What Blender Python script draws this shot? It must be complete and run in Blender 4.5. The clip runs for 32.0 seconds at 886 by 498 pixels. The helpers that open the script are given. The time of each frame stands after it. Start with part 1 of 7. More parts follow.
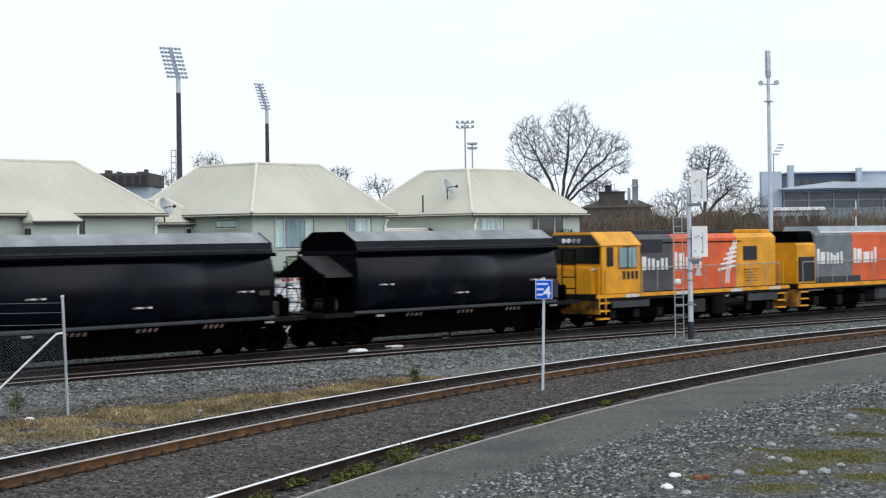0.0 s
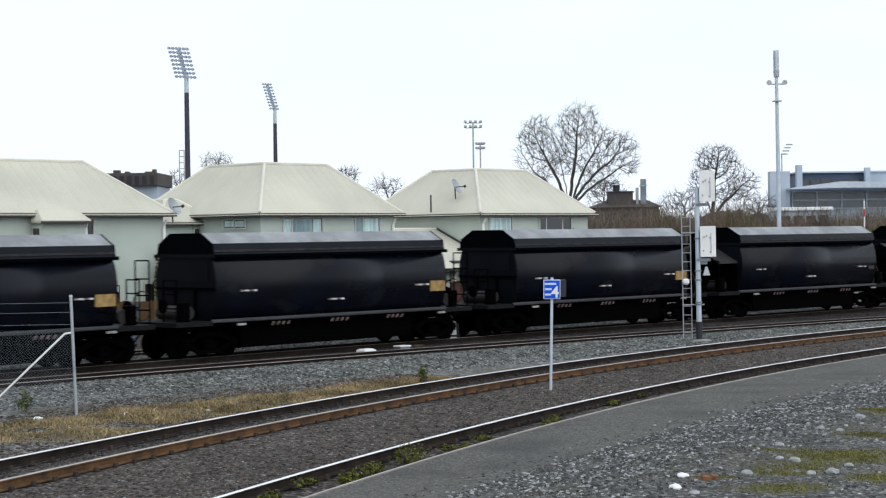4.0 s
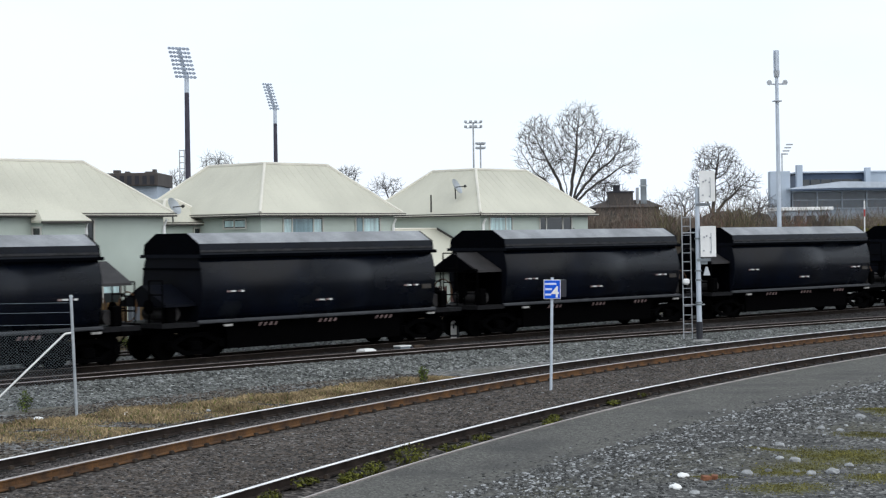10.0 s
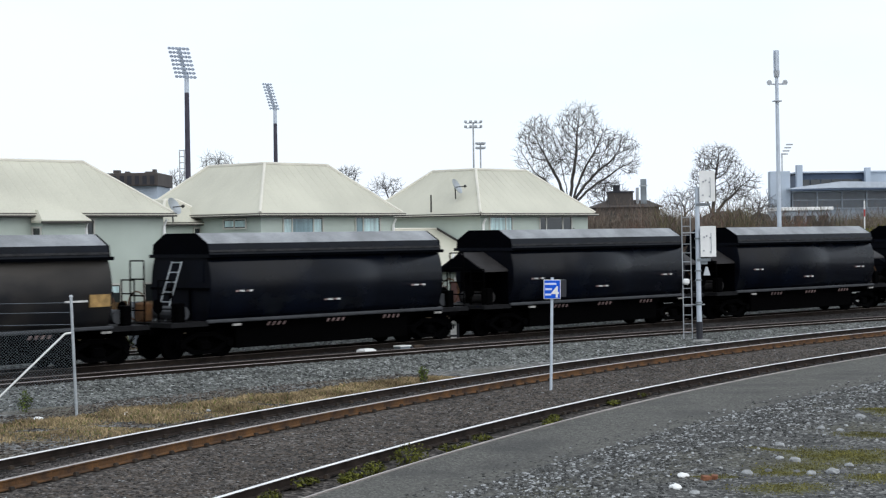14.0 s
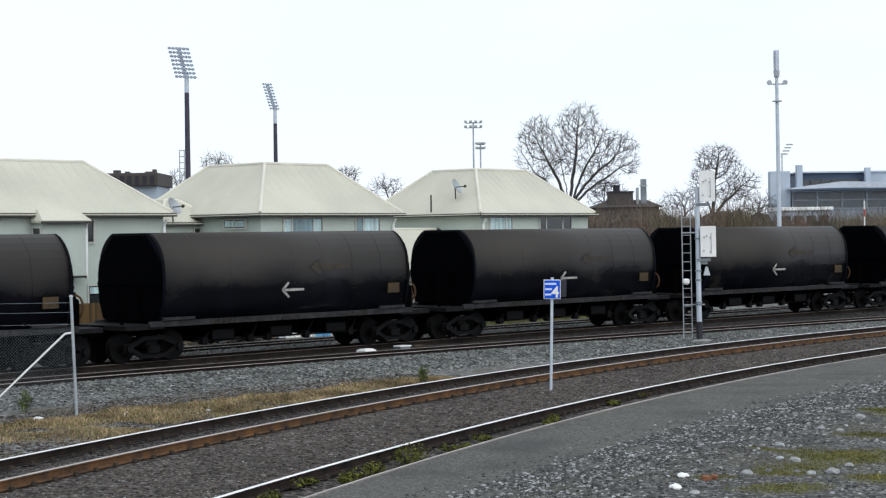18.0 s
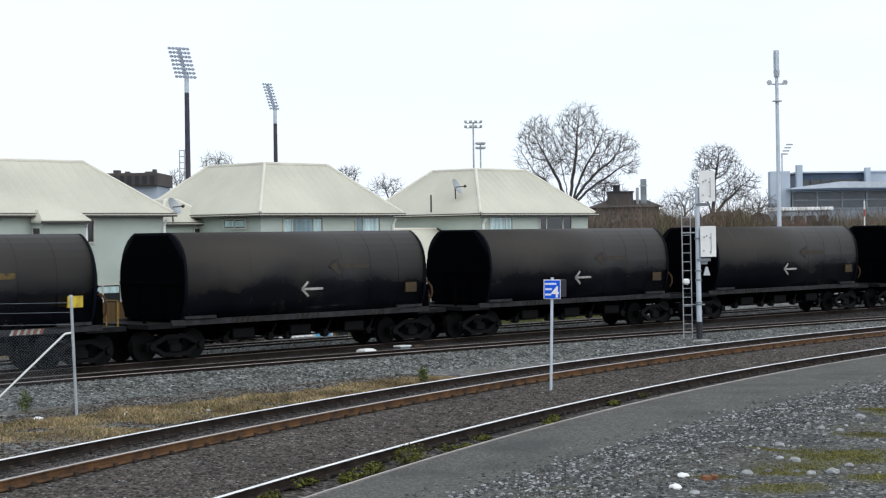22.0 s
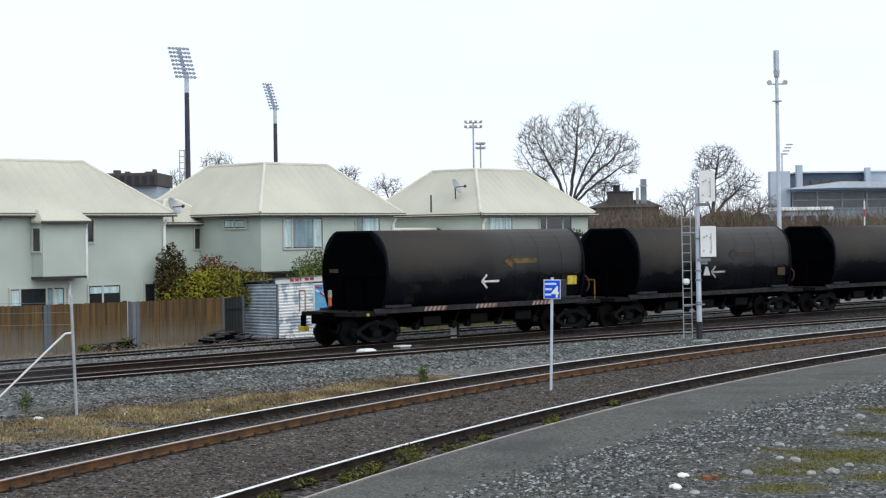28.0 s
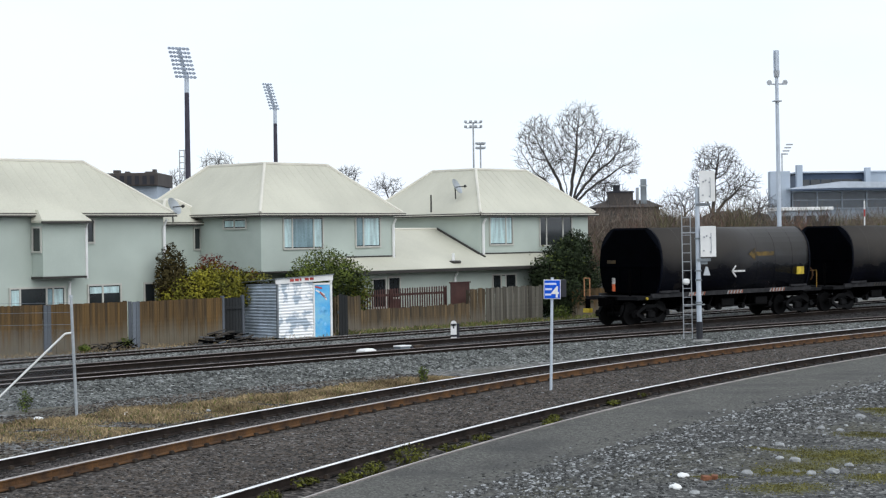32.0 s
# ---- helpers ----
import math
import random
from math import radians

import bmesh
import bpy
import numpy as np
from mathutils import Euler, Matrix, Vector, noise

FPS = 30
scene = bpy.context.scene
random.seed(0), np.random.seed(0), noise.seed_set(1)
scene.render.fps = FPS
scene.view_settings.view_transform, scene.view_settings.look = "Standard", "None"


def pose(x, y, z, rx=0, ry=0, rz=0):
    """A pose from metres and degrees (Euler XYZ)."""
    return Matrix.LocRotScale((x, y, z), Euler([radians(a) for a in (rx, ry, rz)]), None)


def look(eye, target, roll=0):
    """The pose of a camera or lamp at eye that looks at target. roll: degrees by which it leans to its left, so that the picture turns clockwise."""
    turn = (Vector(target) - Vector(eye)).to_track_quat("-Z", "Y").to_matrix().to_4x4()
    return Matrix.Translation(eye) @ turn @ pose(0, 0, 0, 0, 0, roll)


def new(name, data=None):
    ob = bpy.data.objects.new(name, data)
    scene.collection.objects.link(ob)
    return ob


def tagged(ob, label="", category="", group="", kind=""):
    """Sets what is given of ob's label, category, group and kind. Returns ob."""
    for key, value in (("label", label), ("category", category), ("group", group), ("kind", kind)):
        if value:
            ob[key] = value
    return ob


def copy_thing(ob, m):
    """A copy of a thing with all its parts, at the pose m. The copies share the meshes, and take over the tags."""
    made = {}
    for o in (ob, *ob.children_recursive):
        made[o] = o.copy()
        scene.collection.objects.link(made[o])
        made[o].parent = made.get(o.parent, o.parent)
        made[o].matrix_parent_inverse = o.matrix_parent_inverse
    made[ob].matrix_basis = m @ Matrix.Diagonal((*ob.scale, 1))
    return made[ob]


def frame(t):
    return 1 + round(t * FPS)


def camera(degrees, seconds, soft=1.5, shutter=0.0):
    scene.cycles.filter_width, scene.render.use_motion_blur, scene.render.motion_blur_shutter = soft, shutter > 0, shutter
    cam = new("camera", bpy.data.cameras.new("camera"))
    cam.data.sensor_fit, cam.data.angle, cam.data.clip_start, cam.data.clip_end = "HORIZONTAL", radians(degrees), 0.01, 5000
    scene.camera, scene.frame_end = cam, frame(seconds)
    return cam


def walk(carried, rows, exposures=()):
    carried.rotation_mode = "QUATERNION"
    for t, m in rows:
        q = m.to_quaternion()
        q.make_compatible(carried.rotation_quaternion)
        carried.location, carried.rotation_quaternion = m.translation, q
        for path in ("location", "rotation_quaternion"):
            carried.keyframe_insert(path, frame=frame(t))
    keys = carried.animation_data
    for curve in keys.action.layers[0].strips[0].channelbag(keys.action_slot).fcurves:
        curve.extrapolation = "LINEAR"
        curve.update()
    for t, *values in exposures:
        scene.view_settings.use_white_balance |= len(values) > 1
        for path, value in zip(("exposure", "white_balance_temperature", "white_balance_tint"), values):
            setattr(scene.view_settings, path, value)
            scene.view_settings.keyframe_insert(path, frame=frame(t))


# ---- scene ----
cam = camera(28.573, 32.0, soft=1.25, shutter=0.25)
EYE = (0.0, 0.0, 3.365)


def aim(yaw):
    """The camera's pose: turned by yaw degrees to the right of +y, tilted a little down and leaning a little."""
    return pose(*EYE) @ pose(0, 0, 0, 0, 0, -yaw) @ pose(0, 0, 0, 90 - 0.4308, 0, 0) @ pose(0, 0, 0, 0, 0, -0.8)


# A short settling pan, then a steady tripod.
walk(cam, [(0.0, aim(0.27)), (0.25, aim(0.19)), (0.5, aim(0.112)), (0.75, aim(0.079)), (1.0, aim(0.056)), (1.5, aim(0.026)), (2.0, aim(0.018)),
           (3.0, aim(0.012)), (6.0, aim(0.0)), (32.0, aim(0.0))])

# ---- light: a bright overcast sky and a wide, weak sun behind the cloud ----
SUN_TURN, SUN_HIGH = radians(148), radians(38)
world = bpy.data.worlds.new("overcast")
scene.world = world
world.use_nodes = True
wt = world.node_tree
wt.nodes.clear()
wo = wt.nodes.new("ShaderNodeOutputWorld")
wb = wt.nodes.new("ShaderNodeBackground")
wsky = wt.nodes.new("ShaderNodeTexSky")
wsky.sky_type, wsky.sun_disc, wsky.sun_elevation, wsky.sun_rotation = "NISHITA", False, SUN_HIGH, SUN_TURN
wdim = wt.nodes.new("ShaderNodeMix")
wdim.data_type = "RGBA"
wdim.blend_type = "MULTIPLY"
wdim.inputs[0].default_value = 1.0
wdim.inputs[7].default_value = (0.16, 0.16, 0.16, 1)
wcl = wt.nodes.new("ShaderNodeTexNoise")
wcl.inputs["Scale"].default_value, wcl.inputs["Detail"].default_value = 2.6, 5.0
wco = wt.nodes.new("ShaderNodeTexCoord")
wma = wt.nodes.new("ShaderNodeMapping")
wma.inputs["Scale"].default_value = (1.0, 1.0, 3.2)
wra = wt.nodes.new("ShaderNodeValToRGB")
wra.color_ramp.elements[0].position, wra.color_ramp.elements[0].color = 0.36, (0.80, 0.80, 0.80, 1)
wra.color_ramp.elements[1].position, wra.color_ramp.elements[1].color = 0.56, (1, 1, 1, 1)
wmx = wt.nodes.new("ShaderNodeMix")
wmx.data_type = "RGBA"
wmx.inputs[7].default_value = (0.975, 1.065, 1.19, 1)
for a, b in ((wco.outputs["Generated"], wma.inputs["Vector"]), (wma.outputs[0], wcl.inputs["Vector"]), (wcl.outputs["Fac"], wra.inputs["Fac"]),
             (wsky.outputs[0], wdim.inputs[6]), (wdim.outputs[2], wmx.inputs[6]), (wra.outputs["Color"], wmx.inputs[0]),
             (wmx.outputs[2], wb.inputs["Color"]), (wb.outputs[0], wo.inputs["Surface"])):
    wt.links.new(a, b)
wb.inputs["Strength"].default_value = 1.0
sun = new("sun", bpy.data.lights.new("sun", "SUN"))
sun.data.energy, sun.data.angle, sun.data.color = 1.3, radians(70), (1.0, 0.99, 0.97)
sun.matrix_world = look((math.sin(SUN_TURN) * math.cos(SUN_HIGH) * 50, math.cos(SUN_TURN) * math.cos(SUN_HIGH) * 50, math.sin(SUN_HIGH) * 50), (0, 0, 0))
scene.view_settings.exposure = 0.0

# ---- materials ----


def mat(name, color, rough=0.7, metal=0.0, vary=0.25, scale=3.0, fine=40.0, bump=0.15, tint=None, spec=0.5, streak=False, each=0.0, island=0.0):
    """A procedural surface: base colour varied by broad stains and fine grain, with relief. tint: the colour of the stains."""
    m = bpy.data.materials.new(name)
    m.use_nodes = True
    nt = m.node_tree
    bs = nt.nodes["Principled BSDF"]
    co = nt.nodes.new("ShaderNodeTexCoord")
    mp = nt.nodes.new("ShaderNodeMapping")
    if streak:
        mp.inputs["Scale"].default_value = (1, 1, 0.12)
    nt.links.new(co.outputs["Object"], mp.inputs["Vector"])
    n1 = nt.nodes.new("ShaderNodeTexNoise")
    n1.inputs["Scale"].default_value, n1.inputs["Detail"].default_value = scale, 4
    n2 = nt.nodes.new("ShaderNodeTexNoise")
    n2.inputs["Scale"].default_value, n2.inputs["Detail"].default_value = fine, 3
    nt.links.new(mp.outputs[0], n1.inputs["Vector"])
    if each:
        n1.noise_dimensions = "4D"
        own = nt.nodes.new("ShaderNodeObjectInfo")
        far = nt.nodes.new("ShaderNodeMath")
        far.operation = "MULTIPLY"
        far.inputs[1].default_value = 60.0
        nt.links.new(own.outputs["Random"], far.inputs[0])
        nt.links.new(far.outputs[0], n1.inputs["W"])
    nt.links.new(co.outputs["Object"], n2.inputs["Vector"])
    ra = nt.nodes.new("ShaderNodeValToRGB")
    ra.color_ramp.elements[0].position, ra.color_ramp.elements[1].position = 0.35, 0.68
    dark = tint if tint else tuple(c * (1 - vary) for c in color)
    ra.color_ramp.elements[0].color = (*dark, 1)
    ra.color_ramp.elements[1].color = (*[min(1, c * (1 + vary * 0.35)) for c in color], 1)
    nt.links.new(n1.outputs["Fac"], ra.inputs["Fac"])
    mx = nt.nodes.new("ShaderNodeMix")
    mx.data_type, mx.blend_type = "RGBA", "OVERLAY"
    mx.inputs[0].default_value = min(0.6, vary)
    nt.links.new(ra.outputs["Color"], mx.inputs[6])
    nt.links.new(n2.outputs["Fac"], mx.inputs[7])
    out = mx.outputs[2]
    if each or island:
        oi = nt.nodes.new("ShaderNodeObjectInfo" if each else "ShaderNodeNewGeometry")
        mr = nt.nodes.new("ShaderNodeMapRange")
        mr.inputs[3].default_value, mr.inputs[4].default_value = 1 - max(each, island), 1 + max(each, island)
        nt.links.new(oi.outputs["Random" if each else "Random Per Island"], mr.inputs[0])
        me = nt.nodes.new("ShaderNodeMix")
        me.data_type, me.blend_type = "RGBA", "MULTIPLY"
        me.inputs[0].default_value = 1
        nt.links.new(out, me.inputs[6])
        nt.links.new(mr.outputs[0], me.inputs[7])
        out = me.outputs[2]
    nt.links.new(out, bs.inputs["Base Color"])
    bs.inputs["Roughness"].default_value, bs.inputs["Metallic"].default_value = rough, metal
    bs.inputs["Specular IOR Level"].default_value = spec
    if bump:
        bp = nt.nodes.new("ShaderNodeBump")
        bp.inputs["Strength"].default_value, bp.inputs["Distance"].default_value = bump, 0.02
        nt.links.new(n2.outputs["Fac"], bp.inputs["Height"])
        nt.links.new(bp.outputs[0], bs.inputs["Normal"])
    return m


def stony(name, colors, scale, bump=0.8, grass=None, patch=0.25):
    """Loose stone: cells of several greys with relief, and optional patches of another colour."""
    m = bpy.data.materials.new(name)
    m.use_nodes = True
    nt = m.node_tree
    bs = nt.nodes["Principled BSDF"]
    co = nt.nodes.new("ShaderNodeTexCoord")
    vo = nt.nodes.new("ShaderNodeTexVoronoi")
    vo.inputs["Scale"].default_value = scale
    sp = nt.nodes.new("ShaderNodeSeparateColor")
    ra = nt.nodes.new("ShaderNodeValToRGB")
    ra.color_ramp.elements[0].color, ra.color_ramp.elements[1].color = (*colors[0], 1), (*colors[-1], 1)
    for i, c in enumerate(colors[1:-1]):
        e = ra.color_ramp.elements.new((i + 1) / (len(colors) - 1))
        e.color = (*c, 1)
    n1 = nt.nodes.new("ShaderNodeTexNoise")
    n1.inputs["Scale"].default_value, n1.inputs["Detail"].default_value = patch, 6
    mx = nt.nodes.new("ShaderNodeMix")
    mx.data_type, mx.blend_type = "RGBA", "MIX"
    mx.inputs[7].default_value = (*(grass or [c * 0.55 for c in colors[0]]), 1)
    r2 = nt.nodes.new("ShaderNodeValToRGB")
    r2.color_ramp.elements[0].position, r2.color_ramp.elements[1].position = 0.48, 0.68
    top = 0.75 if grass else 0.5
    r2.color_ramp.elements[1].color = (top, top, top, 1)
    bp = nt.nodes.new("ShaderNodeBump")
    bp.inputs["Strength"].default_value, bp.inputs["Distance"].default_value = bump, 0.03
    for a, b in ((co.outputs["Object"], vo.inputs["Vector"]), (co.outputs["Object"], n1.inputs["Vector"]), (vo.outputs["Color"], sp.inputs[0]),
                 (sp.outputs[0], ra.inputs["Fac"]), (n1.outputs["Fac"], r2.inputs["Fac"]), (r2.outputs["Color"], mx.inputs[0]),
                 (ra.outputs["Color"], mx.inputs[6]), (mx.outputs[2], bs.inputs["Base Color"]), (vo.outputs["Distance"], bp.inputs["Height"]),
                 (bp.outputs[0], bs.inputs["Normal"])):
        nt.links.new(a, b)
    bs.inputs["Roughness"].default_value = 0.9
    bs.inputs["Specular IOR Level"].default_value = 0.25
    return m


def glassy(name, color, rough=0.08):
    m = mat(name, color, rough, 0.0, 0.15, 1.5, 9.0, 0.02, spec=0.8)
    return m


def dust_and_sheen(m, color, z0, z1, rough, patch=0.0):
    """Dry dust over a glossy wagon side, with the sky's reflection painted in: paler higher up, thinning out raggedly
    below, with stray patches.
    """
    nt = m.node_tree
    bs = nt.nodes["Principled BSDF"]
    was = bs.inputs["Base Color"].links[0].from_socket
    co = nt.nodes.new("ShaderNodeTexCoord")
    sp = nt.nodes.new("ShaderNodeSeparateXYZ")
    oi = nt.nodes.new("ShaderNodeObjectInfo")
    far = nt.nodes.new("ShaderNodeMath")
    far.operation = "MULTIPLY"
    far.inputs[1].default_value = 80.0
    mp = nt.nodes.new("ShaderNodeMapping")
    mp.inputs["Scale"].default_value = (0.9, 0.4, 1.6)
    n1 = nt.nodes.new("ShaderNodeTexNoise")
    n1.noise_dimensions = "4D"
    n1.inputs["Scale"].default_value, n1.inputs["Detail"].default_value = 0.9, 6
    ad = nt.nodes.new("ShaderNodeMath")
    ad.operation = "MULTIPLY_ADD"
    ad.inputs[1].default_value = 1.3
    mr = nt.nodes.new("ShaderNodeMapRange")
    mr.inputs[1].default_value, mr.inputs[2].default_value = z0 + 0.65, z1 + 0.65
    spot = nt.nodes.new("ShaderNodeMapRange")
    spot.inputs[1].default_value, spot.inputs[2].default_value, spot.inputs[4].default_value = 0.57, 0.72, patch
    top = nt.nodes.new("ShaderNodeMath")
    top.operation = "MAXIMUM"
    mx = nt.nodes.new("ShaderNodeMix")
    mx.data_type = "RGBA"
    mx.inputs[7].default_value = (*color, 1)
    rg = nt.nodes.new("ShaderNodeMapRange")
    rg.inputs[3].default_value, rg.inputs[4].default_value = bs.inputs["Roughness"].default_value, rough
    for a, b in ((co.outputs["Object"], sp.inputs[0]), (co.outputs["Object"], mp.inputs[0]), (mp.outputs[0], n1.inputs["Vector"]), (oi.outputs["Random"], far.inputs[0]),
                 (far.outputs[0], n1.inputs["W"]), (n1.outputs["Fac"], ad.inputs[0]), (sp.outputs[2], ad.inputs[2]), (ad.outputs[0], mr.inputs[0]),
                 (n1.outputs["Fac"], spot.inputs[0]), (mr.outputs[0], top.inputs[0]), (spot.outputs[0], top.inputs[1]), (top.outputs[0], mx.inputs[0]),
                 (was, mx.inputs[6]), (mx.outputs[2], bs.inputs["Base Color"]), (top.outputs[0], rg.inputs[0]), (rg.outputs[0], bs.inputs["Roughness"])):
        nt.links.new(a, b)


def mossy(m, color, spots):
    """Films of moss in loose gravel: soft, ragged ovals (x, y, half widths)."""
    nt = m.node_tree
    bs = nt.nodes["Principled BSDF"]
    was = bs.inputs["Base Color"].links[0].from_socket
    co = nt.nodes.new("ShaderNodeTexCoord")
    least = None
    for x, y, rx, ry in spots:
        mp = nt.nodes.new("ShaderNodeMapping")
        mp.inputs["Location"].default_value, mp.inputs["Scale"].default_value = (-x / rx, -y / ry, 0), (1 / rx, 1 / ry, 0)
        ln = nt.nodes.new("ShaderNodeVectorMath")
        ln.operation = "LENGTH"
        nt.links.new(co.outputs["Object"], mp.inputs[0])
        nt.links.new(mp.outputs[0], ln.inputs[0])
        if least is None:
            least = ln.outputs["Value"]
        else:
            mn = nt.nodes.new("ShaderNodeMath")
            mn.operation = "MINIMUM"
            nt.links.new(least, mn.inputs[0])
            nt.links.new(ln.outputs["Value"], mn.inputs[1])
            least = mn.outputs[0]
    n1 = nt.nodes.new("ShaderNodeTexNoise")
    n1.inputs["Scale"].default_value, n1.inputs["Detail"].default_value = 5.0, 6
    ad = nt.nodes.new("ShaderNodeMath")
    ad.operation = "MULTIPLY_ADD"
    ad.inputs[1].default_value = 1.5
    mr = nt.nodes.new("ShaderNodeMapRange")
    mr.inputs[1].default_value, mr.inputs[2].default_value, mr.inputs[3].default_value, mr.inputs[4].default_value = 1.15, 2.0, 0.62, 0.0
    n2 = nt.nodes.new("ShaderNodeTexNoise")
    n2.inputs["Scale"].default_value, n2.inputs["Detail"].default_value = 30.0, 4
    tone = nt.nodes.new("ShaderNodeValToRGB")
    tone.color_ramp.elements[0].position, tone.color_ramp.elements[1].position = 0.35, 0.7
    tone.color_ramp.elements[0].color, tone.color_ramp.elements[1].color = (*[c * 0.55 for c in color], 1), (*[c * 1.3 for c in color], 1)
    mx = nt.nodes.new("ShaderNodeMix")
    mx.data_type = "RGBA"
    for a, b in ((co.outputs["Object"], n1.inputs["Vector"]), (co.outputs["Object"], n2.inputs["Vector"]), (n1.outputs["Fac"], ad.inputs[0]), (least, ad.inputs[2]),
                 (ad.outputs[0], mr.inputs[0]), (n2.outputs["Fac"], tone.inputs["Fac"]), (mr.outputs[0], mx.inputs[0]), (was, mx.inputs[6]),
                 (tone.outputs["Color"], mx.inputs[7]), (mx.outputs[2], bs.inputs["Base Color"])):
        nt.links.new(a, b)


MOSS = ((4.85, 26.0, 0.3, 0.25), (4.63, 23.9, 0.45, 0.5), (5.57, 25.5, 0.6, 0.7), (6.1, 25.4, 0.6, 0.7), (7.9, 31.3, 0.4, 0.9), (5.11, 24.5, 0.4, 0.3),
        (4.33, 22.3, 0.6, 0.4), (5.75, 23.0, 0.5, 0.5), (3.59, 23.4, 0.35, 0.2), (6.9, 27.8, 0.6, 0.5))

M = {}
M["ballast"] = stony("ballast", [(0.02, 0.023, 0.021), (0.078, 0.083, 0.077), (0.157, 0.165, 0.153), (0.37, 0.375, 0.352)], 13.0, 0.5)
M["ballast_brown"] = stony("ballast_brown", [(0.011, 0.009, 0.008), (0.032, 0.027, 0.023), (0.062, 0.053, 0.046), (0.17, 0.152, 0.137)], 15.0)
M["ballast_oily"] = stony("ballast_oily", [(0.006, 0.005, 0.005), (0.016, 0.0145, 0.0135), (0.031, 0.028, 0.026), (0.085, 0.08, 0.075)], 15.0)
M["gravel"] = stony("gravel", [(0.028, 0.028, 0.0265), (0.053, 0.053, 0.050), (0.08, 0.08, 0.075), (0.22, 0.218, 0.205)], 20.0, 0.8, grass=(0.085, 0.08, 0.05), patch=0.35)
M["yard"] = stony("yard", [(0.04, 0.042, 0.042), (0.09, 0.092, 0.09), (0.14, 0.142, 0.138), (0.28, 0.28, 0.27)], 11.0, grass=(0.095, 0.082, 0.05), patch=0.3)
M["asphalt"] = stony("asphalt", [(0.04, 0.039, 0.034), (0.072, 0.07, 0.061), (0.095, 0.093, 0.082), (0.15, 0.147, 0.132)], 34.0, 0.35, grass=(0.040, 0.0395, 0.038), patch=0.5)
M["rail_top"] = mat("rail_top", (0.85, 0.84, 0.82), 0.4, 0.35, 0.12, 2, 30, 0.03)
M["rail_dull"] = mat("rail_dull", (0.20, 0.165, 0.15), 0.6, 0.2, 0.3, 2, 30, 0.1)
M["rail_rust"] = mat("rail_rust", (0.105, 0.046, 0.011), 0.9, 0, 0.7, 3, 30, 0.3, tint=(0.045, 0.021, 0.008))
M["clip_rust"] = mat("clip_rust", (0.032, 0.02, 0.011), 0.9, 0, 0.6, 3, 30, 0.3, island=0.5)
M["rail_dark"] = mat("rail_dark", (0.020, 0.015, 0.012), 0.9, 0, 0.4, 3, 30, 0.2, spec=0.15)
M["rail_web"] = mat("rail_web", (0.026, 0.019, 0.0155), 0.9, 0, 0.5, 3, 30, 0.2, spec=0.15)
M["sign_pale"] = mat("sign_pale", (0.60, 0.68, 0.88), 0.6, 0, 0.1, 5, 40, 0.02)
M["hoop"] = mat("hoop", (0.42, 0.2, 0.09), 0.7, 0, 0.3, 5, 40, 0.02)
M["galv_side"] = mat("galv_side", (0.48, 0.55, 0.63), 0.55, 0.2, 0.3, 1.5, 25, 0.1)
M["pane_teal"] = mat("pane_teal", (0.22, 0.33, 0.36), 0.25, 0, 0.35, 5.0, 20.0, 0.02, spec=0.8, streak=True)
M["loco_dirty"] = mat("loco_dirty", (0.40, 0.17, 0.012), 0.7, 0, 0.6, 3, 30, 0.1, tint=(0.06, 0.035, 0.012))
M["sleeper"] = mat("sleeper", (0.06, 0.05, 0.042), 0.95, 0, 0.4, 4, 40, 0.4)
M["wagon_black"] = mat("wagon_black", (0.0016, 0.0030, 0.0072), 0.27, 0, 0.5, 1.2, 25, 0.02, spec=0.18)
M["wagon_roof"] = mat("wagon_roof", (0.042, 0.044, 0.048), 0.7, 0, 0.35, 1.0, 22, 0.08, spec=0.2)
M["wagon_cover"] = mat("wagon_cover", (0.28, 0.292, 0.302), 0.7, 0, 0.35, 0.9, 22, 0.06, spec=0.2)
M["wagon_dusty"] = mat("wagon_dusty", (0.019, 0.0165, 0.015), 0.5, 0, 0.5, 0.9, 25, 0.08, tint=(0.0035, 0.0045, 0.007), spec=0.25)
M["skirt"] = mat("skirt", (0.035, 0.038, 0.043), 0.7, 0, 0.3, 2, 25, 0.05)
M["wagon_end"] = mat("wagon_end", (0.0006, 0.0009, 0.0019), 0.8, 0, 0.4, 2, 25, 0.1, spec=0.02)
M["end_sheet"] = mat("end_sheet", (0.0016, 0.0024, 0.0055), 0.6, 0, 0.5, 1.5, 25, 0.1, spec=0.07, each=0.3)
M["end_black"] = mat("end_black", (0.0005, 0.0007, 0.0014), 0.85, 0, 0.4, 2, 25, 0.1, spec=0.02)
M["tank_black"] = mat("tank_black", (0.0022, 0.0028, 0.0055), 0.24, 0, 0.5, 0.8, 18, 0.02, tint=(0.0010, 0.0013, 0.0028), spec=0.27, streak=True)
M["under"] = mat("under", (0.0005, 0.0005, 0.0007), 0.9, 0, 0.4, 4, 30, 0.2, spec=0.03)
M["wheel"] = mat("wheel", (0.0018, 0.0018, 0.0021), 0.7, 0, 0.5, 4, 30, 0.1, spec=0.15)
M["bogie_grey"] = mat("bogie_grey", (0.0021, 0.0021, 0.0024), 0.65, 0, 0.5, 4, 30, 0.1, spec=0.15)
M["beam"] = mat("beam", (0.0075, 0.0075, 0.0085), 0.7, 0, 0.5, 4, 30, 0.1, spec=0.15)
M["guard_yellow"] = mat("guard_yellow", (0.30, 0.17, 0.02), 0.7, 0, 0.5, 5, 40, 0.05)
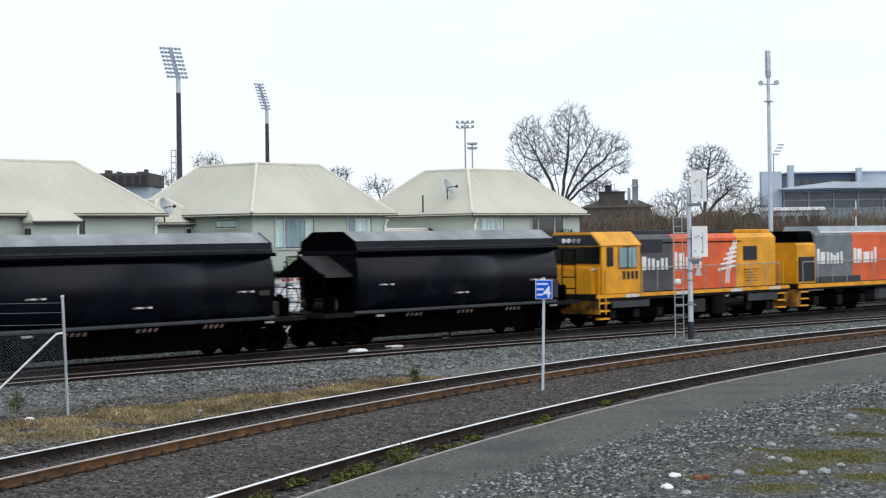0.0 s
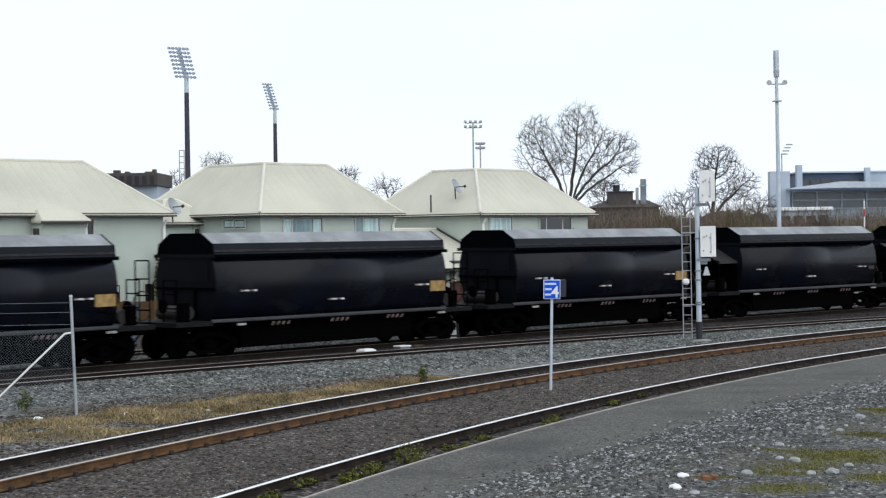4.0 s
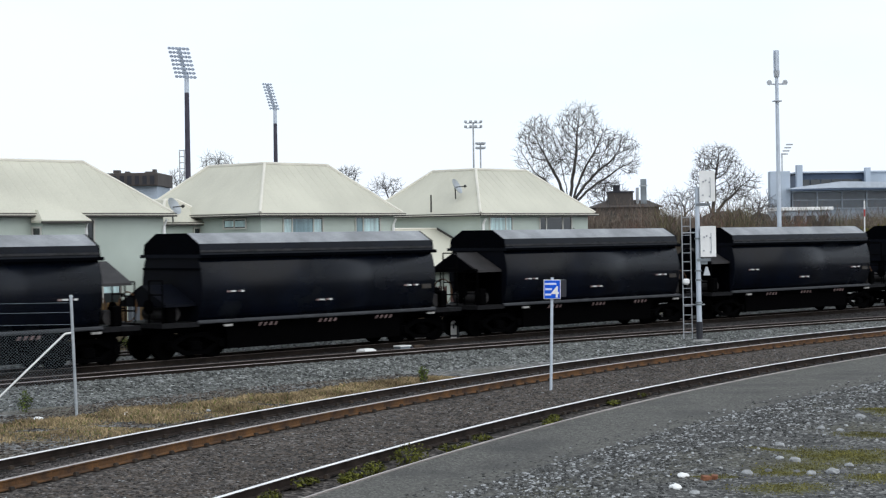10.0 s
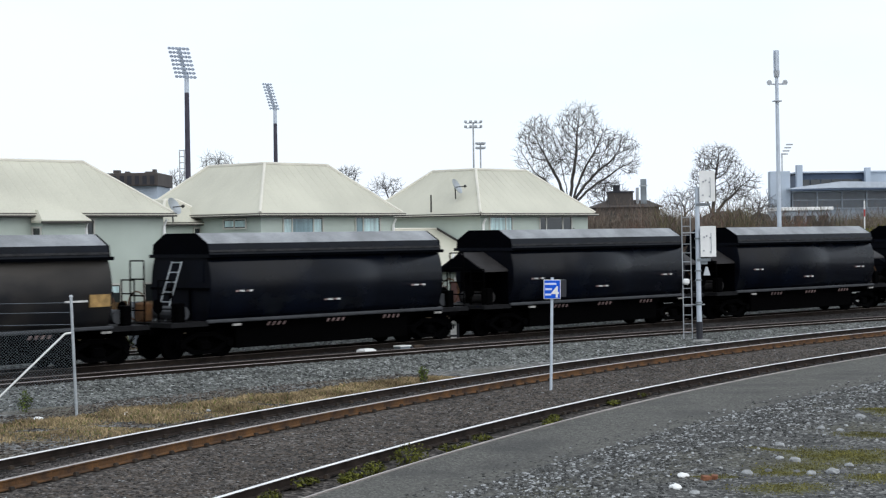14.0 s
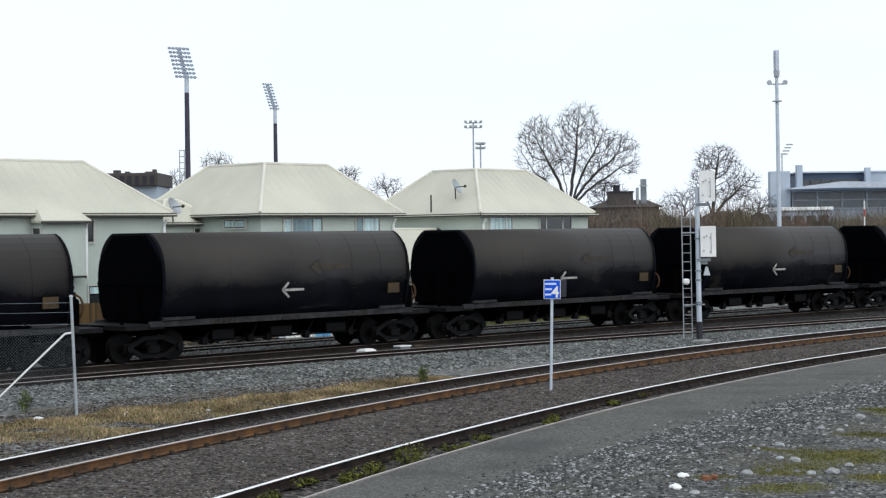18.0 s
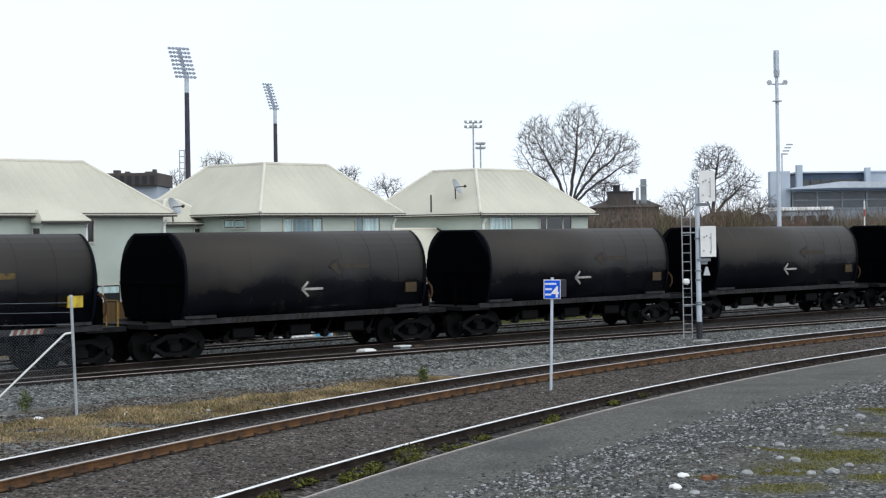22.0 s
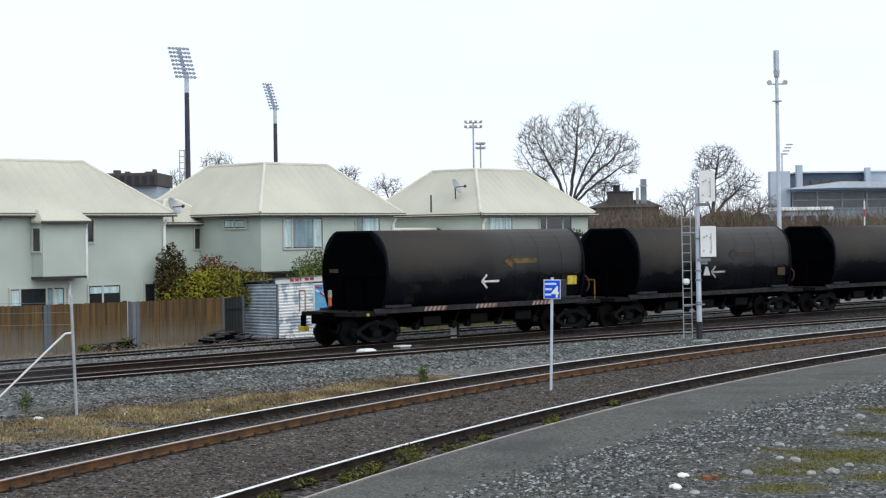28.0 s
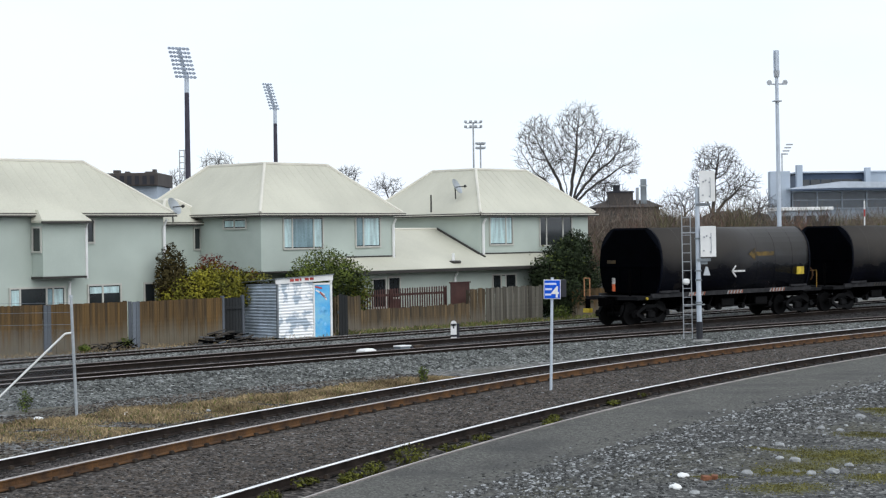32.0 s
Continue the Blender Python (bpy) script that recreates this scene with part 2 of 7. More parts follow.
M["lamp_orange"] = mat("lamp_orange", (0.5, 0.09, 0.02), 0.5, 0, 0.2, 5, 40, 0.02)
M["gate_dark"] = mat("gate_dark", (0.016, 0.018, 0.019), 0.9, 0, 0.4, 2, 30, 0.2, streak=True)
M["pane_office"] = glassy("pane_office", (0.11, 0.135, 0.16), 0.2)
M["bark_far"] = mat("bark_far", (0.10, 0.095, 0.095), 0.95, 0, 0.3, 3, 20, 0.3)
M["sill"] = mat("sill", (0.03, 0.03, 0.032), 0.7, 0, 0.5, 3, 30, 0.1, spec=0.2)
M["mark_white"] = mat("mark_white", (0.62, 0.62, 0.60), 0.7, 0, 0.3, 6, 40, 0.05)
M["mark_grey"] = mat("mark_grey", (0.34, 0.33, 0.31), 0.7, 0, 0.4, 8, 40, 0.05)
M["hatch_dim"] = mat("hatch_dim", (0.28, 0.19, 0.18), 0.7, 0, 0.5, 8, 40, 0.05)
M["mark_yellow"] = mat("mark_yellow", (0.55, 0.40, 0.03), 0.6, 0, 0.35, 5, 40, 0.05)
M["mark_ghost"] = mat("mark_ghost", (0.030, 0.021, 0.010), 0.6, 0, 0.6, 4, 40, 0.05, tint=(0.018, 0.0145, 0.0115))
M["mark_faded"] = mat("mark_faded", (0.05, 0.028, 0.004), 0.7, 0, 0.6, 4, 40, 0.05)
M["placard"] = mat("placard", (0.34, 0.21, 0.07), 0.7, 0, 0.4, 5, 40, 0.05)
M["stripe_red"] = mat("stripe_red", (0.45, 0.16, 0.10), 0.7, 0, 0.4, 5, 40, 0.05)
M["loco_yellow"] = mat("loco_yellow", (0.78, 0.34, 0.008), 0.45, 0, 0.25, 1.5, 30, 0.05)
M["loco_orange"] = mat("loco_orange", (0.72, 0.11, 0.022), 0.45, 0, 0.2, 1.5, 30, 0.05)
M["loco_grey"] = mat("loco_grey", (0.075, 0.075, 0.08), 0.5, 0, 0.3, 1.5, 30, 0.05)
M["loco_silver"] = mat("loco_silver", (0.165, 0.18, 0.195), 0.5, 0, 0.3, 1.5, 30, 0.05)
M["dark_glass"] = glassy("dark_glass", (0.01, 0.011, 0.012))
M["roof_cream"] = mat("roof_cream", (0.53, 0.515, 0.42), 0.6, 0, 0.14, 0.35, 20, 0.05, spec=0.3)
M["roof_trim"] = mat("roof_trim", (0.66, 0.63, 0.54), 0.6, 0, 0.1, 1, 20, 0.05)
M["render"] = mat("render", (0.475, 0.535, 0.48), 0.9, 0, 0.10, 0.6, 35, 0.15, spec=0.2)
# Gutter brown, darkened to hold the eaves' shadow line and dark undersides.
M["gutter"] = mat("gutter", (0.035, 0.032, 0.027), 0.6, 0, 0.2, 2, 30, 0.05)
M["white_paint"] = mat("white_paint", (0.80, 0.80, 0.78), 0.6, 0, 0.1, 2, 30, 0.05)
M["pane"] = mat("pane", (0.56, 0.74, 0.74), 0.3, 0, 0.35, 6.0, 20.0, 0.02, spec=0.8, streak=True)
M["pane_dark"] = glassy("pane_dark", (0.025, 0.03, 0.032), 0.1)
M["frame_grey"] = mat("frame_grey", (0.52, 0.51, 0.46), 0.6, 0, 0.1, 2, 30, 0.05)
M["paling"] = mat("paling", (0.125, 0.071, 0.021), 0.9, 0, 0.5, 3.5, 30, 0.3, tint=(0.05, 0.032, 0.014), streak=True, each=0.1)
M["paling_old"] = mat("paling_old", (0.125, 0.085, 0.042), 0.9, 0, 0.5, 3.5, 30, 0.3, tint=(0.05, 0.038, 0.024), streak=True, each=0.22)
M["paling_grey"] = mat("paling_grey", (0.115, 0.13, 0.15), 0.9, 0, 0.4, 1.2, 30, 0.3, streak=True, each=0.25)
M["paling_worn"] = mat("paling_worn", (0.15, 0.14, 0.115), 0.9, 0, 0.5, 1.8, 30, 0.3, tint=(0.06, 0.052, 0.038), streak=True, each=0.28)
M["picket_brown"] = mat("picket_brown", (0.075, 0.03, 0.024), 0.8, 0, 0.3, 2, 30, 0.2)
M["galv"] = mat("galv", (0.40, 0.43, 0.45), 0.5, 0.35, 0.25, 1.5, 25, 0.1)
M["galv_dark"] = mat("galv_dark", (0.22, 0.25, 0.27), 0.55, 0.35, 0.3, 1.5, 25, 0.1)
M["blue_sign"] = mat("blue_sign", (0.002, 0.085, 0.62), 0.6, 0, 0.08, 5, 40, 0.02, spec=0.15)
M["blue_door"] = mat("blue_door", (0.05, 0.36, 0.72), 0.6, 0, 0.3, 1.5, 25, 0.05, tint=(0.22, 0.55, 0.75))
M["cloud_paint"] = mat("cloud_paint", (0.22, 0.52, 0.78), 0.6, 0, 0.4, 6, 25, 0.05, tint=(0.08, 0.4, 0.73))
M["red_paint"] = mat("red_paint", (0.42, 0.05, 0.04), 0.6, 0, 0.3, 3, 25, 0.05)
M["steel"] = mat("steel", (0.38, 0.40, 0.42), 0.5, 0.5, 0.2, 2, 30, 0.08)
M["steel_pale"] = mat("steel_pale", (0.5, 0.555, 0.62), 0.55, 0.1, 0.12, 2, 30, 0.05)
M["lamp_blue"] = mat("lamp_blue", (0.33, 0.38, 0.46), 0.5, 0.2, 0.2, 2, 30, 0.05)
M["tower_dark"] = mat("tower_dark", (0.05, 0.045, 0.065), 0.7, 0.1, 0.2, 2, 30, 0.05)
M["bark"] = mat("bark", (0.062, 0.056, 0.05), 0.95, 0, 0.3, 3, 20, 0.3)
M["brush"] = mat("brush", (0.15, 0.115, 0.09), 0.95, 0, 0.4, 0.5, 9, 0.3, tint=(0.10, 0.085, 0.065), island=0.45)
M["brush_red"] = mat("brush_red", (0.135, 0.075, 0.055), 0.95, 0, 0.4, 0.5, 9, 0.3, tint=(0.08, 0.045, 0.035), island=0.45)
M["brush_grey"] = mat("brush_grey", (0.075, 0.062, 0.054), 0.95, 0, 0.4, 0.5, 9, 0.3, tint=(0.04, 0.034, 0.03), island=0.45)
M["brush_olive"] = mat("brush_olive", (0.115, 0.1, 0.05), 0.95, 0, 0.4, 0.5, 9, 0.3, tint=(0.06, 0.055, 0.03), island=0.45)
M["leaf_green"] = mat("leaf_green", (0.11, 0.14, 0.026), 0.7, 0, 0.5, 1.3, 12, 0.1, tint=(0.04, 0.055, 0.014), spec=0.12, island=0.35)
M["leaf_yellow"] = mat("leaf_yellow", (0.215, 0.195, 0.02), 0.7, 0, 0.5, 1.3, 12, 0.1, tint=(0.075, 0.08, 0.015), spec=0.12, island=0.35)
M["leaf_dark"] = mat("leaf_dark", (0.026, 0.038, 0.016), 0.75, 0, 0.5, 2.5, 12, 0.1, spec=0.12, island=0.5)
M["leaf_red"] = mat("leaf_red", (0.14, 0.03, 0.02), 0.75, 0, 0.4, 2.5, 12, 0.1, spec=0.12, island=0.4)
M["dry_grass"] = mat("dry_grass", (0.31, 0.235, 0.13), 0.95, 0, 0.5, 0.8, 9, 0.1, tint=(0.16, 0.115, 0.06), island=0.5)
M["green_grass"] = mat("green_grass", (0.13, 0.15, 0.035), 0.95, 0, 0.4, 0.8, 9, 0.1, island=0.5)
M["arrow_worn"] = mat("arrow_worn", (0.13, 0.08, 0.012), 0.7, 0, 0.7, 5, 40, 0.05, tint=(0.03, 0.022, 0.01))
M["chute"] = mat("chute", (0.03, 0.028, 0.028), 0.6, 0, 0.4, 2, 25, 0.08, spec=0.2)
M["rail_worn"] = mat("rail_worn", (0.42, 0.37, 0.34), 0.45, 0.3, 0.2, 2, 30, 0.05)
M["flaked"] = mat("flaked", (0.85, 0.86, 0.86), 0.6, 0, 0.1, 2.2, 25, 0.1, tint=(0.40, 0.47, 0.54))
for e, at in zip(M["flaked"].node_tree.nodes["Color Ramp"].color_ramp.elements, (0.43, 0.50)):
    e.position = at
M["moss"] = mat("moss", (0.14, 0.13, 0.034), 0.95, 0, 0.4, 0.8, 9, 0.1, island=0.5)
M["wire"] = mat("wire", (0.18, 0.21, 0.24), 0.6, 0.2, 0.2, 2, 20, 0.0)
M["concrete"] = mat("concrete", (0.25, 0.25, 0.24), 0.9, 0, 0.2, 2, 30, 0.2)
M["black_paint"] = mat("black_paint", (0.012, 0.013, 0.02), 0.6, 0, 0.2, 3, 30, 0.05)
M["wall_grey"] = mat("wall_grey", (0.40, 0.46, 0.53), 0.8, 0, 0.15, 0.4, 12, 0.1)
M["wall_dark"] = mat("wall_dark", (0.07, 0.06, 0.055), 0.9, 0, 0.2, 0.4, 12, 0.1)
M["wall_blue"] = mat("wall_blue", (0.045, 0.075, 0.125), 0.6, 0, 0.15, 0.4, 12, 0.1)


def weathered(m, color, at, wide):
    """Greys the lower part of a board, where years of splashing have bleached it, with a ragged edge."""
    nt = m.node_tree
    bs = nt.nodes["Principled BSDF"]
    was = bs.inputs["Base Color"].links[0].from_socket
    co = nt.nodes.new("ShaderNodeTexCoord")
    sp = nt.nodes.new("ShaderNodeSeparateXYZ")
    oi = nt.nodes.new("ShaderNodeObjectInfo")
    ad = nt.nodes.new("ShaderNodeMath")
    ad.operation = "MULTIPLY_ADD"
    ad.inputs[1].default_value = wide
    mr = nt.nodes.new("ShaderNodeMapRange")
    mr.inputs[1].default_value, mr.inputs[2].default_value, mr.inputs[3].default_value, mr.inputs[4].default_value = at, at + wide * 1.5, 0.85, 0.0
    mx = nt.nodes.new("ShaderNodeMix")
    mx.data_type = "RGBA"
    mx.inputs[7].default_value = (*color, 1)
    for a, b in ((co.outputs["Object"], sp.inputs[0]), (oi.outputs["Random"], ad.inputs[0]), (sp.outputs[2], ad.inputs[2]), (ad.outputs[0], mr.inputs[0]),
                 (mr.outputs[0], mx.inputs[0]), (was, mx.inputs[6]), (mx.outputs[2], bs.inputs["Base Color"])):
        nt.links.new(a, b)


mossy(M["gravel"], (0.115, 0.115, 0.027), MOSS)
# Tank: the upper side's sky reflection goes into this colour with the brown dust.
dust_and_sheen(M["tank_black"], (0.030, 0.0255, 0.021), 1.95, 2.75, 0.5, 0.5)
dust_and_sheen(M["wagon_black"], (0.016, 0.018, 0.019), 3.0, 4.6, 0.42, 0.45)
dust_and_sheen(M["wagon_dusty"], (0.055, 0.049, 0.043), 2.0, 2.6, 0.6, 0.6)
weathered(M["paling"], (0.14, 0.12, 0.086), 0.32, 0.24)
weathered(M["paling_old"], (0.15, 0.13, 0.1), 0.3, 0.25)

# ---- building blocks ----


def part(name, bm, material, parent=None, label="", smooth=False):
    """Links a bmesh as one mesh object, under parent if given."""
    me = bpy.data.meshes.new(name)
    bm.to_mesh(me)
    bm.free()
    me.materials.append(M[material] if isinstance(material, str) else material)
    if smooth:
        for p in me.polygons:
            p.use_smooth = True
    ob = new(name, me)
    if parent is not None:
        ob.parent = parent
    if label:
        ob["label"] = label
    return ob


def twin(ob, m):
    """Another part on the same mesh, under the same parent."""
    o = ob.copy()
    scene.collection.objects.link(o)
    o.matrix_basis = m
    return o


def thing(name, m=None, label="", category="", group="", kind=""):
    ob = new(name)
    ob.empty_display_size = 0.2
    if m is not None:
        ob.matrix_basis = m
    return tagged(ob, label, category, group, kind)


def box(bm, x0, x1, y0, y1, z0, z1, bevel=0.0, m=None):
    mm = Matrix.Translation(((x0 + x1) / 2, (y0 + y1) / 2, (z0 + z1) / 2)) @ Matrix.Diagonal((x1 - x0, y1 - y0, z1 - z0, 1))
    if m is not None:
        mm = m @ mm
    g = bmesh.ops.create_cube(bm, size=1.0, matrix=mm)
    if bevel:
        ed = list({e for v in g["verts"] for e in v.link_edges})
        bmesh.ops.bevel(bm, geom=ed, offset=bevel, segments=1, affect="EDGES")
    return bm


def bx(*a, bevel=0.0, m=None):
    return box(bmesh.new(), *a, bevel=bevel, m=m)


def tube(bm, a, b, r0, r1=None, sides=8, caps=True):
    """A tapered round bar from a to b."""
    a, b = Vector(a), Vector(b)
    d = b - a
    if d.length < 1e-6:
        return bm
    m = Matrix.Translation((a + b) / 2) @ d.to_track_quat("Z", "Y").to_matrix().to_4x4()
    bmesh.ops.create_cone(bm, cap_ends=caps, segments=sides, radius1=r0, radius2=r0 if r1 is None else r1, depth=d.length, matrix=m)
    return bm


def tb(a, b, r0, r1=None, sides=8):
    return tube(bmesh.new(), a, b, r0, r1, sides)


def loft(bm, rings, closed=True, caps=True):
    """Skins rings of equal point counts."""
    vs = [[bm.verts.new(p) for p in ring] for ring in rings]
    n = len(vs[0])
    for r0, r1 in zip(vs, vs[1:]):
        for i in range(n if closed else n - 1):
            j = (i + 1) % n
            bm.faces.new((r0[i], r0[j], r1[j], r1[i]))
    if caps and closed:
        bm.faces.new(vs[0][::-1])
        bm.faces.new(vs[-1])
    bmesh.ops.recalc_face_normals(bm, faces=bm.faces[:])
    return bm


def prism(profile, x0, x1):
    """A (y, z) profile drawn out along x."""
    return loft(bmesh.new(), [[(x0, y, z) for y, z in profile], [(x1, y, z) for y, z in profile]])


def plan(points, z0, z1):
    """A ground-plan polygon raised from z0 to z1."""
    return loft(bmesh.new(), [[(x, y, z0) for x, y in points], [(x, y, z1) for x, y in points]])


def cloud(verts, faces, name, material, parent=None, label=""):
    me = bpy.data.meshes.new(name)
    me.from_pydata(verts, [], faces)
    me.materials.append(M[material])
    ob = new(name, me)
    if parent is not None:
        ob.parent = parent
    if label:
        ob["label"] = label
    return ob


# ---- the lie of the land: the train's line, and the axes of the street behind it ----
BEND0, BEND1 = 20.0, 125.0
LX, LY, LA, LK = -47.2395, 0.9552, radians(53.4342), -0.001976


def line(s, n=0.0):
    """A point of the train's track, s metres along it, n metres off to its far side."""
    c = min(max(s, BEND0), BEND1)
    lat, slope = 0.5 * LK * (c - 8) ** 2, LK * (c - 8)
    lat += slope * (s - c)
    f = 1 / math.sqrt(1 + slope * slope)
    a, b = s - n * slope * f, lat + n * f
    return Vector((LX + a * math.cos(LA) - b * math.sin(LA), LY + a * math.sin(LA) + b * math.cos(LA)))


def near_line(y, off=0.0):
    """A point of the near track's far rail at depth y, off metres towards the camera."""
    def at(v):
        v = min(max(v, 12.0), 75.0)
        return 2.719 + 0.662 * (v - 45) + NEAR2 * (v - 45) ** 2 + NEAR3 * (v - 45) ** 3
    g = (at(y + 0.05) - at(y - 0.05)) / 0.1
    f = 1 / math.sqrt(1 + g * g)
    return Vector((at(y) + off * f, y - off * g * f))


NEAR2, NEAR3 = 0.00833, 0.0000564
STREET = radians(47)
ORIGIN = line(65)


def street(a, b, z=0.0):
    """Axes of the houses: a metres along the track, b metres back from it."""
    c, s = math.cos(STREET), math.sin(STREET)
    return Vector((ORIGIN.x + a * c - b * s, ORIGIN.y + a * s + b * c, z))


def on_street(a, b, z=0.0, turn=0.0):
    p = street(a, b, z)
    return pose(p.x, p.y, p.z, 0, 0, math.degrees(STREET) + turn)


GROUND = -0.16

# ---- ground ----
bm = bmesh.new()
bmesh.ops.create_grid(bm, x_segments=40, y_segments=40, size=1500)
for v in bm.verts:
    v.co.z = GROUND - 0.12
tagged(part("ground", bm, "yard"), "grey stony railway yard ground with dry weeds", "ground", kind="structure")


def strip(name, left, right, z, material, label, crown=0.0, rows=None):
    """A long sheet between two edges, each a list of ground points."""
    vs, fs = [], []
    for i, (p, q) in enumerate(zip(left, right)):
        for k in range(9):
            f = k / 8
            zz = z + crown * (1 - (2 * f - 1) ** 6)
            vs.append((p[0] * (1 - f) + q[0] * f, p[1] * (1 - f) + q[1] * f, zz))
        if i:
            for k in range(8):
                a = (i - 1) * 9 + k
                fs.append((a, a + 1, a + 10, a + 9))
    ob = cloud(vs, fs, name, material)
    return tagged(ob, label, name.split("_")[0], kind="structure")


SS = [-30 + 2.5 * i for i in range(90)]
YY = [6 + 1.5 * i for i in range(60)]
def turnout(s):
    """Offset of the diverging track from the train's."""
    return -2.9 - 0.00115 * max(0.0, s - 50) ** 2 - 0.012 * (s - 55)


def goods_bed(n, s):
    """Height of the ballast n metres off the train's track: low between the dark rails, nearly up to the rail heads elsewhere."""
    lo = turnout(s) - 0.8
    if n > 4.6:
        return -0.12 - 0.03 * (n - 4.6)
    if n < lo - 0.7:
        return -0.075 - 0.09 * min(2.6, lo - 0.7 - n)
    return -0.145 if lo < n < 0.66 else -0.075


NN = [8.2, 6.4, 5.0, 4.6, 3.8, 2.75, 1.6, 0.8, 0.64]
vs, fs, dark = [], [], []
for i, s in enumerate(SS):
    lo = turnout(s) - 0.8
    row = NN + [0.6 + (lo - 0.6) * f for f in (0.02, 0.25, 0.5, 0.75, 0.98)] + [lo - 0.03, lo - 0.7, lo - 1.4, lo - 2.2, lo - 3.1]
    for n in row:
        p = line(s, n)
        vs.append((p.x, p.y, goods_bed(n, s) + 0.02 * noise.noise(Vector((p.x * 0.8, p.y * 0.8, 0)))))
    if i:
        for k in range(len(row) - 1):
            a = (i - 1) * len(row) + k
            fs.append((a, a + 1, a + len(row) + 1, a + len(row)))
            dark.append(1 if len(NN) <= k < len(NN) + 4 else 0)
bed = cloud(vs, fs, "ballast_bed_1", "ballast")
bed.data.materials.append(M["ballast_oily"])
for p, d in zip(bed.data.polygons, dark):
    p.material_index = d
tagged(bed, "pale grey crushed stone ballast with oil-dark strips under the goods tracks", "ballast", kind="structure")
strip("ballast_bed_2", [near_line(y, -1.3) for y in YY], [near_line(y, 6.35) for y in YY], GROUND - 0.16, "ballast_brown", "brown stained ballast round the near tracks", 0.15)
strip("road", [near_line(y, 6.32) for y in YY], [near_line(y, 12.5) for y in YY], GROUND + 0.14, "asphalt", "worn grey asphalt service road beside the rails", 0.01)


def road_edge(y):
    """How far off the near track's far rail the asphalt gives way to gravel."""
    return 8.15 + 0.068 * min(max(y - 27.0, -4.0), 20.0)


def shoulder_z(x, y, w):
    """Height of the gravel w metres beyond the asphalt's edge."""
    return GROUND + 0.12 + 0.07 * min(w, 1.6) + (0.02 + 0.06 * min(w, 1.0)) * noise.noise(Vector((x * 0.6, y * 0.6, 2))) + 0.03 * noise.noise(Vector((x * 2.1, y * 2.1, 5)))


def past_edge(x, y):
    """How far a ground point lies beyond the asphalt's edge."""
    v = y + 3.0
    for _ in range(7):
        n = near_line(v)
        d = near_line(v + 0.05) - near_line(v - 0.05)
        v += ((x - n.x) * d.x + (y - n.y) * d.y) / d.length_squared * 0.1
    n, m = near_line(v), near_line(v, 1.0)
    return (x - n.x) * (m.x - n.x) + (y - n.y) * (m.y - n.y) - road_edge(v)


def gravel_z(x, y):
    return shoulder_z(x, y, max(0.0, past_edge(x, y)))


vs, fs = [], []
WW = [0.25 * i for i in range(48)] + [12.5 + 1.5 * i for i in range(32)]
RR = [16 + 0.3 * i for i in range(113)] + [50 + 3 * i for i in range(16)]
for i, y in enumerate(RR):
    for w in WW:
        p = near_line(y, road_edge(y) + w)
        vs.append((p.x, p.y, shoulder_z(p.x, p.y, w)))
    if i:
        for k in range(len(WW) - 1):
            a = (i - 1) * len(WW) + k
            fs.append((a, a + 1, a + len(WW) + 1, a + len(WW)))
tagged(cloud(vs, fs, "shoulder", "gravel"), "loose grey gravel shoulder with mossy grass patches", "shoulder", kind="structure")
strip("verge", [line(s, 9.0) for s in SS], [line(s, 6.0) for s in SS], GROUND - 0.035, "yard", "weedy stony verge in front of the garden fences", 0.02)

# ---- tracks ----
RAIL = [(-0.065, -0.15), (0.065, -0.15), (0.065, -0.135), (0.012, -0.115), (0.012, -0.035), (0.034, -0.026), (0.034, -0.003), (-0.034, -0.003),
        (-0.034, -0.026), (-0.012, -0.035), (-0.012, -0.115), (-0.065, -0.135)]


def sweep(points, profile):
    """A profile (sideways, up) swept along ground points."""
    bm = bmesh.new()
    rings = []
    for i, p in enumerate(points):
        q0, q1 = points[max(i - 1, 0)], points[min(i + 1, len(points) - 1)]
        d = (q1 - q0).normalized()
        sd = Vector((-d.y, d.x))
        rings.append([(p.x + sd.x * a, p.y + sd.y * a, z) for a, z in profile])
    return loft(bm, rings)


def sleepers(bm, points_at, values, half, up):
    for v in values:
        p, q = points_at(v), points_at(v + 0.05)
        d = (q - p).normalized()
        m = pose(p.x, p.y, up, 0, 0, math.degrees(math.atan2(d.y, d.x)))
        box(bm, -0.11, 0.11, -half, half, -0.12, 0.0, m=m)
    return bm


def clips(points_at, values, up):
    """Rail fastenings: small blocks on both sides of a rail's foot."""
    vs, fs = [], []
    for v in values:
        p, q = points_at(v), points_at(v + 0.05)
        d = (q - p).normalized()
        sd = Vector((-d.y, d.x))
        for side in (-1, 1):
            b = len(vs)
            for zz, k in ((up, 1.0), (up + 0.055, 0.6)):
                for i, j in ((-1, -1), (1, -1), (1, 1), (-1, 1)):
                    w = p + sd * (side * 0.085 + j * 0.035 * k) + d * (i * 0.055 * k)
                    vs.append((w.x, w.y, zz))
            fs += [(b + 4, b + 5, b + 6, b + 7)] + [(b + i, b + (i + 1) % 4, b + 4 + (i + 1) % 4, b + 4 + i) for i in range(4)]
    return vs, fs


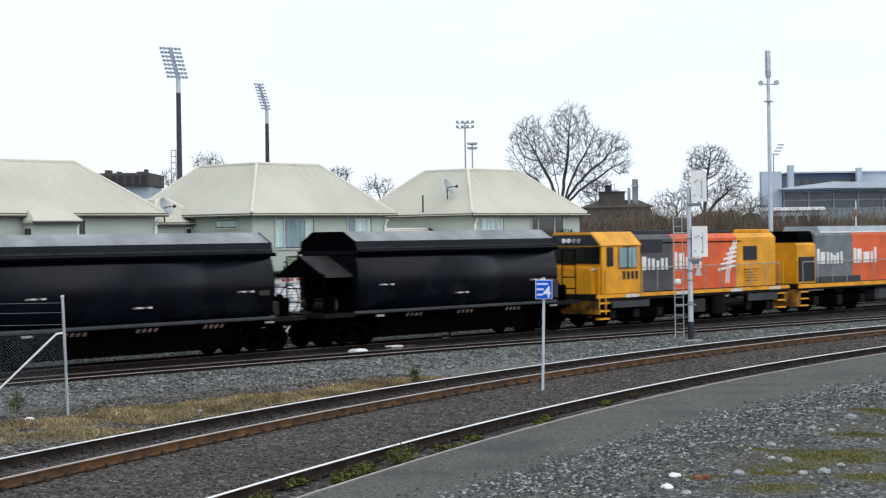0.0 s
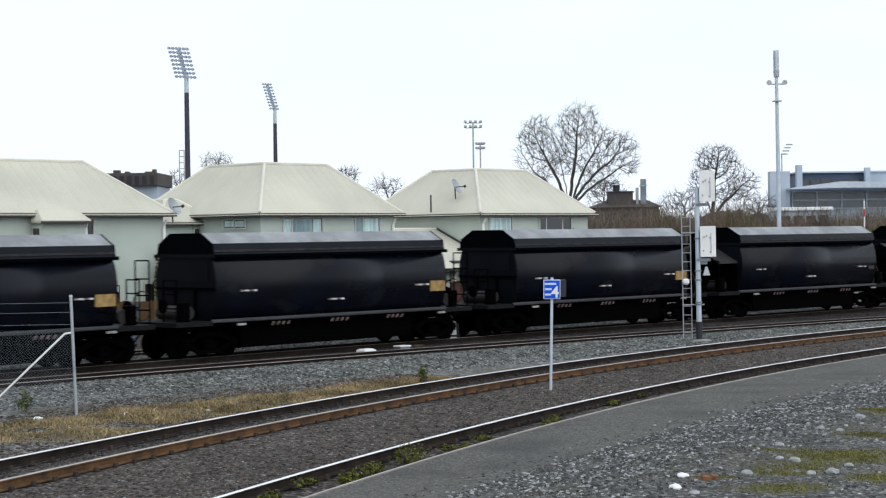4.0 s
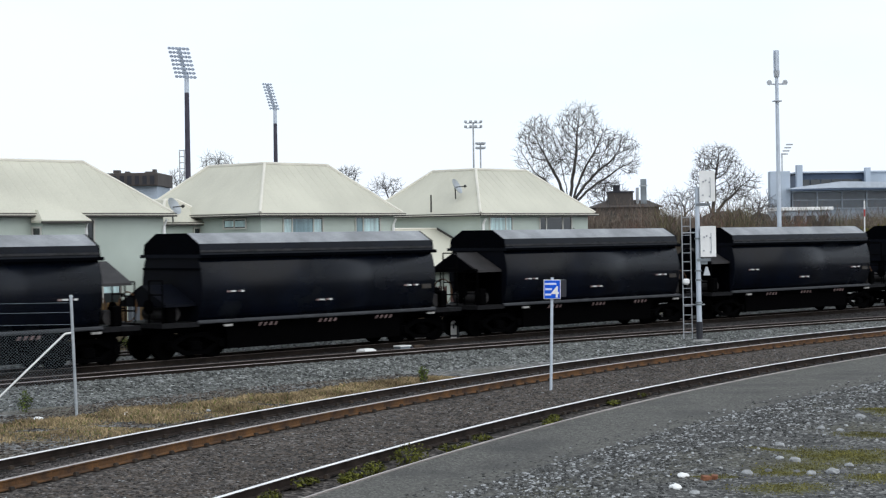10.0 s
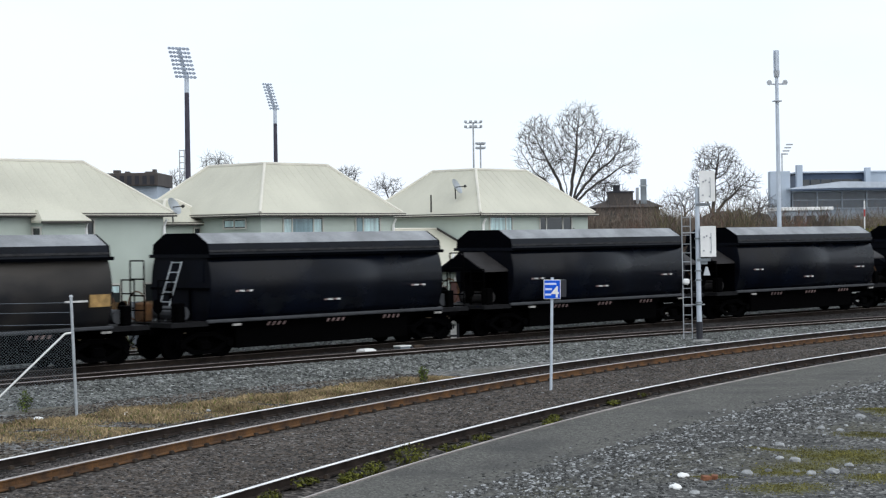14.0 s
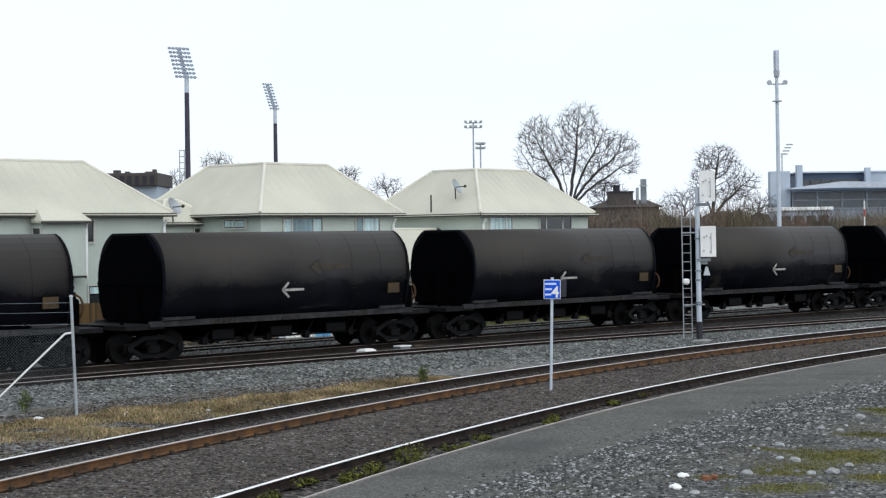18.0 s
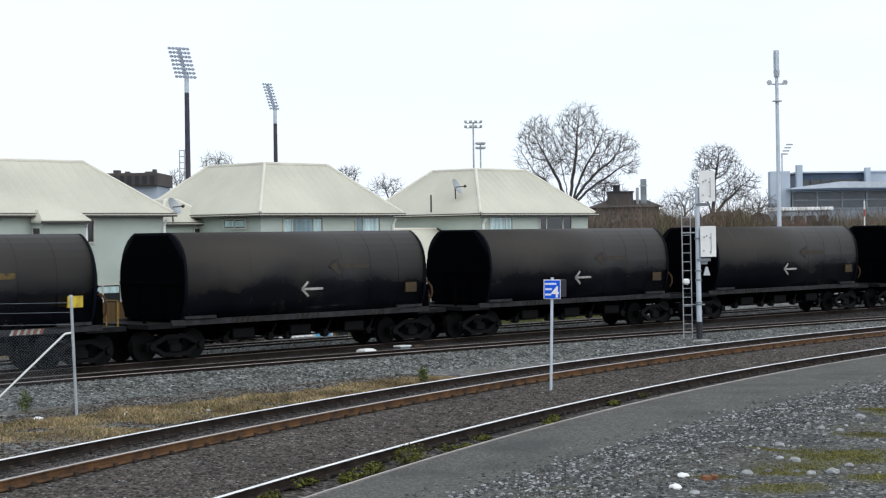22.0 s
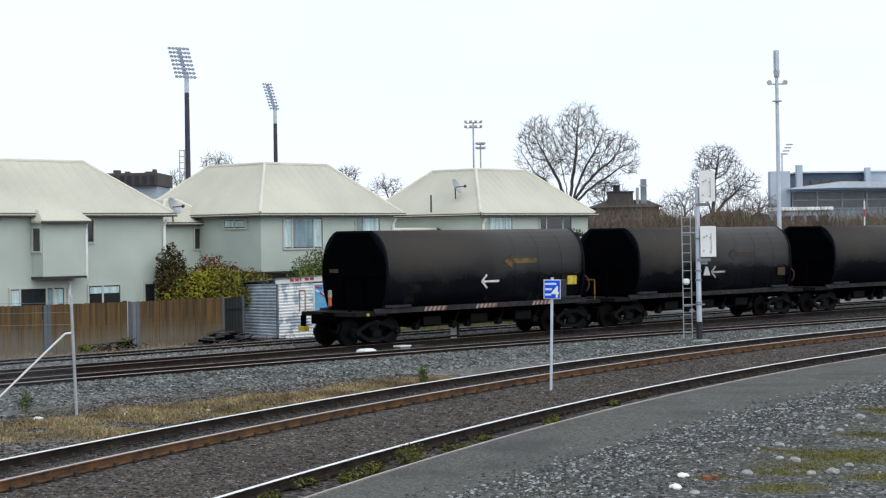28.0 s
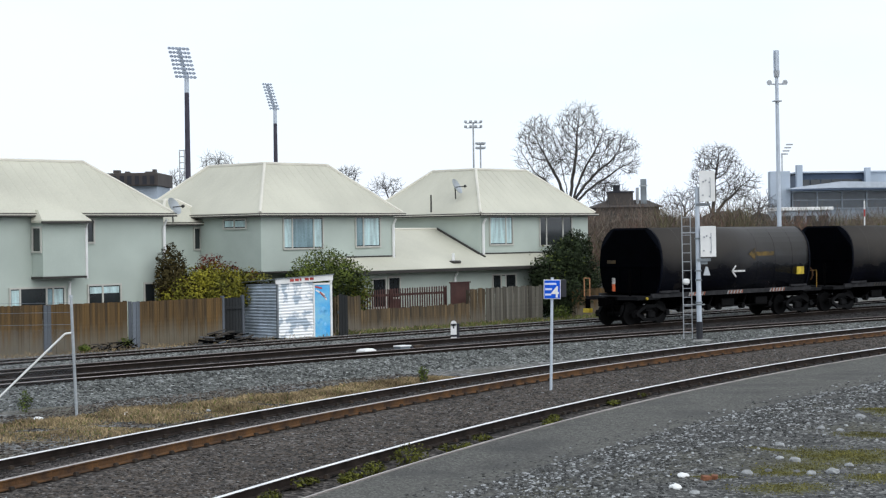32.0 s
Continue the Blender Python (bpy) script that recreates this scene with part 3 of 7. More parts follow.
def track(name, label, rail_points, body, crown, sleeper_at=None, values=(), half=1.05, group="goods tracks", clip_at=()):
    t = thing(name, None, label, "railway track", group)
    for i, pts in enumerate(rail_points):
        r = part("rail", sweep(pts, RAIL), body if isinstance(body, str) else body[i], t, "rail with rusted web")
        part("rail_head", sweep(pts, [(-0.036, -0.004), (0.036, -0.004), (0.03, 0.004), (-0.03, 0.004)]), crown if isinstance(crown, str) else crown[i], r, "worn running surface")
    if sleeper_at:
        o = part("sleeper_row", sleepers(bmesh.new(), sleeper_at, values, half, GROUND + 0.004), "sleeper", t, "half-buried timber sleepers")
        o["kind"] = "stuff"
    for at, vals in clip_at:
        o = cloud(*clips(at, vals, GROUND), "rail_fastening", "clip_rust", t, "dark rusty rail clips")
        o["kind"] = "stuff"
    return t


S2 = [-30 + 2.0 * i for i in range(100)]
Y2 = [7 + 1.0 * i for i in range(80)]


track("goods_track", "dark rusted goods track carrying the train", [[line(s, 0.53) for s in S2], [line(s, -0.53) for s in S2]], "rail_dark", "rail_dull",
      lambda s: line(s), [i * 0.66 for i in range(40, 180)], 0.8)
track("goods_track", "dark diverging siding track in pale ballast", [[line(s, turnout(s) + 0.53) for s in S2], [line(s, turnout(s) - 0.53) for s in S2]], "rail_dark", ("rail_dull", "rail_worn"))
track("goods_track", "dark rusted siding track beside the fence", [[line(s, 2.75) for s in S2], [line(s, 3.8) for s in S2]], "rail_dark", "rail_dull")
track("main_track", "polished main line track with rust-brown rail sides", [[near_line(y) for y in Y2], [near_line(y, 1.42) for y in Y2]], ("rail_web", "rail_rust"), ("rail_top", "rail_worn"),
      None, (), 1.25, "near tracks",
      [(lambda y: near_line(y), [20 + 0.5 * i for i in range(80)]), (lambda y: near_line(y, 1.42), [20.2 + 0.5 * i for i in range(80)])])
track("loop_track", "polished loop track set against the asphalt", [[near_line(y, 5.2) for y in Y2]], "rail_web", "rail_top", group="near tracks",
      clip_at=[(lambda y: near_line(y, 5.2), [20 + 0.5 * i for i in range(84)])])
kerb = thing("sunken_rail", None, "pale sunken rail edging the asphalt", "railway track", "near tracks")
part("rail", sweep([near_line(y, 6.28) for y in Y2], [(-0.02, -0.15), (0.02, -0.15), (0.02, -0.008), (-0.02, -0.008)]), "rail_worn", kerb)

# ---- the houses behind the line ----
BACK = 10.0


def window(parent, a0, a1, z0, z1, b, leaves, material="pane", side=False, name="window"):
    """A window in a wall that runs along the street (or back from it, side=True), b metres back. leaves: where the mullions stand."""
    def bx2(p0, p1, d0, d1, q0, q1, bev=0.0):
        return bx(d0, d1, p0, p1, q0, q1, bevel=bev) if side else bx(p0, p1, d0, d1, q0, q1, bevel=bev)
    f = part(name, bx2(a0 - 0.03, a1 + 0.03, b - 0.008, b + 0.10, z0 - 0.03, z1 + 0.03), "pane_dark", parent)
    for n0, n1, q0, q1, nm in ((a0 - 0.06, a1 + 0.06, z1, z1 + 0.06, "head"), (a0 - 0.06, a1 + 0.06, z0 - 0.06, z0, "sill"),
                               (a0 - 0.06, a0, z0, z1, "jamb"), (a1, a1 + 0.06, z0, z1, "jamb")):
        part("window_" + nm, bx2(n0, n1, b - (0.06 if nm == "sill" else 0.05), b - 0.004, q0, q1), "frame_grey", f)
    edges = [a0, *leaves, a1]
    for i, (p, q) in enumerate(zip(edges, edges[1:])):
        part("pane", bx2(p + 0.035, q - 0.035, b - 0.016, b - 0.010, z0 + 0.035, z1 - 0.035), material[i % len(material)] if isinstance(material, (list, tuple)) else material, f)
        if i:
            part("mullion", bx2(p - 0.03, p + 0.03, b - 0.04, b - 0.010, z0, z1), "frame_grey", f)
    return f


def hip_roof(parent, a0, a1, b0, b1, z, rise, run, over=0.24, name="roof"):
    """A hipped roof with its fascia and gutter. run: how far in the slope goes."""
    a0, a1, b0, b1 = a0 - over, a1 + over, b0 - over, b1 + over
    run = min(run - 0.26, (a1 - a0) / 2 - 0.02, (b1 - b0) / 2 - 0.02)
    bm = bmesh.new()

    def ring(i, zz):
        return [(a0 + i, b0 + i, zz), (a1 - i, b0 + i, zz), (a1 - i, b1 - i, zz), (a0 + i, b1 - i, zz)]
    loft(bm, [ring(0.06, z - 0.03), ring(0.0, z), ring(0.0, z + 0.05), ring(run, z + rise)])
    r = part(name, bm, "roof_cream", parent, "cream painted hipped metal roof")
    for (p, q) in ((ring(0, z + 0.05)[k], ring(run, z + rise)[k]) for k in range(4)):
        d = Vector(q) - Vector(p)
        part("hip_cap", tb(Vector(p) + Vector((0, 0, 0.0)), Vector(q) + Vector((0, 0, 0.01)), 0.065, 0.065, 6), "roof_trim", r)
    top = ring(run, z + rise)
    for k in range(4):
        part("ridge_cap", tb(top[k], top[(k + 1) % 4], 0.065, 0.065, 6), "roof_trim", r)
    # Gutter and soffit: the shadow line below the eave is in their colour.
    g = bmesh.new()
    for p0, p1, q0, q1 in ((a0 - 0.1, a1 + 0.1, b0 - 0.12, b0), (a0 - 0.1, a1 + 0.1, b1, b1 + 0.12), (a0 - 0.12, a0, b0, b1), (a1, a1 + 0.12, b0, b1)):
        box(g, p0, p1, q0, q1, z - 0.10, z + 0.02)
    part("gutter", g, "gutter", r, "dark gutter")
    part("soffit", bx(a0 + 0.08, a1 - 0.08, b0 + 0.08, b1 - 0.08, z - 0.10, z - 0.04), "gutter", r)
    lip = bmesh.new()
    for p0, p1, q0, q1 in ((a0 - 0.1, a1 + 0.1, b0 - 0.135, b0 - 0.122), (a0 - 0.135, a0 - 0.122, b0 - 0.1, b1)):
        box(lip, p0, p1, q0, q1, z - 0.045, z - 0.015)
    part("gutter_lip", lip, "roof_trim", r, "pale gutter lip")
    # sheet seams
    s = bmesh.new()
    for k in range(int((a1 - a0) / 0.42)):
        a = a0 + 0.25 + 0.42 * k
        t = min(run, a - a0, a1 - a)
        if t > 0.2:
            tube(s, (a, b0 + 0.02, z + 0.06), (a, b0 + t, z + 0.055 + (rise - 0.05) * t / run), 0.006, 0.006, 4)
    for k in range(int((b1 - b0) / 0.42)):
        b = b0 + 0.25 + 0.42 * k
        t = min(run, b - b0, b1 - b)
        if t > 0.2:
            tube(s, (a0 + 0.02, b, z + 0.06), (a0 + t, b, z + 0.055 + (rise - 0.05) * t / run), 0.006, 0.006, 4)
    part("seams", s, "roof_cream", r)
    return r


def downpipe(parent, a, b, z0, z1, kink=0.45):
    bm = bmesh.new()
    tube(bm, (a, b, z0), (a, b, z1 - 0.35), 0.06)
    tube(bm, (a, b, z1 - 0.35), (a, b - kink * 0.6, z1 - 0.12), 0.045)
    return part("downpipe", bm, "white_paint", parent, "white downpipe")


def dish(a, b, z, r, on, facing, stem=0.5):
    """A satellite dish on its bracket."""
    t = thing("satellite_dish", on_street(a, b, z), on, "satellite dish", "roof dishes")
    prof = [(r * k / 5, 0.28 * r * (k / 5) ** 2) for k in range(6)]
    bm = bmesh.new()
    rings = [[(x * math.cos(i * math.tau / 16), x * math.sin(i * math.tau / 16), d) for i in range(16)] for x, d in prof[1:]]
    rings += [[(x * math.cos(i * math.tau / 16), x * math.sin(i * math.tau / 16), d - 0.02) for i in range(16)] for x, d in prof[:0:-1]]
    loft(bm, rings)
    m = pose(0, 0, stem + r * 0.6, 62, 0, facing)
    bm.transform(m)
    part("reflector", bm, "galv", t, "grey dish")
    bm = bmesh.new()
    tube(bm, m @ Vector((0, 0, 0.0)), m @ Vector((0, -r * 0.5, r * 1.1)), 0.02)
    part("feed_arm", bm, "gutter", t)
    part("receiver", tb(m @ Vector((0, -r * 0.5, r * 1.0)), m @ Vector((0, -r * 0.5, r * 1.25)), 0.06), "gutter", t)
    part("bracket", tb((0, 0, -0.05), m @ Vector((0, 0, -0.03)), 0.03), "gutter", t)
    return t


# first house: a full-height wall with a bay
BAY0, BAY1 = -0.56, 1.11
h1 = thing("house", on_street(0, 0, 0), "cream rendered two-storey house with hipped metal roof and bay", "house", "row of houses")
part("wall", bx(-9, 4.92, BACK, BACK + 8, -0.6, 4.2), "render", h1, "cream rendered wall")
part("bay", bx(BAY0, BAY1, BACK - 0.65, BACK - 0.004, 2.2, 3.98, bevel=0.01), "render", h1, "overhanging rendered bay")
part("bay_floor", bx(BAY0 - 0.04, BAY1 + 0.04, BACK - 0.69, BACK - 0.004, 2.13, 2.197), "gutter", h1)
hip_roof(h1, -9, 4.92, BACK, BACK + 8, 4.28, 1.88, 2.5)
c0, c1 = BAY0 - 0.14, BAY1 + 0.14
bm = loft(bmesh.new(), [[(c0, BACK - 0.84, 3.98), (c1, BACK - 0.84, 3.98), (c1, BACK - 0.2, 3.98), (c0, BACK - 0.2, 3.98)],
                        [(c0, BACK - 0.84, 4.06), (c1, BACK - 0.84, 4.06), (c1, BACK - 0.2, 4.06), (c0, BACK - 0.2, 4.06)],
                        [(c0 + 0.2, BACK - 0.3, 4.42), (c1 - 0.2, BACK - 0.3, 4.42), (c1 - 0.2, BACK, 4.42), (c0 + 0.2, BACK, 4.42)]])
part("bay_roof", bm, "roof_cream", h1)
part("bay_gutter", bx(c0 - 0.04, c1 + 0.04, BACK - 0.92, BACK - 0.84, 3.95, 4.03), "gutter", h1)
window(h1, BACK - 0.55, BACK - 0.12, 3.05, 3.8, BAY0, [], "pane_dark", side=True)
window(h1, 1.66, 1.9, 3.33, 4.1, BACK, [], "pane_dark")
w = window(h1, 1.68, 2.98, 0.75, 1.82, BACK, [2.25], ["pane_dark"])
for a0, a1 in ((1.72, 2.21), (2.29, 2.94)):
    part("blind", bx(a0, a1, BACK - 0.021, BACK - 0.0175, 1.56, 1.78), "pane", w, "pale roller blind")
window(h1, 4.05, 4.48, 0.65, 1.82, BACK, [], "pane_dark")
window(h1, -1.41, 0.67, 0.75, 1.8, BACK, [-1.05, -0.02, 0.24], ["pane", "pane_dark", "pane_teal", "pane"])
window(h1, -3.4, -1.9, 3.0, 4.0, BACK, [-2.6], "pane")
downpipe(h1, 1.2, BACK - 0.58, 2.1, 4.15, 0.2)
downpipe(h1, 0.86, BACK - 0.06, -0.5, 2.13, 0.1)
downpipe(h1, 4.9, BACK - 0.06, -0.5, 4.2, 0.25)

# second house: an overhanging upper floor with a wing behind
h2 = thing("house", on_street(0, 0, 0), "cream rendered two-storey house with overhanging upper floor", "house", "row of houses")
part("upper_wall", bx(9.47, 16.55, BACK, BACK + 7.2, 2.12, 4.2), "render", h2, "cream rendered wall")
part("lower_wall", bx(9.9, 16.5, BACK + 0.7, BACK + 7.1, -0.6, 2.116), "render", h2)
# Dark slab below the overhang, its underside shade put into the colour.
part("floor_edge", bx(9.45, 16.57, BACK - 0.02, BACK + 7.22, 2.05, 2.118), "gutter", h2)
part("wing", bx(7.6, 9.466, BACK + 3.6, BACK + 7, -0.6, 3.95), "render", h2)
hip_roof(h2, 9.47, 16.55, BACK, BACK + 7.2, 4.28, 2.0, 2.4)
hip_roof(h2, 7.6, 10.2, BACK + 3.6, BACK + 7, 4.0, 0.9, 1.45, 0.16, "wing_roof")
window(h2, 10.6, 12.58, 2.98, 4.12, BACK, [11.02, 12.12], ["pane", "pane_teal", "pane"])
window(h2, 14.4, 15.7, 3.0, 4.14, BACK, [14.8], ["pane_teal", "pane"])
window(h2, BACK + 0.85, BACK + 2.1, 3.78, 4.08, 9.47, [BACK + 1.5], "pane", side=True)
window(h2, 9.2, 9.46, 3.0, 3.78, BACK + 3.6, [], "pane_dark")
downpipe(h2, 16.45, BACK - 0.06, 2.45, 4.2, 0.25)
part("wall_flashing", bx(13.85, 16.56, BACK - 0.045, BACK - 0.003, 2.565, 2.615), "gutter", h2)
dish(7.75, BACK + 3.05, 4.08, 0.36, "grey satellite dish on the lower eave of the wing", 20, 0.3)

# third house
h3 = thing("house", on_street(0, 0, 0), "cream rendered two-storey house beside a dark shrub", "house", "row of houses")
part("upper_wall", bx(21.77, 29.14, BACK, BACK + 6.6, 1.9, 4.2), "render", h3, "cream rendered wall")
part("lower_wall", bx(22.0, 29.1, BACK + 0.3, BACK + 6.5, -0.6, 1.896), "render", h3)
hip_roof(h3, 21.77, 29.14, BACK, BACK + 6.6, 4.28, 2.0, 2.5)
window(h3, 22.38, 23.82, 2.98, 4.15, BACK, [23.4], ["pane"])
window(h3, 25.72, 27.9, 2.9, 4.12, BACK, [26.15, 27.3], ["pane_dark"])
downpipe(h3, 21.9, BACK - 0.06, 2.55, 4.2, 0.25)
part("wall_flashing", bx(21.8, 26.5, BACK - 0.045, BACK - 0.003, 2.565, 2.615), "gutter", h3)
dish(22.0, BACK + 1.6, 5.0, 0.36, "grey satellite dish on the roof slope", 20, 0.25)
part("vent_pole", tb((21.5, BACK + 2.6, 4.4), (21.5, BACK + 2.6, 5.15), 0.035), "gutter", h3)

# single-storey garages between the second and third houses
g1 = thing("garage", on_street(0, 0, 0), "low cream garage joining two houses", "garage")
part("wall", bx(13.0, 26.2, BACK - 0.6, BACK + 0.25, -0.6, 1.93), "render", g1)
part("back_wall", bx(16.6, 21.7, BACK + 0.26, BACK + 7.5, -0.6, 1.93), "render", g1)
roof = loft(bmesh.new(), [[(12.8, BACK - 1.1, 1.98), (26.6, BACK - 1.1, 1.98), (26.6, BACK - 0.02, 2.5), (12.8, BACK - 0.02, 2.5)],
                          [(12.8, BACK - 1.1, 2.06), (26.6, BACK - 1.1, 2.06), (26.6, BACK - 0.02, 2.56), (12.8, BACK - 0.02, 2.56)]])
part("eave_roof", roof, "roof_cream", g1, "cream lean-to metal roof")
roof = loft(bmesh.new(), [[(16.58, BACK - 0.3, 2.40), (21.74, BACK - 0.3, 2.40), (21.74, BACK + 7, 2.40), (16.58, BACK + 7, 2.40)],
                          [(16.58, BACK + 2.5, 3.66), (21.74, BACK + 2.5, 3.66), (21.74, BACK + 4.4, 3.66), (16.58, BACK + 4.4, 3.66)]])
part("pitched_roof", roof, "roof_cream", g1, "cream pitched metal roof")
part("ridge_cap", tb((16.6, BACK + 2.5, 3.67), (21.72, BACK + 2.5, 3.67), 0.06), "roof_trim", g1)
part("flashing", tb((21.72, BACK + 2.5, 3.70), (21.72, BACK - 0.3, 2.45), 0.05), "gutter", g1, "dark wall flashing")
part("gutter", bx(12.7, 26.7, BACK - 1.22, BACK - 1.1, 1.92, 2.04), "gutter", g1, "dark gutter")
window(g1, 14.7, 15.38, 0.6, 1.68, BACK - 0.6, [], ["pane_dark"])
window(g1, 15.58, 16.18, 0.95, 1.72, BACK - 0.6, [], ["pane_dark"], name="door_window")
part("garden_door", bx(15.55, 16.21, BACK - 0.63, BACK - 0.604, 0.0, 0.88), "picket_brown", g1, "reddish brown lower door panel")
window(g1, 21.85, 23.3, 0.95, 1.66, BACK - 0.6, [22.36, 22.66], ["pane_dark", "render", "pane_dark"])
downpipe(g1, 19.4, BACK - 0.68, -0.5, 2.0, 0.3)
part("vent_pipe", tb((19.4, BACK - 0.6, 2.2), (19.4, BACK - 0.6, 2.65), 0.06), "white_paint", g1)
part("vent_collar", bx(19.2, 19.7, BACK - 0.8, BACK - 0.5, 2.22, 2.34, bevel=0.04), "gutter", g1)

# ---- the train ----
PA, BA = 12.787, 9.40
PB, BB = 12.5235, 9.52
moving = []


def bogie(parent, x, wb=1.7, r=0.42, material="wheel"):
    """A three-piece bogie: side frames, bolster, springs and two wheelsets."""
    steel = "bogie_grey" if material == "wheel" else material
    b = part("bogie", bx(-0.2, 0.2, -0.8, 0.8, 0.40, 0.66), steel, parent, "dark cast bogie")
    e = wb / 2
    outer = [(-e - 0.16, 0.54), (-e + 0.1, 0.56), (-0.36, 0.74), (0.36, 0.74), (e - 0.1, 0.56), (e + 0.16, 0.54), (e + 0.16, 0.30), (e - 0.12, 0.32), (0.42, 0.13), (-0.42, 0.13), (-e + 0.12, 0.32), (-e - 0.16, 0.30)]
    inner = [(-e + 0.16, 0.45), (-e + 0.2, 0.47), (-0.30, 0.62), (0.30, 0.62), (e - 0.2, 0.47), (e - 0.16, 0.45), (e - 0.16, 0.42), (e - 0.22, 0.39), (0.36, 0.25), (-0.36, 0.25), (-e + 0.22, 0.39), (-e + 0.16, 0.42)]
    for sy in (-0.86, 0.86):
        y0, y1 = sy - 0.06, sy + 0.06
        f = loft(bmesh.new(), [[(p, y, q) for p, q in ring] for ring, y in ((outer, y0), (outer, y1), (inner, y1), (inner, y0), (outer, y0))], caps=False)
        bmesh.ops.remove_doubles(f, verts=f.verts[:], dist=0.0005)
        bmesh.ops.recalc_face_normals(f, faces=f.faces[:])
        part("side_frame", f, steel, b)
        part("spring_nest", bx(-0.2, 0.2, sy - 0.1, sy + 0.1, 0.22, 0.5, bevel=0.05), steel, b)
        for k in (-e, e):
            part("axle_box", tb((k, sy * 0.97, 0.42), (k, sy * 1.16, 0.42), 0.13, 0.11, 8), steel, b)
    b.location = (x, 0, 0)
    for k in (-wb / 2, wb / 2):
        w = bmesh.new()
        tube(w, (0, -0.8, 0), (0, 0.8, 0), 0.07)
        for sy in (-1, 1):
            tube(w, (0, sy * 0.47, 0), (0, sy * 0.50, 0), r + 0.03, r + 0.03, 20)
            tube(w, (0, sy * 0.50, 0), (0, sy * 0.61, 0), r, r - 0.006, 20)
            tube(w, (0, sy * 0.61, 0), (0, sy * 0.66, 0), 0.12, 0.1, 8)
        o = part("wheelset", w, material, b, "steel wheels on their axle")
        o.location = (k, 0, r)
    return b


def hoop(x, y, z, big, small):
    """A ring standing across the track."""
    rings = []
    for i in range(19):
        a = i * math.tau / 18
        rings.append([(x + small * math.cos(q), y + (big + small * math.sin(q)) * math.cos(a), z + (big + small * math.sin(q)) * math.sin(a)) for q in (0.3, 1.87, 3.44, 5.01)])
    f = loft(bmesh.new(), rings, caps=False)
    bmesh.ops.remove_doubles(f, verts=f.verts[:], dist=0.0005)
    return f


def coupler(parent, x, sign):
    bm = bmesh.new()
    box(bm, min(x, x + sign * 0.45), max(x, x + sign * 0.45), -0.09, 0.09, 0.78, 0.96)
    box(bm, min(x + sign * 0.35, x + sign * 0.55), max(x + sign * 0.35, x + sign * 0.55), -0.17, 0.17, 0.72, 1.02)
    tube(bm, (x, 0.3, 0.8), (x + sign * 0.4, 0.22, 0.45), 0.03, 0.03, 6)
    return part("coupler", bm, "under", parent)


def frame_and_ends(t, half):
    bm = bmesh.new()
    box(bm, -half, half, -0.28, 0.28, 0.72, 1.05)
    part("centre_sill", bm, "under", t)
    for s in (-1, 1):
        part("end_platform", bx(min(s * (half - 1.3), s * half), max(s * (half - 1.3), s * half), -1.25, 1.25, 0.93, 1.06), "beam", t, "grimy end platform")
        coupler(t, s * half, s)


HALF = [(-1.13, 1.08), (-1.22, 1.28), (-1.29, 1.5), (-1.335, 1.72), (-1.36, 1.98), (-1.35, 2.24), (-1.31, 2.48), (-1.25, 2.7), (-1.18, 2.86)]
HOPPER = HALF + [(-y, z) for y, z in reversed(HALF)]
HOPPER_SIDE = [(-1.27, 2.93), (-1.22, 3.24), (1.22, 3.24), (1.27, 2.93)]
HOPPER_ROOF = [(-1.20, 3.24), (-0.68, 3.54), (0.68, 3.54), (1.20, 3.24)]


def slashes(parent, name, x0, count, y, z0, z1, material, label, step=0.24):
    """A row of slanted painted marks."""
    bm = bmesh.new()
    for i in range(count):
        x = x0 + i * step
        vs = [bm.verts.new(p) for p in ((x, y, z0), (x + step * 0.45, y, z0), (x + step * 0.8, y, z1), (x + step * 0.35, y, z1))]
        bm.faces.new(vs)
    bmesh.ops.solidify(bm, geom=bm.faces[:], thickness=0.01)
    return part(name, bm, material, parent, label)


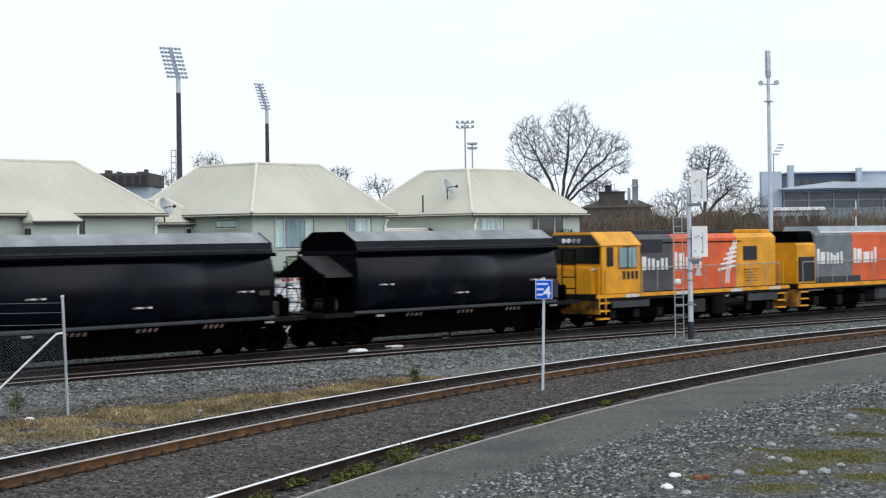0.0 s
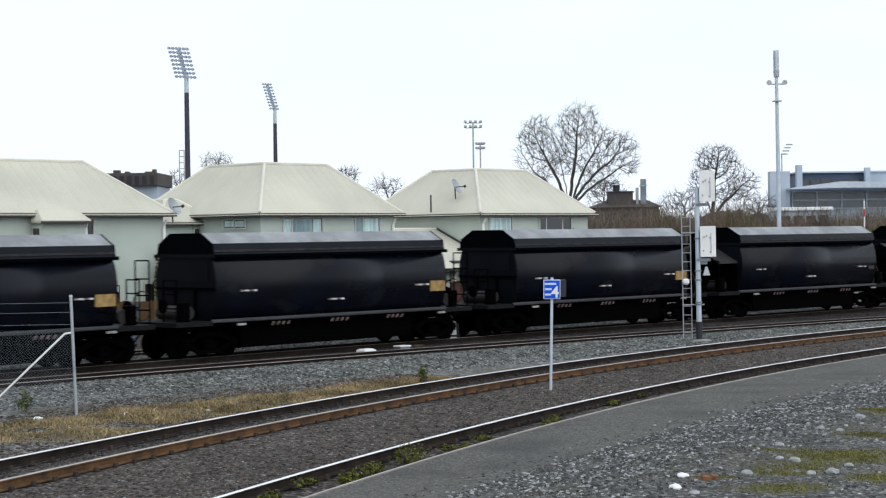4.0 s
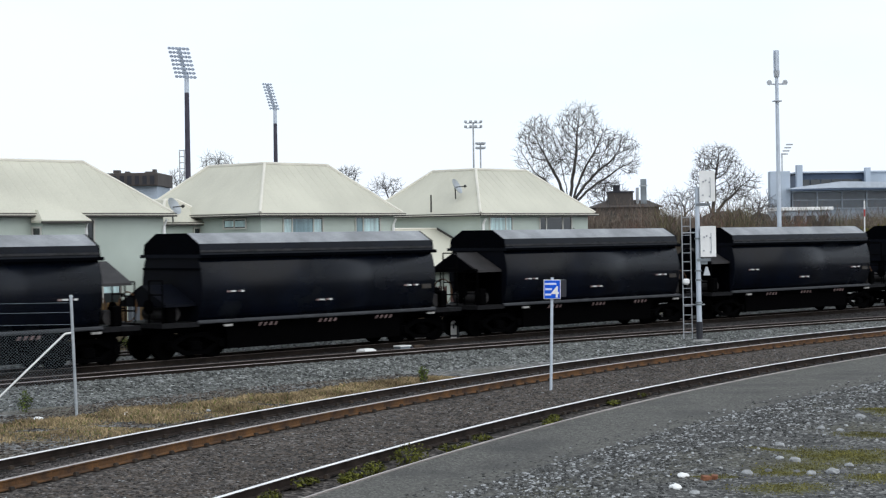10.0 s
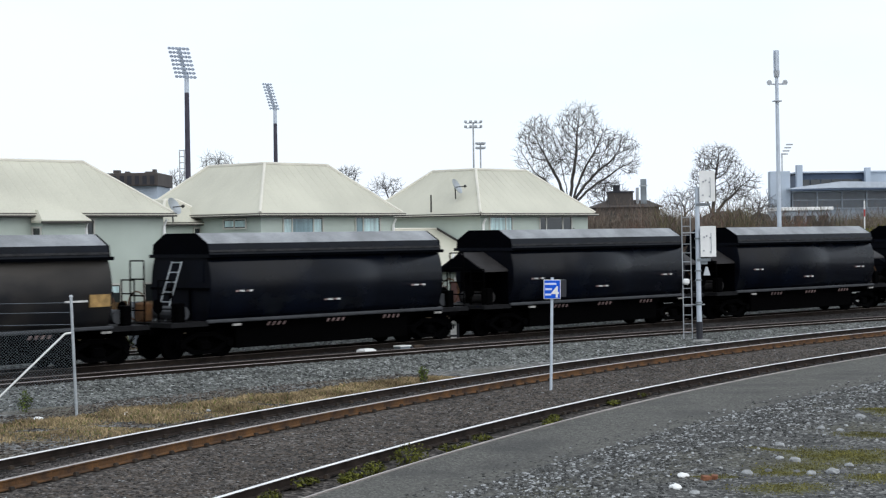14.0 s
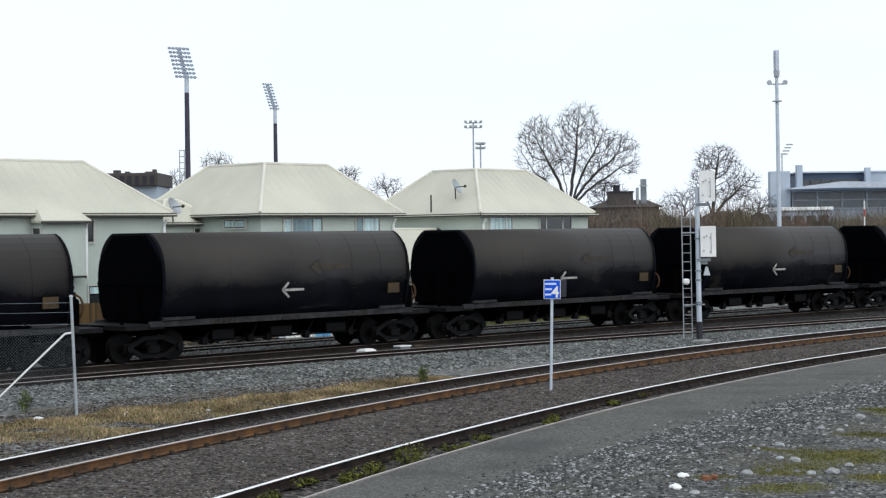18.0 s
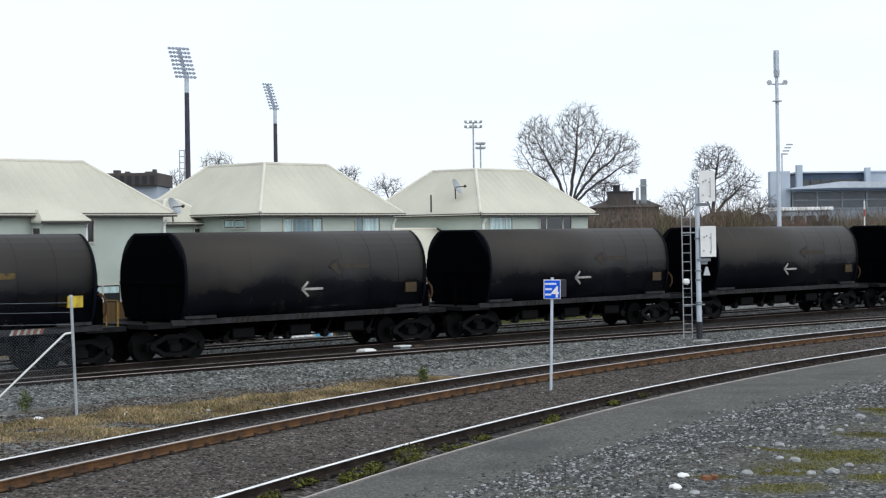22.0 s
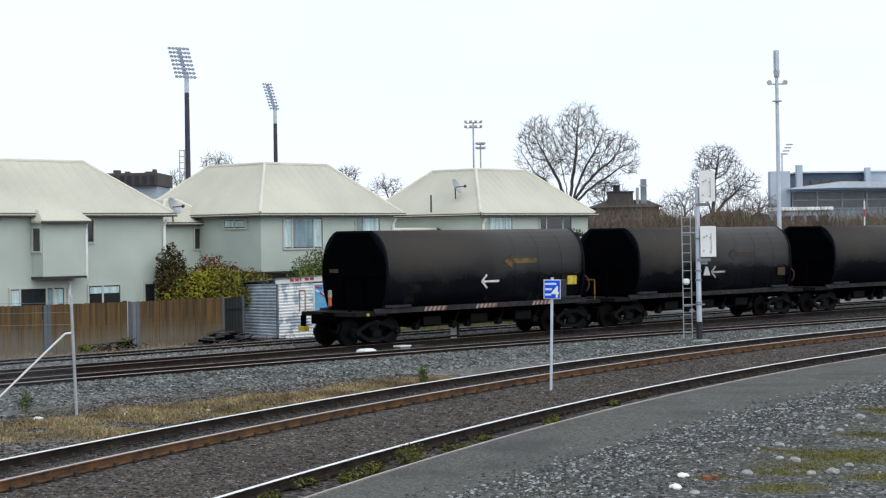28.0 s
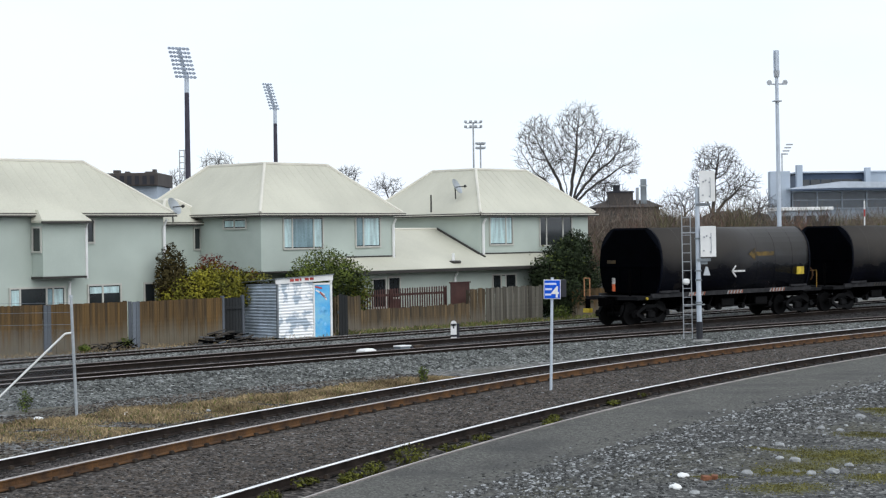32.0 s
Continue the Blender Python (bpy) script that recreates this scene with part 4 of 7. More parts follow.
def hopper_wagon(kind=0):
    """A black covered hopper wagon with a faceted roof. kind: 0 a gabled hood at the rear, 1 flat ends with panels, 2 a ladder on the end, 3 dusty, 4 a low hood, 5 hoods at both ends."""
    t = thing("hopper_wagon", None, "black covered coal hopper wagon rolling on the goods track", "freight wagon", "black hopper wagons")
    h = BA / 2
    part("body", prism(HOPPER, -h, h), "wagon_dusty" if kind == 3 else "wagon_black", t, "grimy black steel body", smooth=True)
    part("cover_side", prism(HOPPER_SIDE, -h, h), "wagon_black", t)
    part("roof", prism(HOPPER_ROOF, -h + 0.03, h - 0.03), "wagon_cover", t, "dusty grey faceted roof")
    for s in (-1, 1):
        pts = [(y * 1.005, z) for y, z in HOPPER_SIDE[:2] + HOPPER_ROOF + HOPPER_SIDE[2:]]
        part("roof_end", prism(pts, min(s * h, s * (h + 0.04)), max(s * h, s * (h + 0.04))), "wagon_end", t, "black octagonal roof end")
    part("drip_strip", prism([(-1.295, 3.0), (-1.29, 3.06), (1.29, 3.06), (1.295, 3.0)], -h, h), "sill", t)
    # One black block fills the space below the sill between the bogies.
    part("under_gear", bx(-3.5, 3.5, -0.95, 0.95, 0.24, 0.98), "under", t, "black block standing for discharge gear")
    part("roof_lip", prism([(-1.38, 2.85), (-1.38, 2.93), (1.38, 2.93), (1.38, 2.85)], -h - 0.05, h + 0.05), "wagon_end", t)
    frame_and_ends(t, PA / 2 - 0.35)
    for s in (-1, 1):
        part("side_sill", bx(-h - 0.1, h + 0.1, s * 1.24 - 0.06, s * 1.24 + 0.06, 1.0, 1.10, bevel=0.025), "skirt", t, "grey side sill")
        x = s * h
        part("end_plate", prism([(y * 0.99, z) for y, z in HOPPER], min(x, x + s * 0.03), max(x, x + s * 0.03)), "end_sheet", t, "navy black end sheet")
        part("end_ledge", bx(min(x, x + s * 0.09), max(x, x + s * 0.09), -1.36, 1.36, 2.84, 2.94), "end_sheet", t)
        if kind == 5 or kind == 0 and s < 0:
            x1 = x + s * 1.2
            # Lit slope and dark gable get separate colours: light painted into the hood.
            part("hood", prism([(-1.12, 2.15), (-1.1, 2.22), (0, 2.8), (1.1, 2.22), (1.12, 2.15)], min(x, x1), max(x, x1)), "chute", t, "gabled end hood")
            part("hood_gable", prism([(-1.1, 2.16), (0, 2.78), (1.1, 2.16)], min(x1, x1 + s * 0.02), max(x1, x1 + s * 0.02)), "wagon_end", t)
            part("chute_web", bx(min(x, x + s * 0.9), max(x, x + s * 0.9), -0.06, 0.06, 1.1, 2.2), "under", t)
            # Near-black plate standing in for the shade below the hood.
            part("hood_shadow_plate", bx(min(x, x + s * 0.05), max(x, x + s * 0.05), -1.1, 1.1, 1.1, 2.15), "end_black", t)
        elif kind == 4 and s < 0:
            x1 = x + s * 1.1
            part("hood", prism([(-1.1, 1.5), (-1.08, 1.57), (0, 2.1), (1.08, 1.57), (1.1, 1.5)], min(x, x1), max(x, x1)), "end_sheet", t, "low gabled end hood")
            part("end_rib", bx(min(x, x + s * 0.06), max(x, x + s * 0.06), -1.3, 1.3, 2.5, 2.56), "wagon_end", t)
        else:
            part("end_panel", bx(min(x, x + s * 0.045), max(x, x + s * 0.045), -1.05, 1.05, 2.15, 2.75), "end_sheet", t)
            part("end_rib", bx(min(x, x + s * 0.10), max(x, x + s * 0.10), -1.3, 1.3, 1.93, 2.0), "end_black", t)
            for y in (-0.45, 0.45):
                part("end_post", bx(min(x, x + s * 0.08), max(x, x + s * 0.08), y - 0.03, y + 0.03, 1.1, 1.94), "end_black", t)
        e = PA / 2 - 0.45
        tall = 2.8 if s > 0 and kind != 5 else 2.24
        for y0, y1 in ((-1.15, -0.55), (0.55, 1.15)):
            rail = part("end_railing", tb((s * e, y0, tall), (s * e, y1, tall), 0.022, 0.022, 5), "under", t)
            for y in (y0, y1):
                part("railing_post", tb((s * e, y, 1.05), (s * e, y, tall), 0.025, 0.025, 5), "under", rail)
            for z in (1.45, 1.85, 2.3)[:3 if tall > 2.5 else 2]:
                part("railing_bar", tb((s * e, y0, z), (s * e, y1, z), 0.022, 0.022, 5), "under", rail)
        part("handbrake", tb((s * (e - 0.15), -0.35, 1.5), (s * (e - 0.1), -0.35, 1.5), 0.2, 0.2, 12), "under", t, "dark handbrake wheel")
        part("valve_box", bx(min(s * (e - 0.6), s * (e - 0.3)), max(s * (e - 0.6), s * (e - 0.3)), -1.0, -0.7, 1.06, 1.6, bevel=0.03), "under", t)
        part("air_tank", tb((s * (h + 0.6), -0.85, 1.3), (s * (h + 0.6), 0.4, 1.3), 0.2, 0.2, 14), "skirt" if kind in (2, 3) else "chute", t, "dark grey air tank")
        part("brake_pipe", hoop(s * (e - 0.05), 0.5, 1.5, 0.42, 0.022), "rail_rust", t, "rusty bent brake pipe")
    if kind == 2:
        x = -h - 0.1
        lad = part("ladder", tb((x - 0.62, -0.16, 1.08), (x, -0.16, 2.74), 0.021, 0.021, 6), "galv", t, "pale steel ladder leaning on the end sheet")
        part("stile", tb((x - 0.62, 0.28, 1.08), (x, 0.28, 2.74), 0.021, 0.021, 6), "galv", lad)
        for i in range(6):
            f = (i + 0.9) / 6.0
            part("rung", tb((x - 0.62 * (1 - f), -0.16, 1.08 + 1.66 * f), (x - 0.62 * (1 - f), 0.28, 1.08 + 1.66 * f), 0.016, 0.016, 6), "galv", lad)
        part("rusty_guard", bx(x - 1.05, x - 0.75, 0.2, 0.7, 1.06, 1.6, bevel=0.05), "rail_rust", t, "rusty brake guard")
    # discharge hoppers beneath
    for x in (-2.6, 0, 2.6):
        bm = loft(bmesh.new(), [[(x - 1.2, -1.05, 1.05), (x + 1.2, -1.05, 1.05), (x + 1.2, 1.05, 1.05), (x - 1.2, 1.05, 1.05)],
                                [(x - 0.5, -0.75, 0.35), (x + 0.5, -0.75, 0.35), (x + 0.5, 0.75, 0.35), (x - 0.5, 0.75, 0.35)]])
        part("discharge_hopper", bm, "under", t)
    # markings of the near side
    y = -1.362
    if kind == 3:
        slashes(t, "marking", -4.0, 4, -1.375, 1.78, 1.92, "stripe_red", "red and white hatched mark", 0.2)
        slashes(t, "marking", -3.91, 4, -1.375, 1.78, 1.92, "mark_grey", "red and white hatched mark", 0.2)
        slashes(t, "marking", -0.6, 4, -1.37, 1.45, 1.57, "stripe_red", "red and white hatched mark", 0.2)
        part("marking", bx(3.2, 3.9, y - 0.012, y + 0.02, 1.76, 1.81), "mark_white", t, "white lettering bar")
    else:
        for x, z, inset in ((-3.82, 1.86, 0.0), (-0.38, 1.5, 0.02), (3.3, 1.82, 0.0)):
            for k, (dx, w, mm) in enumerate(((0.0, 0.09, "hatch_dim"), (0.13, 0.1, "mark_white"), (0.25, 0.06, "mark_white"), (0.40, 0.07, "hatch_dim"), (0.5, 0.11, "mark_white"))):
                part("marking", bx(x + dx, x + dx + w, y - 0.012 + inset, y + 0.1, z + 0.008 * (k % 2), z + 0.05), mm, t, "small lettering bar")
    if kind in (1, 3):
        part("placard", bx(3.98, 4.64, -1.372, -1.33, 1.62, 1.95), "placard", t, "faded yellow placard")
    elif kind in (0, 4):
        part("stencil", bx(4.1, 4.5, -1.37, -1.33, 1.72, 1.86), "mark_ghost", t, "worn stencilled panel")
    for x0 in (-2.65, -0.3, 2.05):
        slashes(t, "hatching", x0, 4, -1.305, 0.86, 0.96, "hatch_dim", "worn pinkish hatched mark", 0.2)
    for x in (-3.9, 4.4):
        part("tag", bx(x, x + 0.3, -1.315, -1.25, 0.9, 0.96), "mark_grey", t)
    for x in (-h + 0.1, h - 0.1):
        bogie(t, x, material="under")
    return t


def tank_profile(k=1.0):
    p = [(-1.13, 1.15), (-1.23, 1.38), (-1.305, 1.68), (-1.345, 2.0), (-1.345, 2.4), (-1.315, 2.7), (-1.265, 2.94), (-1.17, 3.15), (-1.04, 3.33), (-0.89, 3.47), (-0.73, 3.56)]
    return [(1.08 * y * k, z) for y, z in p] + [(-1.08 * y * k, z) for y, z in reversed(p)]


def arrow(parent, x, z, y, length, material, label, head=0.24, bold=0.07):
    bm = bmesh.new()
    box(bm, x, x + length, y - 0.012, y + 0.01, z - bold / 2, z + bold / 2)
    for s in (-1, 1):
        box(bm, 0, head * 1.35, -0.012, 0.01, -bold / 2, bold / 2, m=pose(x - 0.01, y, z, 0, -s * 42, 0))
    return part("arrow", bm, material, parent, label)


def tank_wagon(last=False, bright=False):
    """A black round-topped hopper wagon with a white arrow on its side."""
    t = thing("round_hopper_wagon", None, "black round-topped hopper wagon with a white arrow" + (", last in the train" if last else ""), "freight wagon", "round-topped hopper wagons")
    h = BB / 2
    prof = tank_profile()
    part("body", prism(prof, -h, h), "tank_black", t, "dusty black rounded body, sky sheen painted on its upper side", smooth=True)
    for i in range(1, 8):
        x = -h + i * BB / 8
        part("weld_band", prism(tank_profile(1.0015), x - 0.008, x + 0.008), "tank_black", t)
    for s in (-1, 1):
        x = s * h
        oct_end = [(-1.2, 1.17), (-1.36, 1.6), (-1.425, 2.05), (-1.42, 2.45), (-1.36, 2.76), (-0.72, 3.49)]
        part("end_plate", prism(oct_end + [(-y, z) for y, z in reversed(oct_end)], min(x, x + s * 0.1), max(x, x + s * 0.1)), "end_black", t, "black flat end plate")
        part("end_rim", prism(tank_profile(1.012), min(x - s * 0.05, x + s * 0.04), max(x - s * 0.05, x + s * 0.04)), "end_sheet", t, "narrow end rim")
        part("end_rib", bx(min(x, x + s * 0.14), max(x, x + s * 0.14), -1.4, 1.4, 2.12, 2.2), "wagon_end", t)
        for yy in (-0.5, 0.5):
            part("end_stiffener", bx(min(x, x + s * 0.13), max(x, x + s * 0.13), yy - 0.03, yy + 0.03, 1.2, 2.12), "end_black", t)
        part("side_sill", bx(-h - 0.35, h + 0.35, s * 1.24 - 0.05, s * 1.24 + 0.05, 0.98, 1.14, bevel=0.01), "sill", t, "grey side sill")
        for q in (-1, 1):
            part("step_plate", bx(q * h - (1.15 if q > 0 else -0.05), q * h - (0.05 if q > 0 else -1.15), s * 1.30 - 0.05, s * 1.30 + 0.05, 1.16, 1.24), "sill", t)
        part("brake_stand", tb((s * (h + 0.75), -0.55, 1.05), (s * (h + 0.75), -0.55, 2.0), 0.05), "under", t)
    frame_and_ends(t, PB / 2 - 0.35)
    # handbrake with its wheel and a yellow guard on the leading platform
    x = h + 0.75
    part("brake_wheel", hoop(x - 0.25, -0.95, 1.62, 0.32, 0.035), "rail_rust", t, "rusty handbrake wheel")
    part("brake_box", bx(x - 0.6, x - 0.28, -1.2, -0.4, 1.06, 1.85, bevel=0.05), "under", t)
    if last:
        g = bmesh.new()
        for yy in (-1.15, -0.65):
            tube(g, (x + 0.2, yy, 1.05), (x + 0.2, yy, 1.75), 0.02, 0.02, 6)
        tube(g, (x + 0.2, -1.15, 1.75), (x + 0.2, -0.65, 1.75), 0.02, 0.02, 6)
        part("guard_rail", g, "guard_yellow", t, "dull yellow hand rail")
    # markings
    arrow(t, -0.45, 1.86, -1.447, 0.82, "mark_white" if bright else "mark_grey", "white painted arrow")
    bm = bmesh.new()
    box(bm, 1.0, 2.3, -1.462, -1.3, 2.42, 2.58)
    vs = [bm.verts.new(p) for p in ((0.62, -1.462, 2.5), (1.05, -1.462, 2.76), (1.05, -1.462, 2.24))]
    bm.faces.new(vs)
    part("faded_arrow", bm, "arrow_worn" if bright else "mark_ghost", t, "worn yellow arrow")
    part("placard", bx(3.88, 4.36, -1.455, -1.35, 1.64, 1.94), "mark_yellow" if bright else "mark_faded", t, "yellow placard")
    for x0 in (-3.0, -0.6, 2.2):
        slashes(t, "striping", x0, 5, -1.297, 1.0, 1.13, "mark_white" if bright else "mark_ghost", "hatched warning stripes", 0.2)
        if bright:
            slashes(t, "striping", x0 + 0.1, 5, -1.297, 1.0, 1.13, "stripe_red", "hatched warning stripes", 0.2)
    # discharge gear
    for x in (-2.3, -0.1, 2.1):
        bm = loft(bmesh.new(), [[(x - 0.8, -1.0, 1.0), (x + 0.8, -1.0, 1.0), (x + 0.8, 1.0, 1.0), (x - 0.8, 1.0, 1.0)],
                                [(x - 0.55, -0.75, 0.46), (x + 0.55, -0.75, 0.46), (x + 0.55, 0.75, 0.46), (x - 0.55, 0.75, 0.46)]])
        part("discharge_hopper", bm, "under", t)
        part("hopper_door", bx(x - 0.4, x + 0.4, -0.98, -0.9, 0.52, 0.80, bevel=0.02), "wheel", t)
    gear = bmesh.new()
    tube(gear, (-3.3, -0.8, 0.5), (3.1, -0.8, 0.5), 0.03, 0.03, 6)
    for x in (-2.9, -1.2, -0.5, 1.0, 2.8):
        tube(gear, (x, -0.85, 0.5), (x + 0.25, -0.85, 0.9), 0.035, 0.035, 6)
        tube(gear, (x, -0.9, 0.5), (x, -0.7, 0.5), 0.12, 0.12, 8)
    part("brake_rigging", gear, "wheel", t)
    for x in (-h + 0.05, h - 0.05):
        bogie(t, x)
    if last:
        x = -h - 1.2
        part("tail_lamp", tb((x - 0.05, -0.2, 1.25), (x - 0.05, -0.2, 1.7), 0.06, 0.052, 10), "lamp_orange", t, "orange and white tail lamp")
        part("tail_lamp_cap", tb((x - 0.05, -0.2, 1.52), (x - 0.05, -0.2, 1.74), 0.064, 0.06, 10), "mark_grey", t)
        part("side_lamp", tb((x + 0.5, -1.28, 0.98), (x + 0.5, -1.33, 0.98), 0.05, 0.05, 10), "mark_yellow", t, "small amber side lamp")
        part("end_plate_sign", bx(-h - 0.125, -h - 0.102, 0.65, 1.05, 2.24, 2.36), "mark_faded", t)
        part("yellow_step", bx(x - 0.1, x + 0.1, 0.95, 1.25, 0.45, 0.6), "mark_yellow", t)
        ys = bmesh.new()
        for yy in (0.95, 1.22):
            tube(ys, (x - 0.05, yy, 1.05), (x - 0.05, yy, 1.72), 0.022, 0.022, 6)
        tube(ys, (x - 0.05, 0.95, 1.72), (x - 0.05, 1.22, 1.72), 0.022, 0.022, 6)
        part("tail_hoop", ys, "hoop", t, "pale orange hand hoop")
        part("step_bracket", bx(x - 0.03, x + 0.03, 1.0, 1.2, 0.6, 0.95), "under", t)
        bm = bmesh.new()
        for i in range(14):
            a, b = math.pi * i / 14, math.pi * (i + 1) / 14
            tube(bm, (x - 0.1, -0.45 + 0.3 * math.cos(a), 0.8 - 0.5 * math.sin(a)), (x - 0.1, -0.45 + 0.3 * math.cos(b), 0.8 - 0.5 * math.sin(b)), 0.03, 0.03, 5)
        part("brake_hose", bm, "under", t)
    return t


LOCO = 12.0


def locomotive():
    """A yellow, grey and orange diesel locomotive, short hood and cab at its rear end."""
    t = thing("locomotive", None, "yellow, grey and orange diesel locomotive hauling black wagons", "locomotive", "locomotives")
    h = LOCO / 2
    part("underframe", bx(-h, h, -1.3, 1.3, 0.95, 1.22, bevel=0.02), "beam", t)
    for s in (-1, 1):
        part("side_stripe", bx(-h, h, s * 1.325 - 0.02, s * 1.325 + 0.02, 1.07, 1.2), "loco_yellow", t, "yellow sill band")
        for k in (-1, 1):
            part("pilot", bx(min(k * h, k * (h - 0.25)), max(k * h, k * (h - 0.25)), -1.25, 1.25, 0.5, 1.0), "loco_dirty", t, "grimy yellow headstock")
            for i in range(3):
                part("step", bx(min(k * (h - 0.75), k * (h - 0.2)), max(k * (h - 0.75), k * (h - 0.2)), s * 1.2 - 0.1, s * 1.2 + 0.1, 0.3 + 0.28 * i, 0.36 + 0.28 * i), "loco_yellow", t)
    prof = lambda w, z0, z1, c: [(-w, z0), (-w, z1 - c), (-w + c, z1), (w - c, z1), (w, z1 - c), (w, z0)]
    part("short_hood", prism(prof(1.0, 1.22, 2.1, 0.12), -h + 0.1, -h + 0.35), "loco_yellow", t, "yellow short hood")
    part("cab", prism(prof(1.3, 1.22, 3.36, 0.42), -h + 0.35, -h + 2.5), "loco_yellow", t, "yellow cab")
    part("cab_roof", prism([(-1.34, 2.94), (-0.9, 3.38), (-0.82, 3.43), (0.82, 3.43), (0.9, 3.38), (1.34, 2.94), (1.3, 2.9), (-1.3, 2.9)], -h + 0.26, -h + 2.55), "loco_yellow", t)
    part("visor", prism([(-1.28, 2.95), (-0.9, 3.33), (0.9, 3.33), (1.28, 2.95)], -h + 0.22, -h + 0.258), "black_paint", t, "black visor over the windscreen")
    part("windscreen", bx(-h + 0.3, -h + 0.35, -1.22, 1.22, 2.3, 2.9), "dark_glass", t, "dark windscreen")
    for s in (-1, 1):
        part("cab_window", bx(-h + 1.3, -h + 2.25, s * 1.31 - 0.02, s * 1.31 + 0.02, 2.15, 2.85), "pane_teal", t)
        part("cab_door_window", bx(-h + 0.6, -h + 0.95, s * 1.31 - 0.02, s * 1.31 + 0.02, 2.2, 2.88), "dark_glass", t)
        for i in range(4):
            part("number_bar", bx(-h + 1.5 + 0.24 * i, -h + 1.62 + 0.24 * i, s * 1.315 - 0.02, s * 1.315 + 0.02, 1.72, 2.0), "black_paint", t, "black number bar")
    for yy in (-0.35, -0.12, 0.12, 0.35):
        part("headlight", tb((-h + 0.17, yy, 3.12), (-h + 0.23, yy, 3.12), 0.085, 0.085, 12), "white_paint" if yy > 0 else "galv", t, "round headlight")
    for s in (-1, 1):
        for k, (xa, z0, z1) in enumerate(((-h + 0.14, 0.5, 2.2), (-h + 0.5, 0.5, 2.1), (-h + 2.56, 1.2, 2.3))):
            part("grab_rail", tb((xa, s * 1.33, z0), (xa, s * 1.33, z1), 0.024, 0.024, 6), "loco_yellow", t, "yellow grab rail")
        part("cab_window_frame", bx(-h + 1.24, -h + 2.31, s * 1.305 - 0.015, s * 1.305 + 0.015, 2.09, 2.91), "loco_dirty", t)
        part("cab_window_bar", bx(-h + 1.74, -h + 1.8, s * 1.315 - 0.03, s * 1.315 + 0.03, 2.12, 2.88), "gutter", t)
        part("nose_edge", bx(-h + 0.1, -h + 0.36, s * 1.0 - 0.03, s * 1.0 + 0.03, 2.06, 2.14), "roof_trim", t)
        for x in (-h + 2.5, h - 2.5):
            part("truck_side", bx(x - 1.75, x + 1.75, s * 1.0 - 0.05, s * 1.0 + 0.05, 0.28, 0.72, bevel=0.04), "under", t, "dark truck side frame")
            for k in (-1.35, 0.0, 1.35):
                part("journal_box", bx(x + k - 0.16, x + k + 0.16, s * 1.08 - 0.06, s * 1.08 + 0.06, 0.3, 0.62, bevel=0.03), "beam", t)
            part("brake_cylinder", tb((x - 0.9, s * 1.1, 0.78), (x - 0.45, s * 1.1, 0.78), 0.1, 0.1, 10), "chute", t)
        for k in range(5):
            part("hood_louvre", bx((-h + 8.9) + 0.5, (-h + 8.9) + 1.4, s * 0.992 - 0.02, s * 0.992 + 0.02, 1.42 + 0.11 * k, 1.46 + 0.11 * k), "loco_dirty", t)
    x0, x1, x2, x3 = -h + 2.5, -h + 4.85, -h + 8.9, h - 0.45
    w, top = 0.98, 3.32
    part("hood_grey", prism(prof(w, 1.22, top, 0.18), x0, x1), "loco_grey", t, "grey engine hood")
    part("hood_orange", prism(prof(w, 1.22, top, 0.18), x1 + 0.002, x2), "loco_orange", t, "orange engine hood")
    part("hood_yellow", prism(prof(w, 1.22, top, 0.18), x2 + 0.002, x3), "loco_yellow", t, "yellow hood end")
    part("roof_vent_box", bx(x0 + 0.3, x1 + 0.6, -0.7, 0.7, top, top + 0.16, bevel=0.03), "wagon_roof", t)
    part("roof_fan_box", bx(x2 - 2.2, x2, -0.7, 0.7, top, top + 0.12, bevel=0.03), "wagon_roof", t)
    part("roof_box", bx(x3 - 0.5, x3 + 0.05, -0.7, 0.7, top, top + 0.14, bevel=0.03), "loco_yellow", t)
    for s in (-1, 1):
        y = s * (w + 0.012)
        part("radiator", bx(x2 + 0.45, x2 + 1.35, y - 0.02, y + 0.02, 2.25, 2.8), "black_paint", t, "dark radiator panel")
        part("hood_door", bx(x2 + 0.5, x2 + 1.4, y - 0.012, y + 0.012, 1.35, 2.05), "loco_yellow", t)
        part("hood_vent", bx(x0 + 0.05, x0 + 1.7, y - 0.02, y + 0.02, 2.65, 3.12), "black_paint", t)
        for start, bars in ((x0 + 0.2, ((0.16, 0.62), (0.24, 0.5), (0.1, 0.44), (0.14, 0.42), (0.14, 0.34), (0.14, 0.42), (0.1, 0.44))), (x1 + 0.08, ((0.16, 0.64), (0.3, 0.6), (0.42, 0.44), (0.13, 0.46), (0.14, 0.64)))):
            x = start
            for wd, hh in bars:
                part("lettering_bar", bx(x, x + wd, y - 0.015, y + 0.015, 2.0, 2.0 + hh), "white_paint", t, "white lettering bar")
                x += wd + 0.13
        for i in range(5):
            part("sweeping_stripe", bx(0, 1.15 - 0.16 * i, -0.015, 0.015, -0.045, 0.045, m=pose(x2 - 1.25 + 0.19 * i, y, 1.9 + 0.2 * i, 0, -8, 0)), "white_paint", t)
        for dx in (0.0, 0.16):
            for k in range(4):
                part("sweeping_stripe", bx(-0.04, 0.04, -0.016, 0.016, 0, 0.44, m=pose(x2 - 0.72 + dx + (0.0, 0.05, 0.16, 0.34)[k], y, 1.38 + 0.42 * k, 0, 6 + 8 * k, 0)), "white_paint", t)
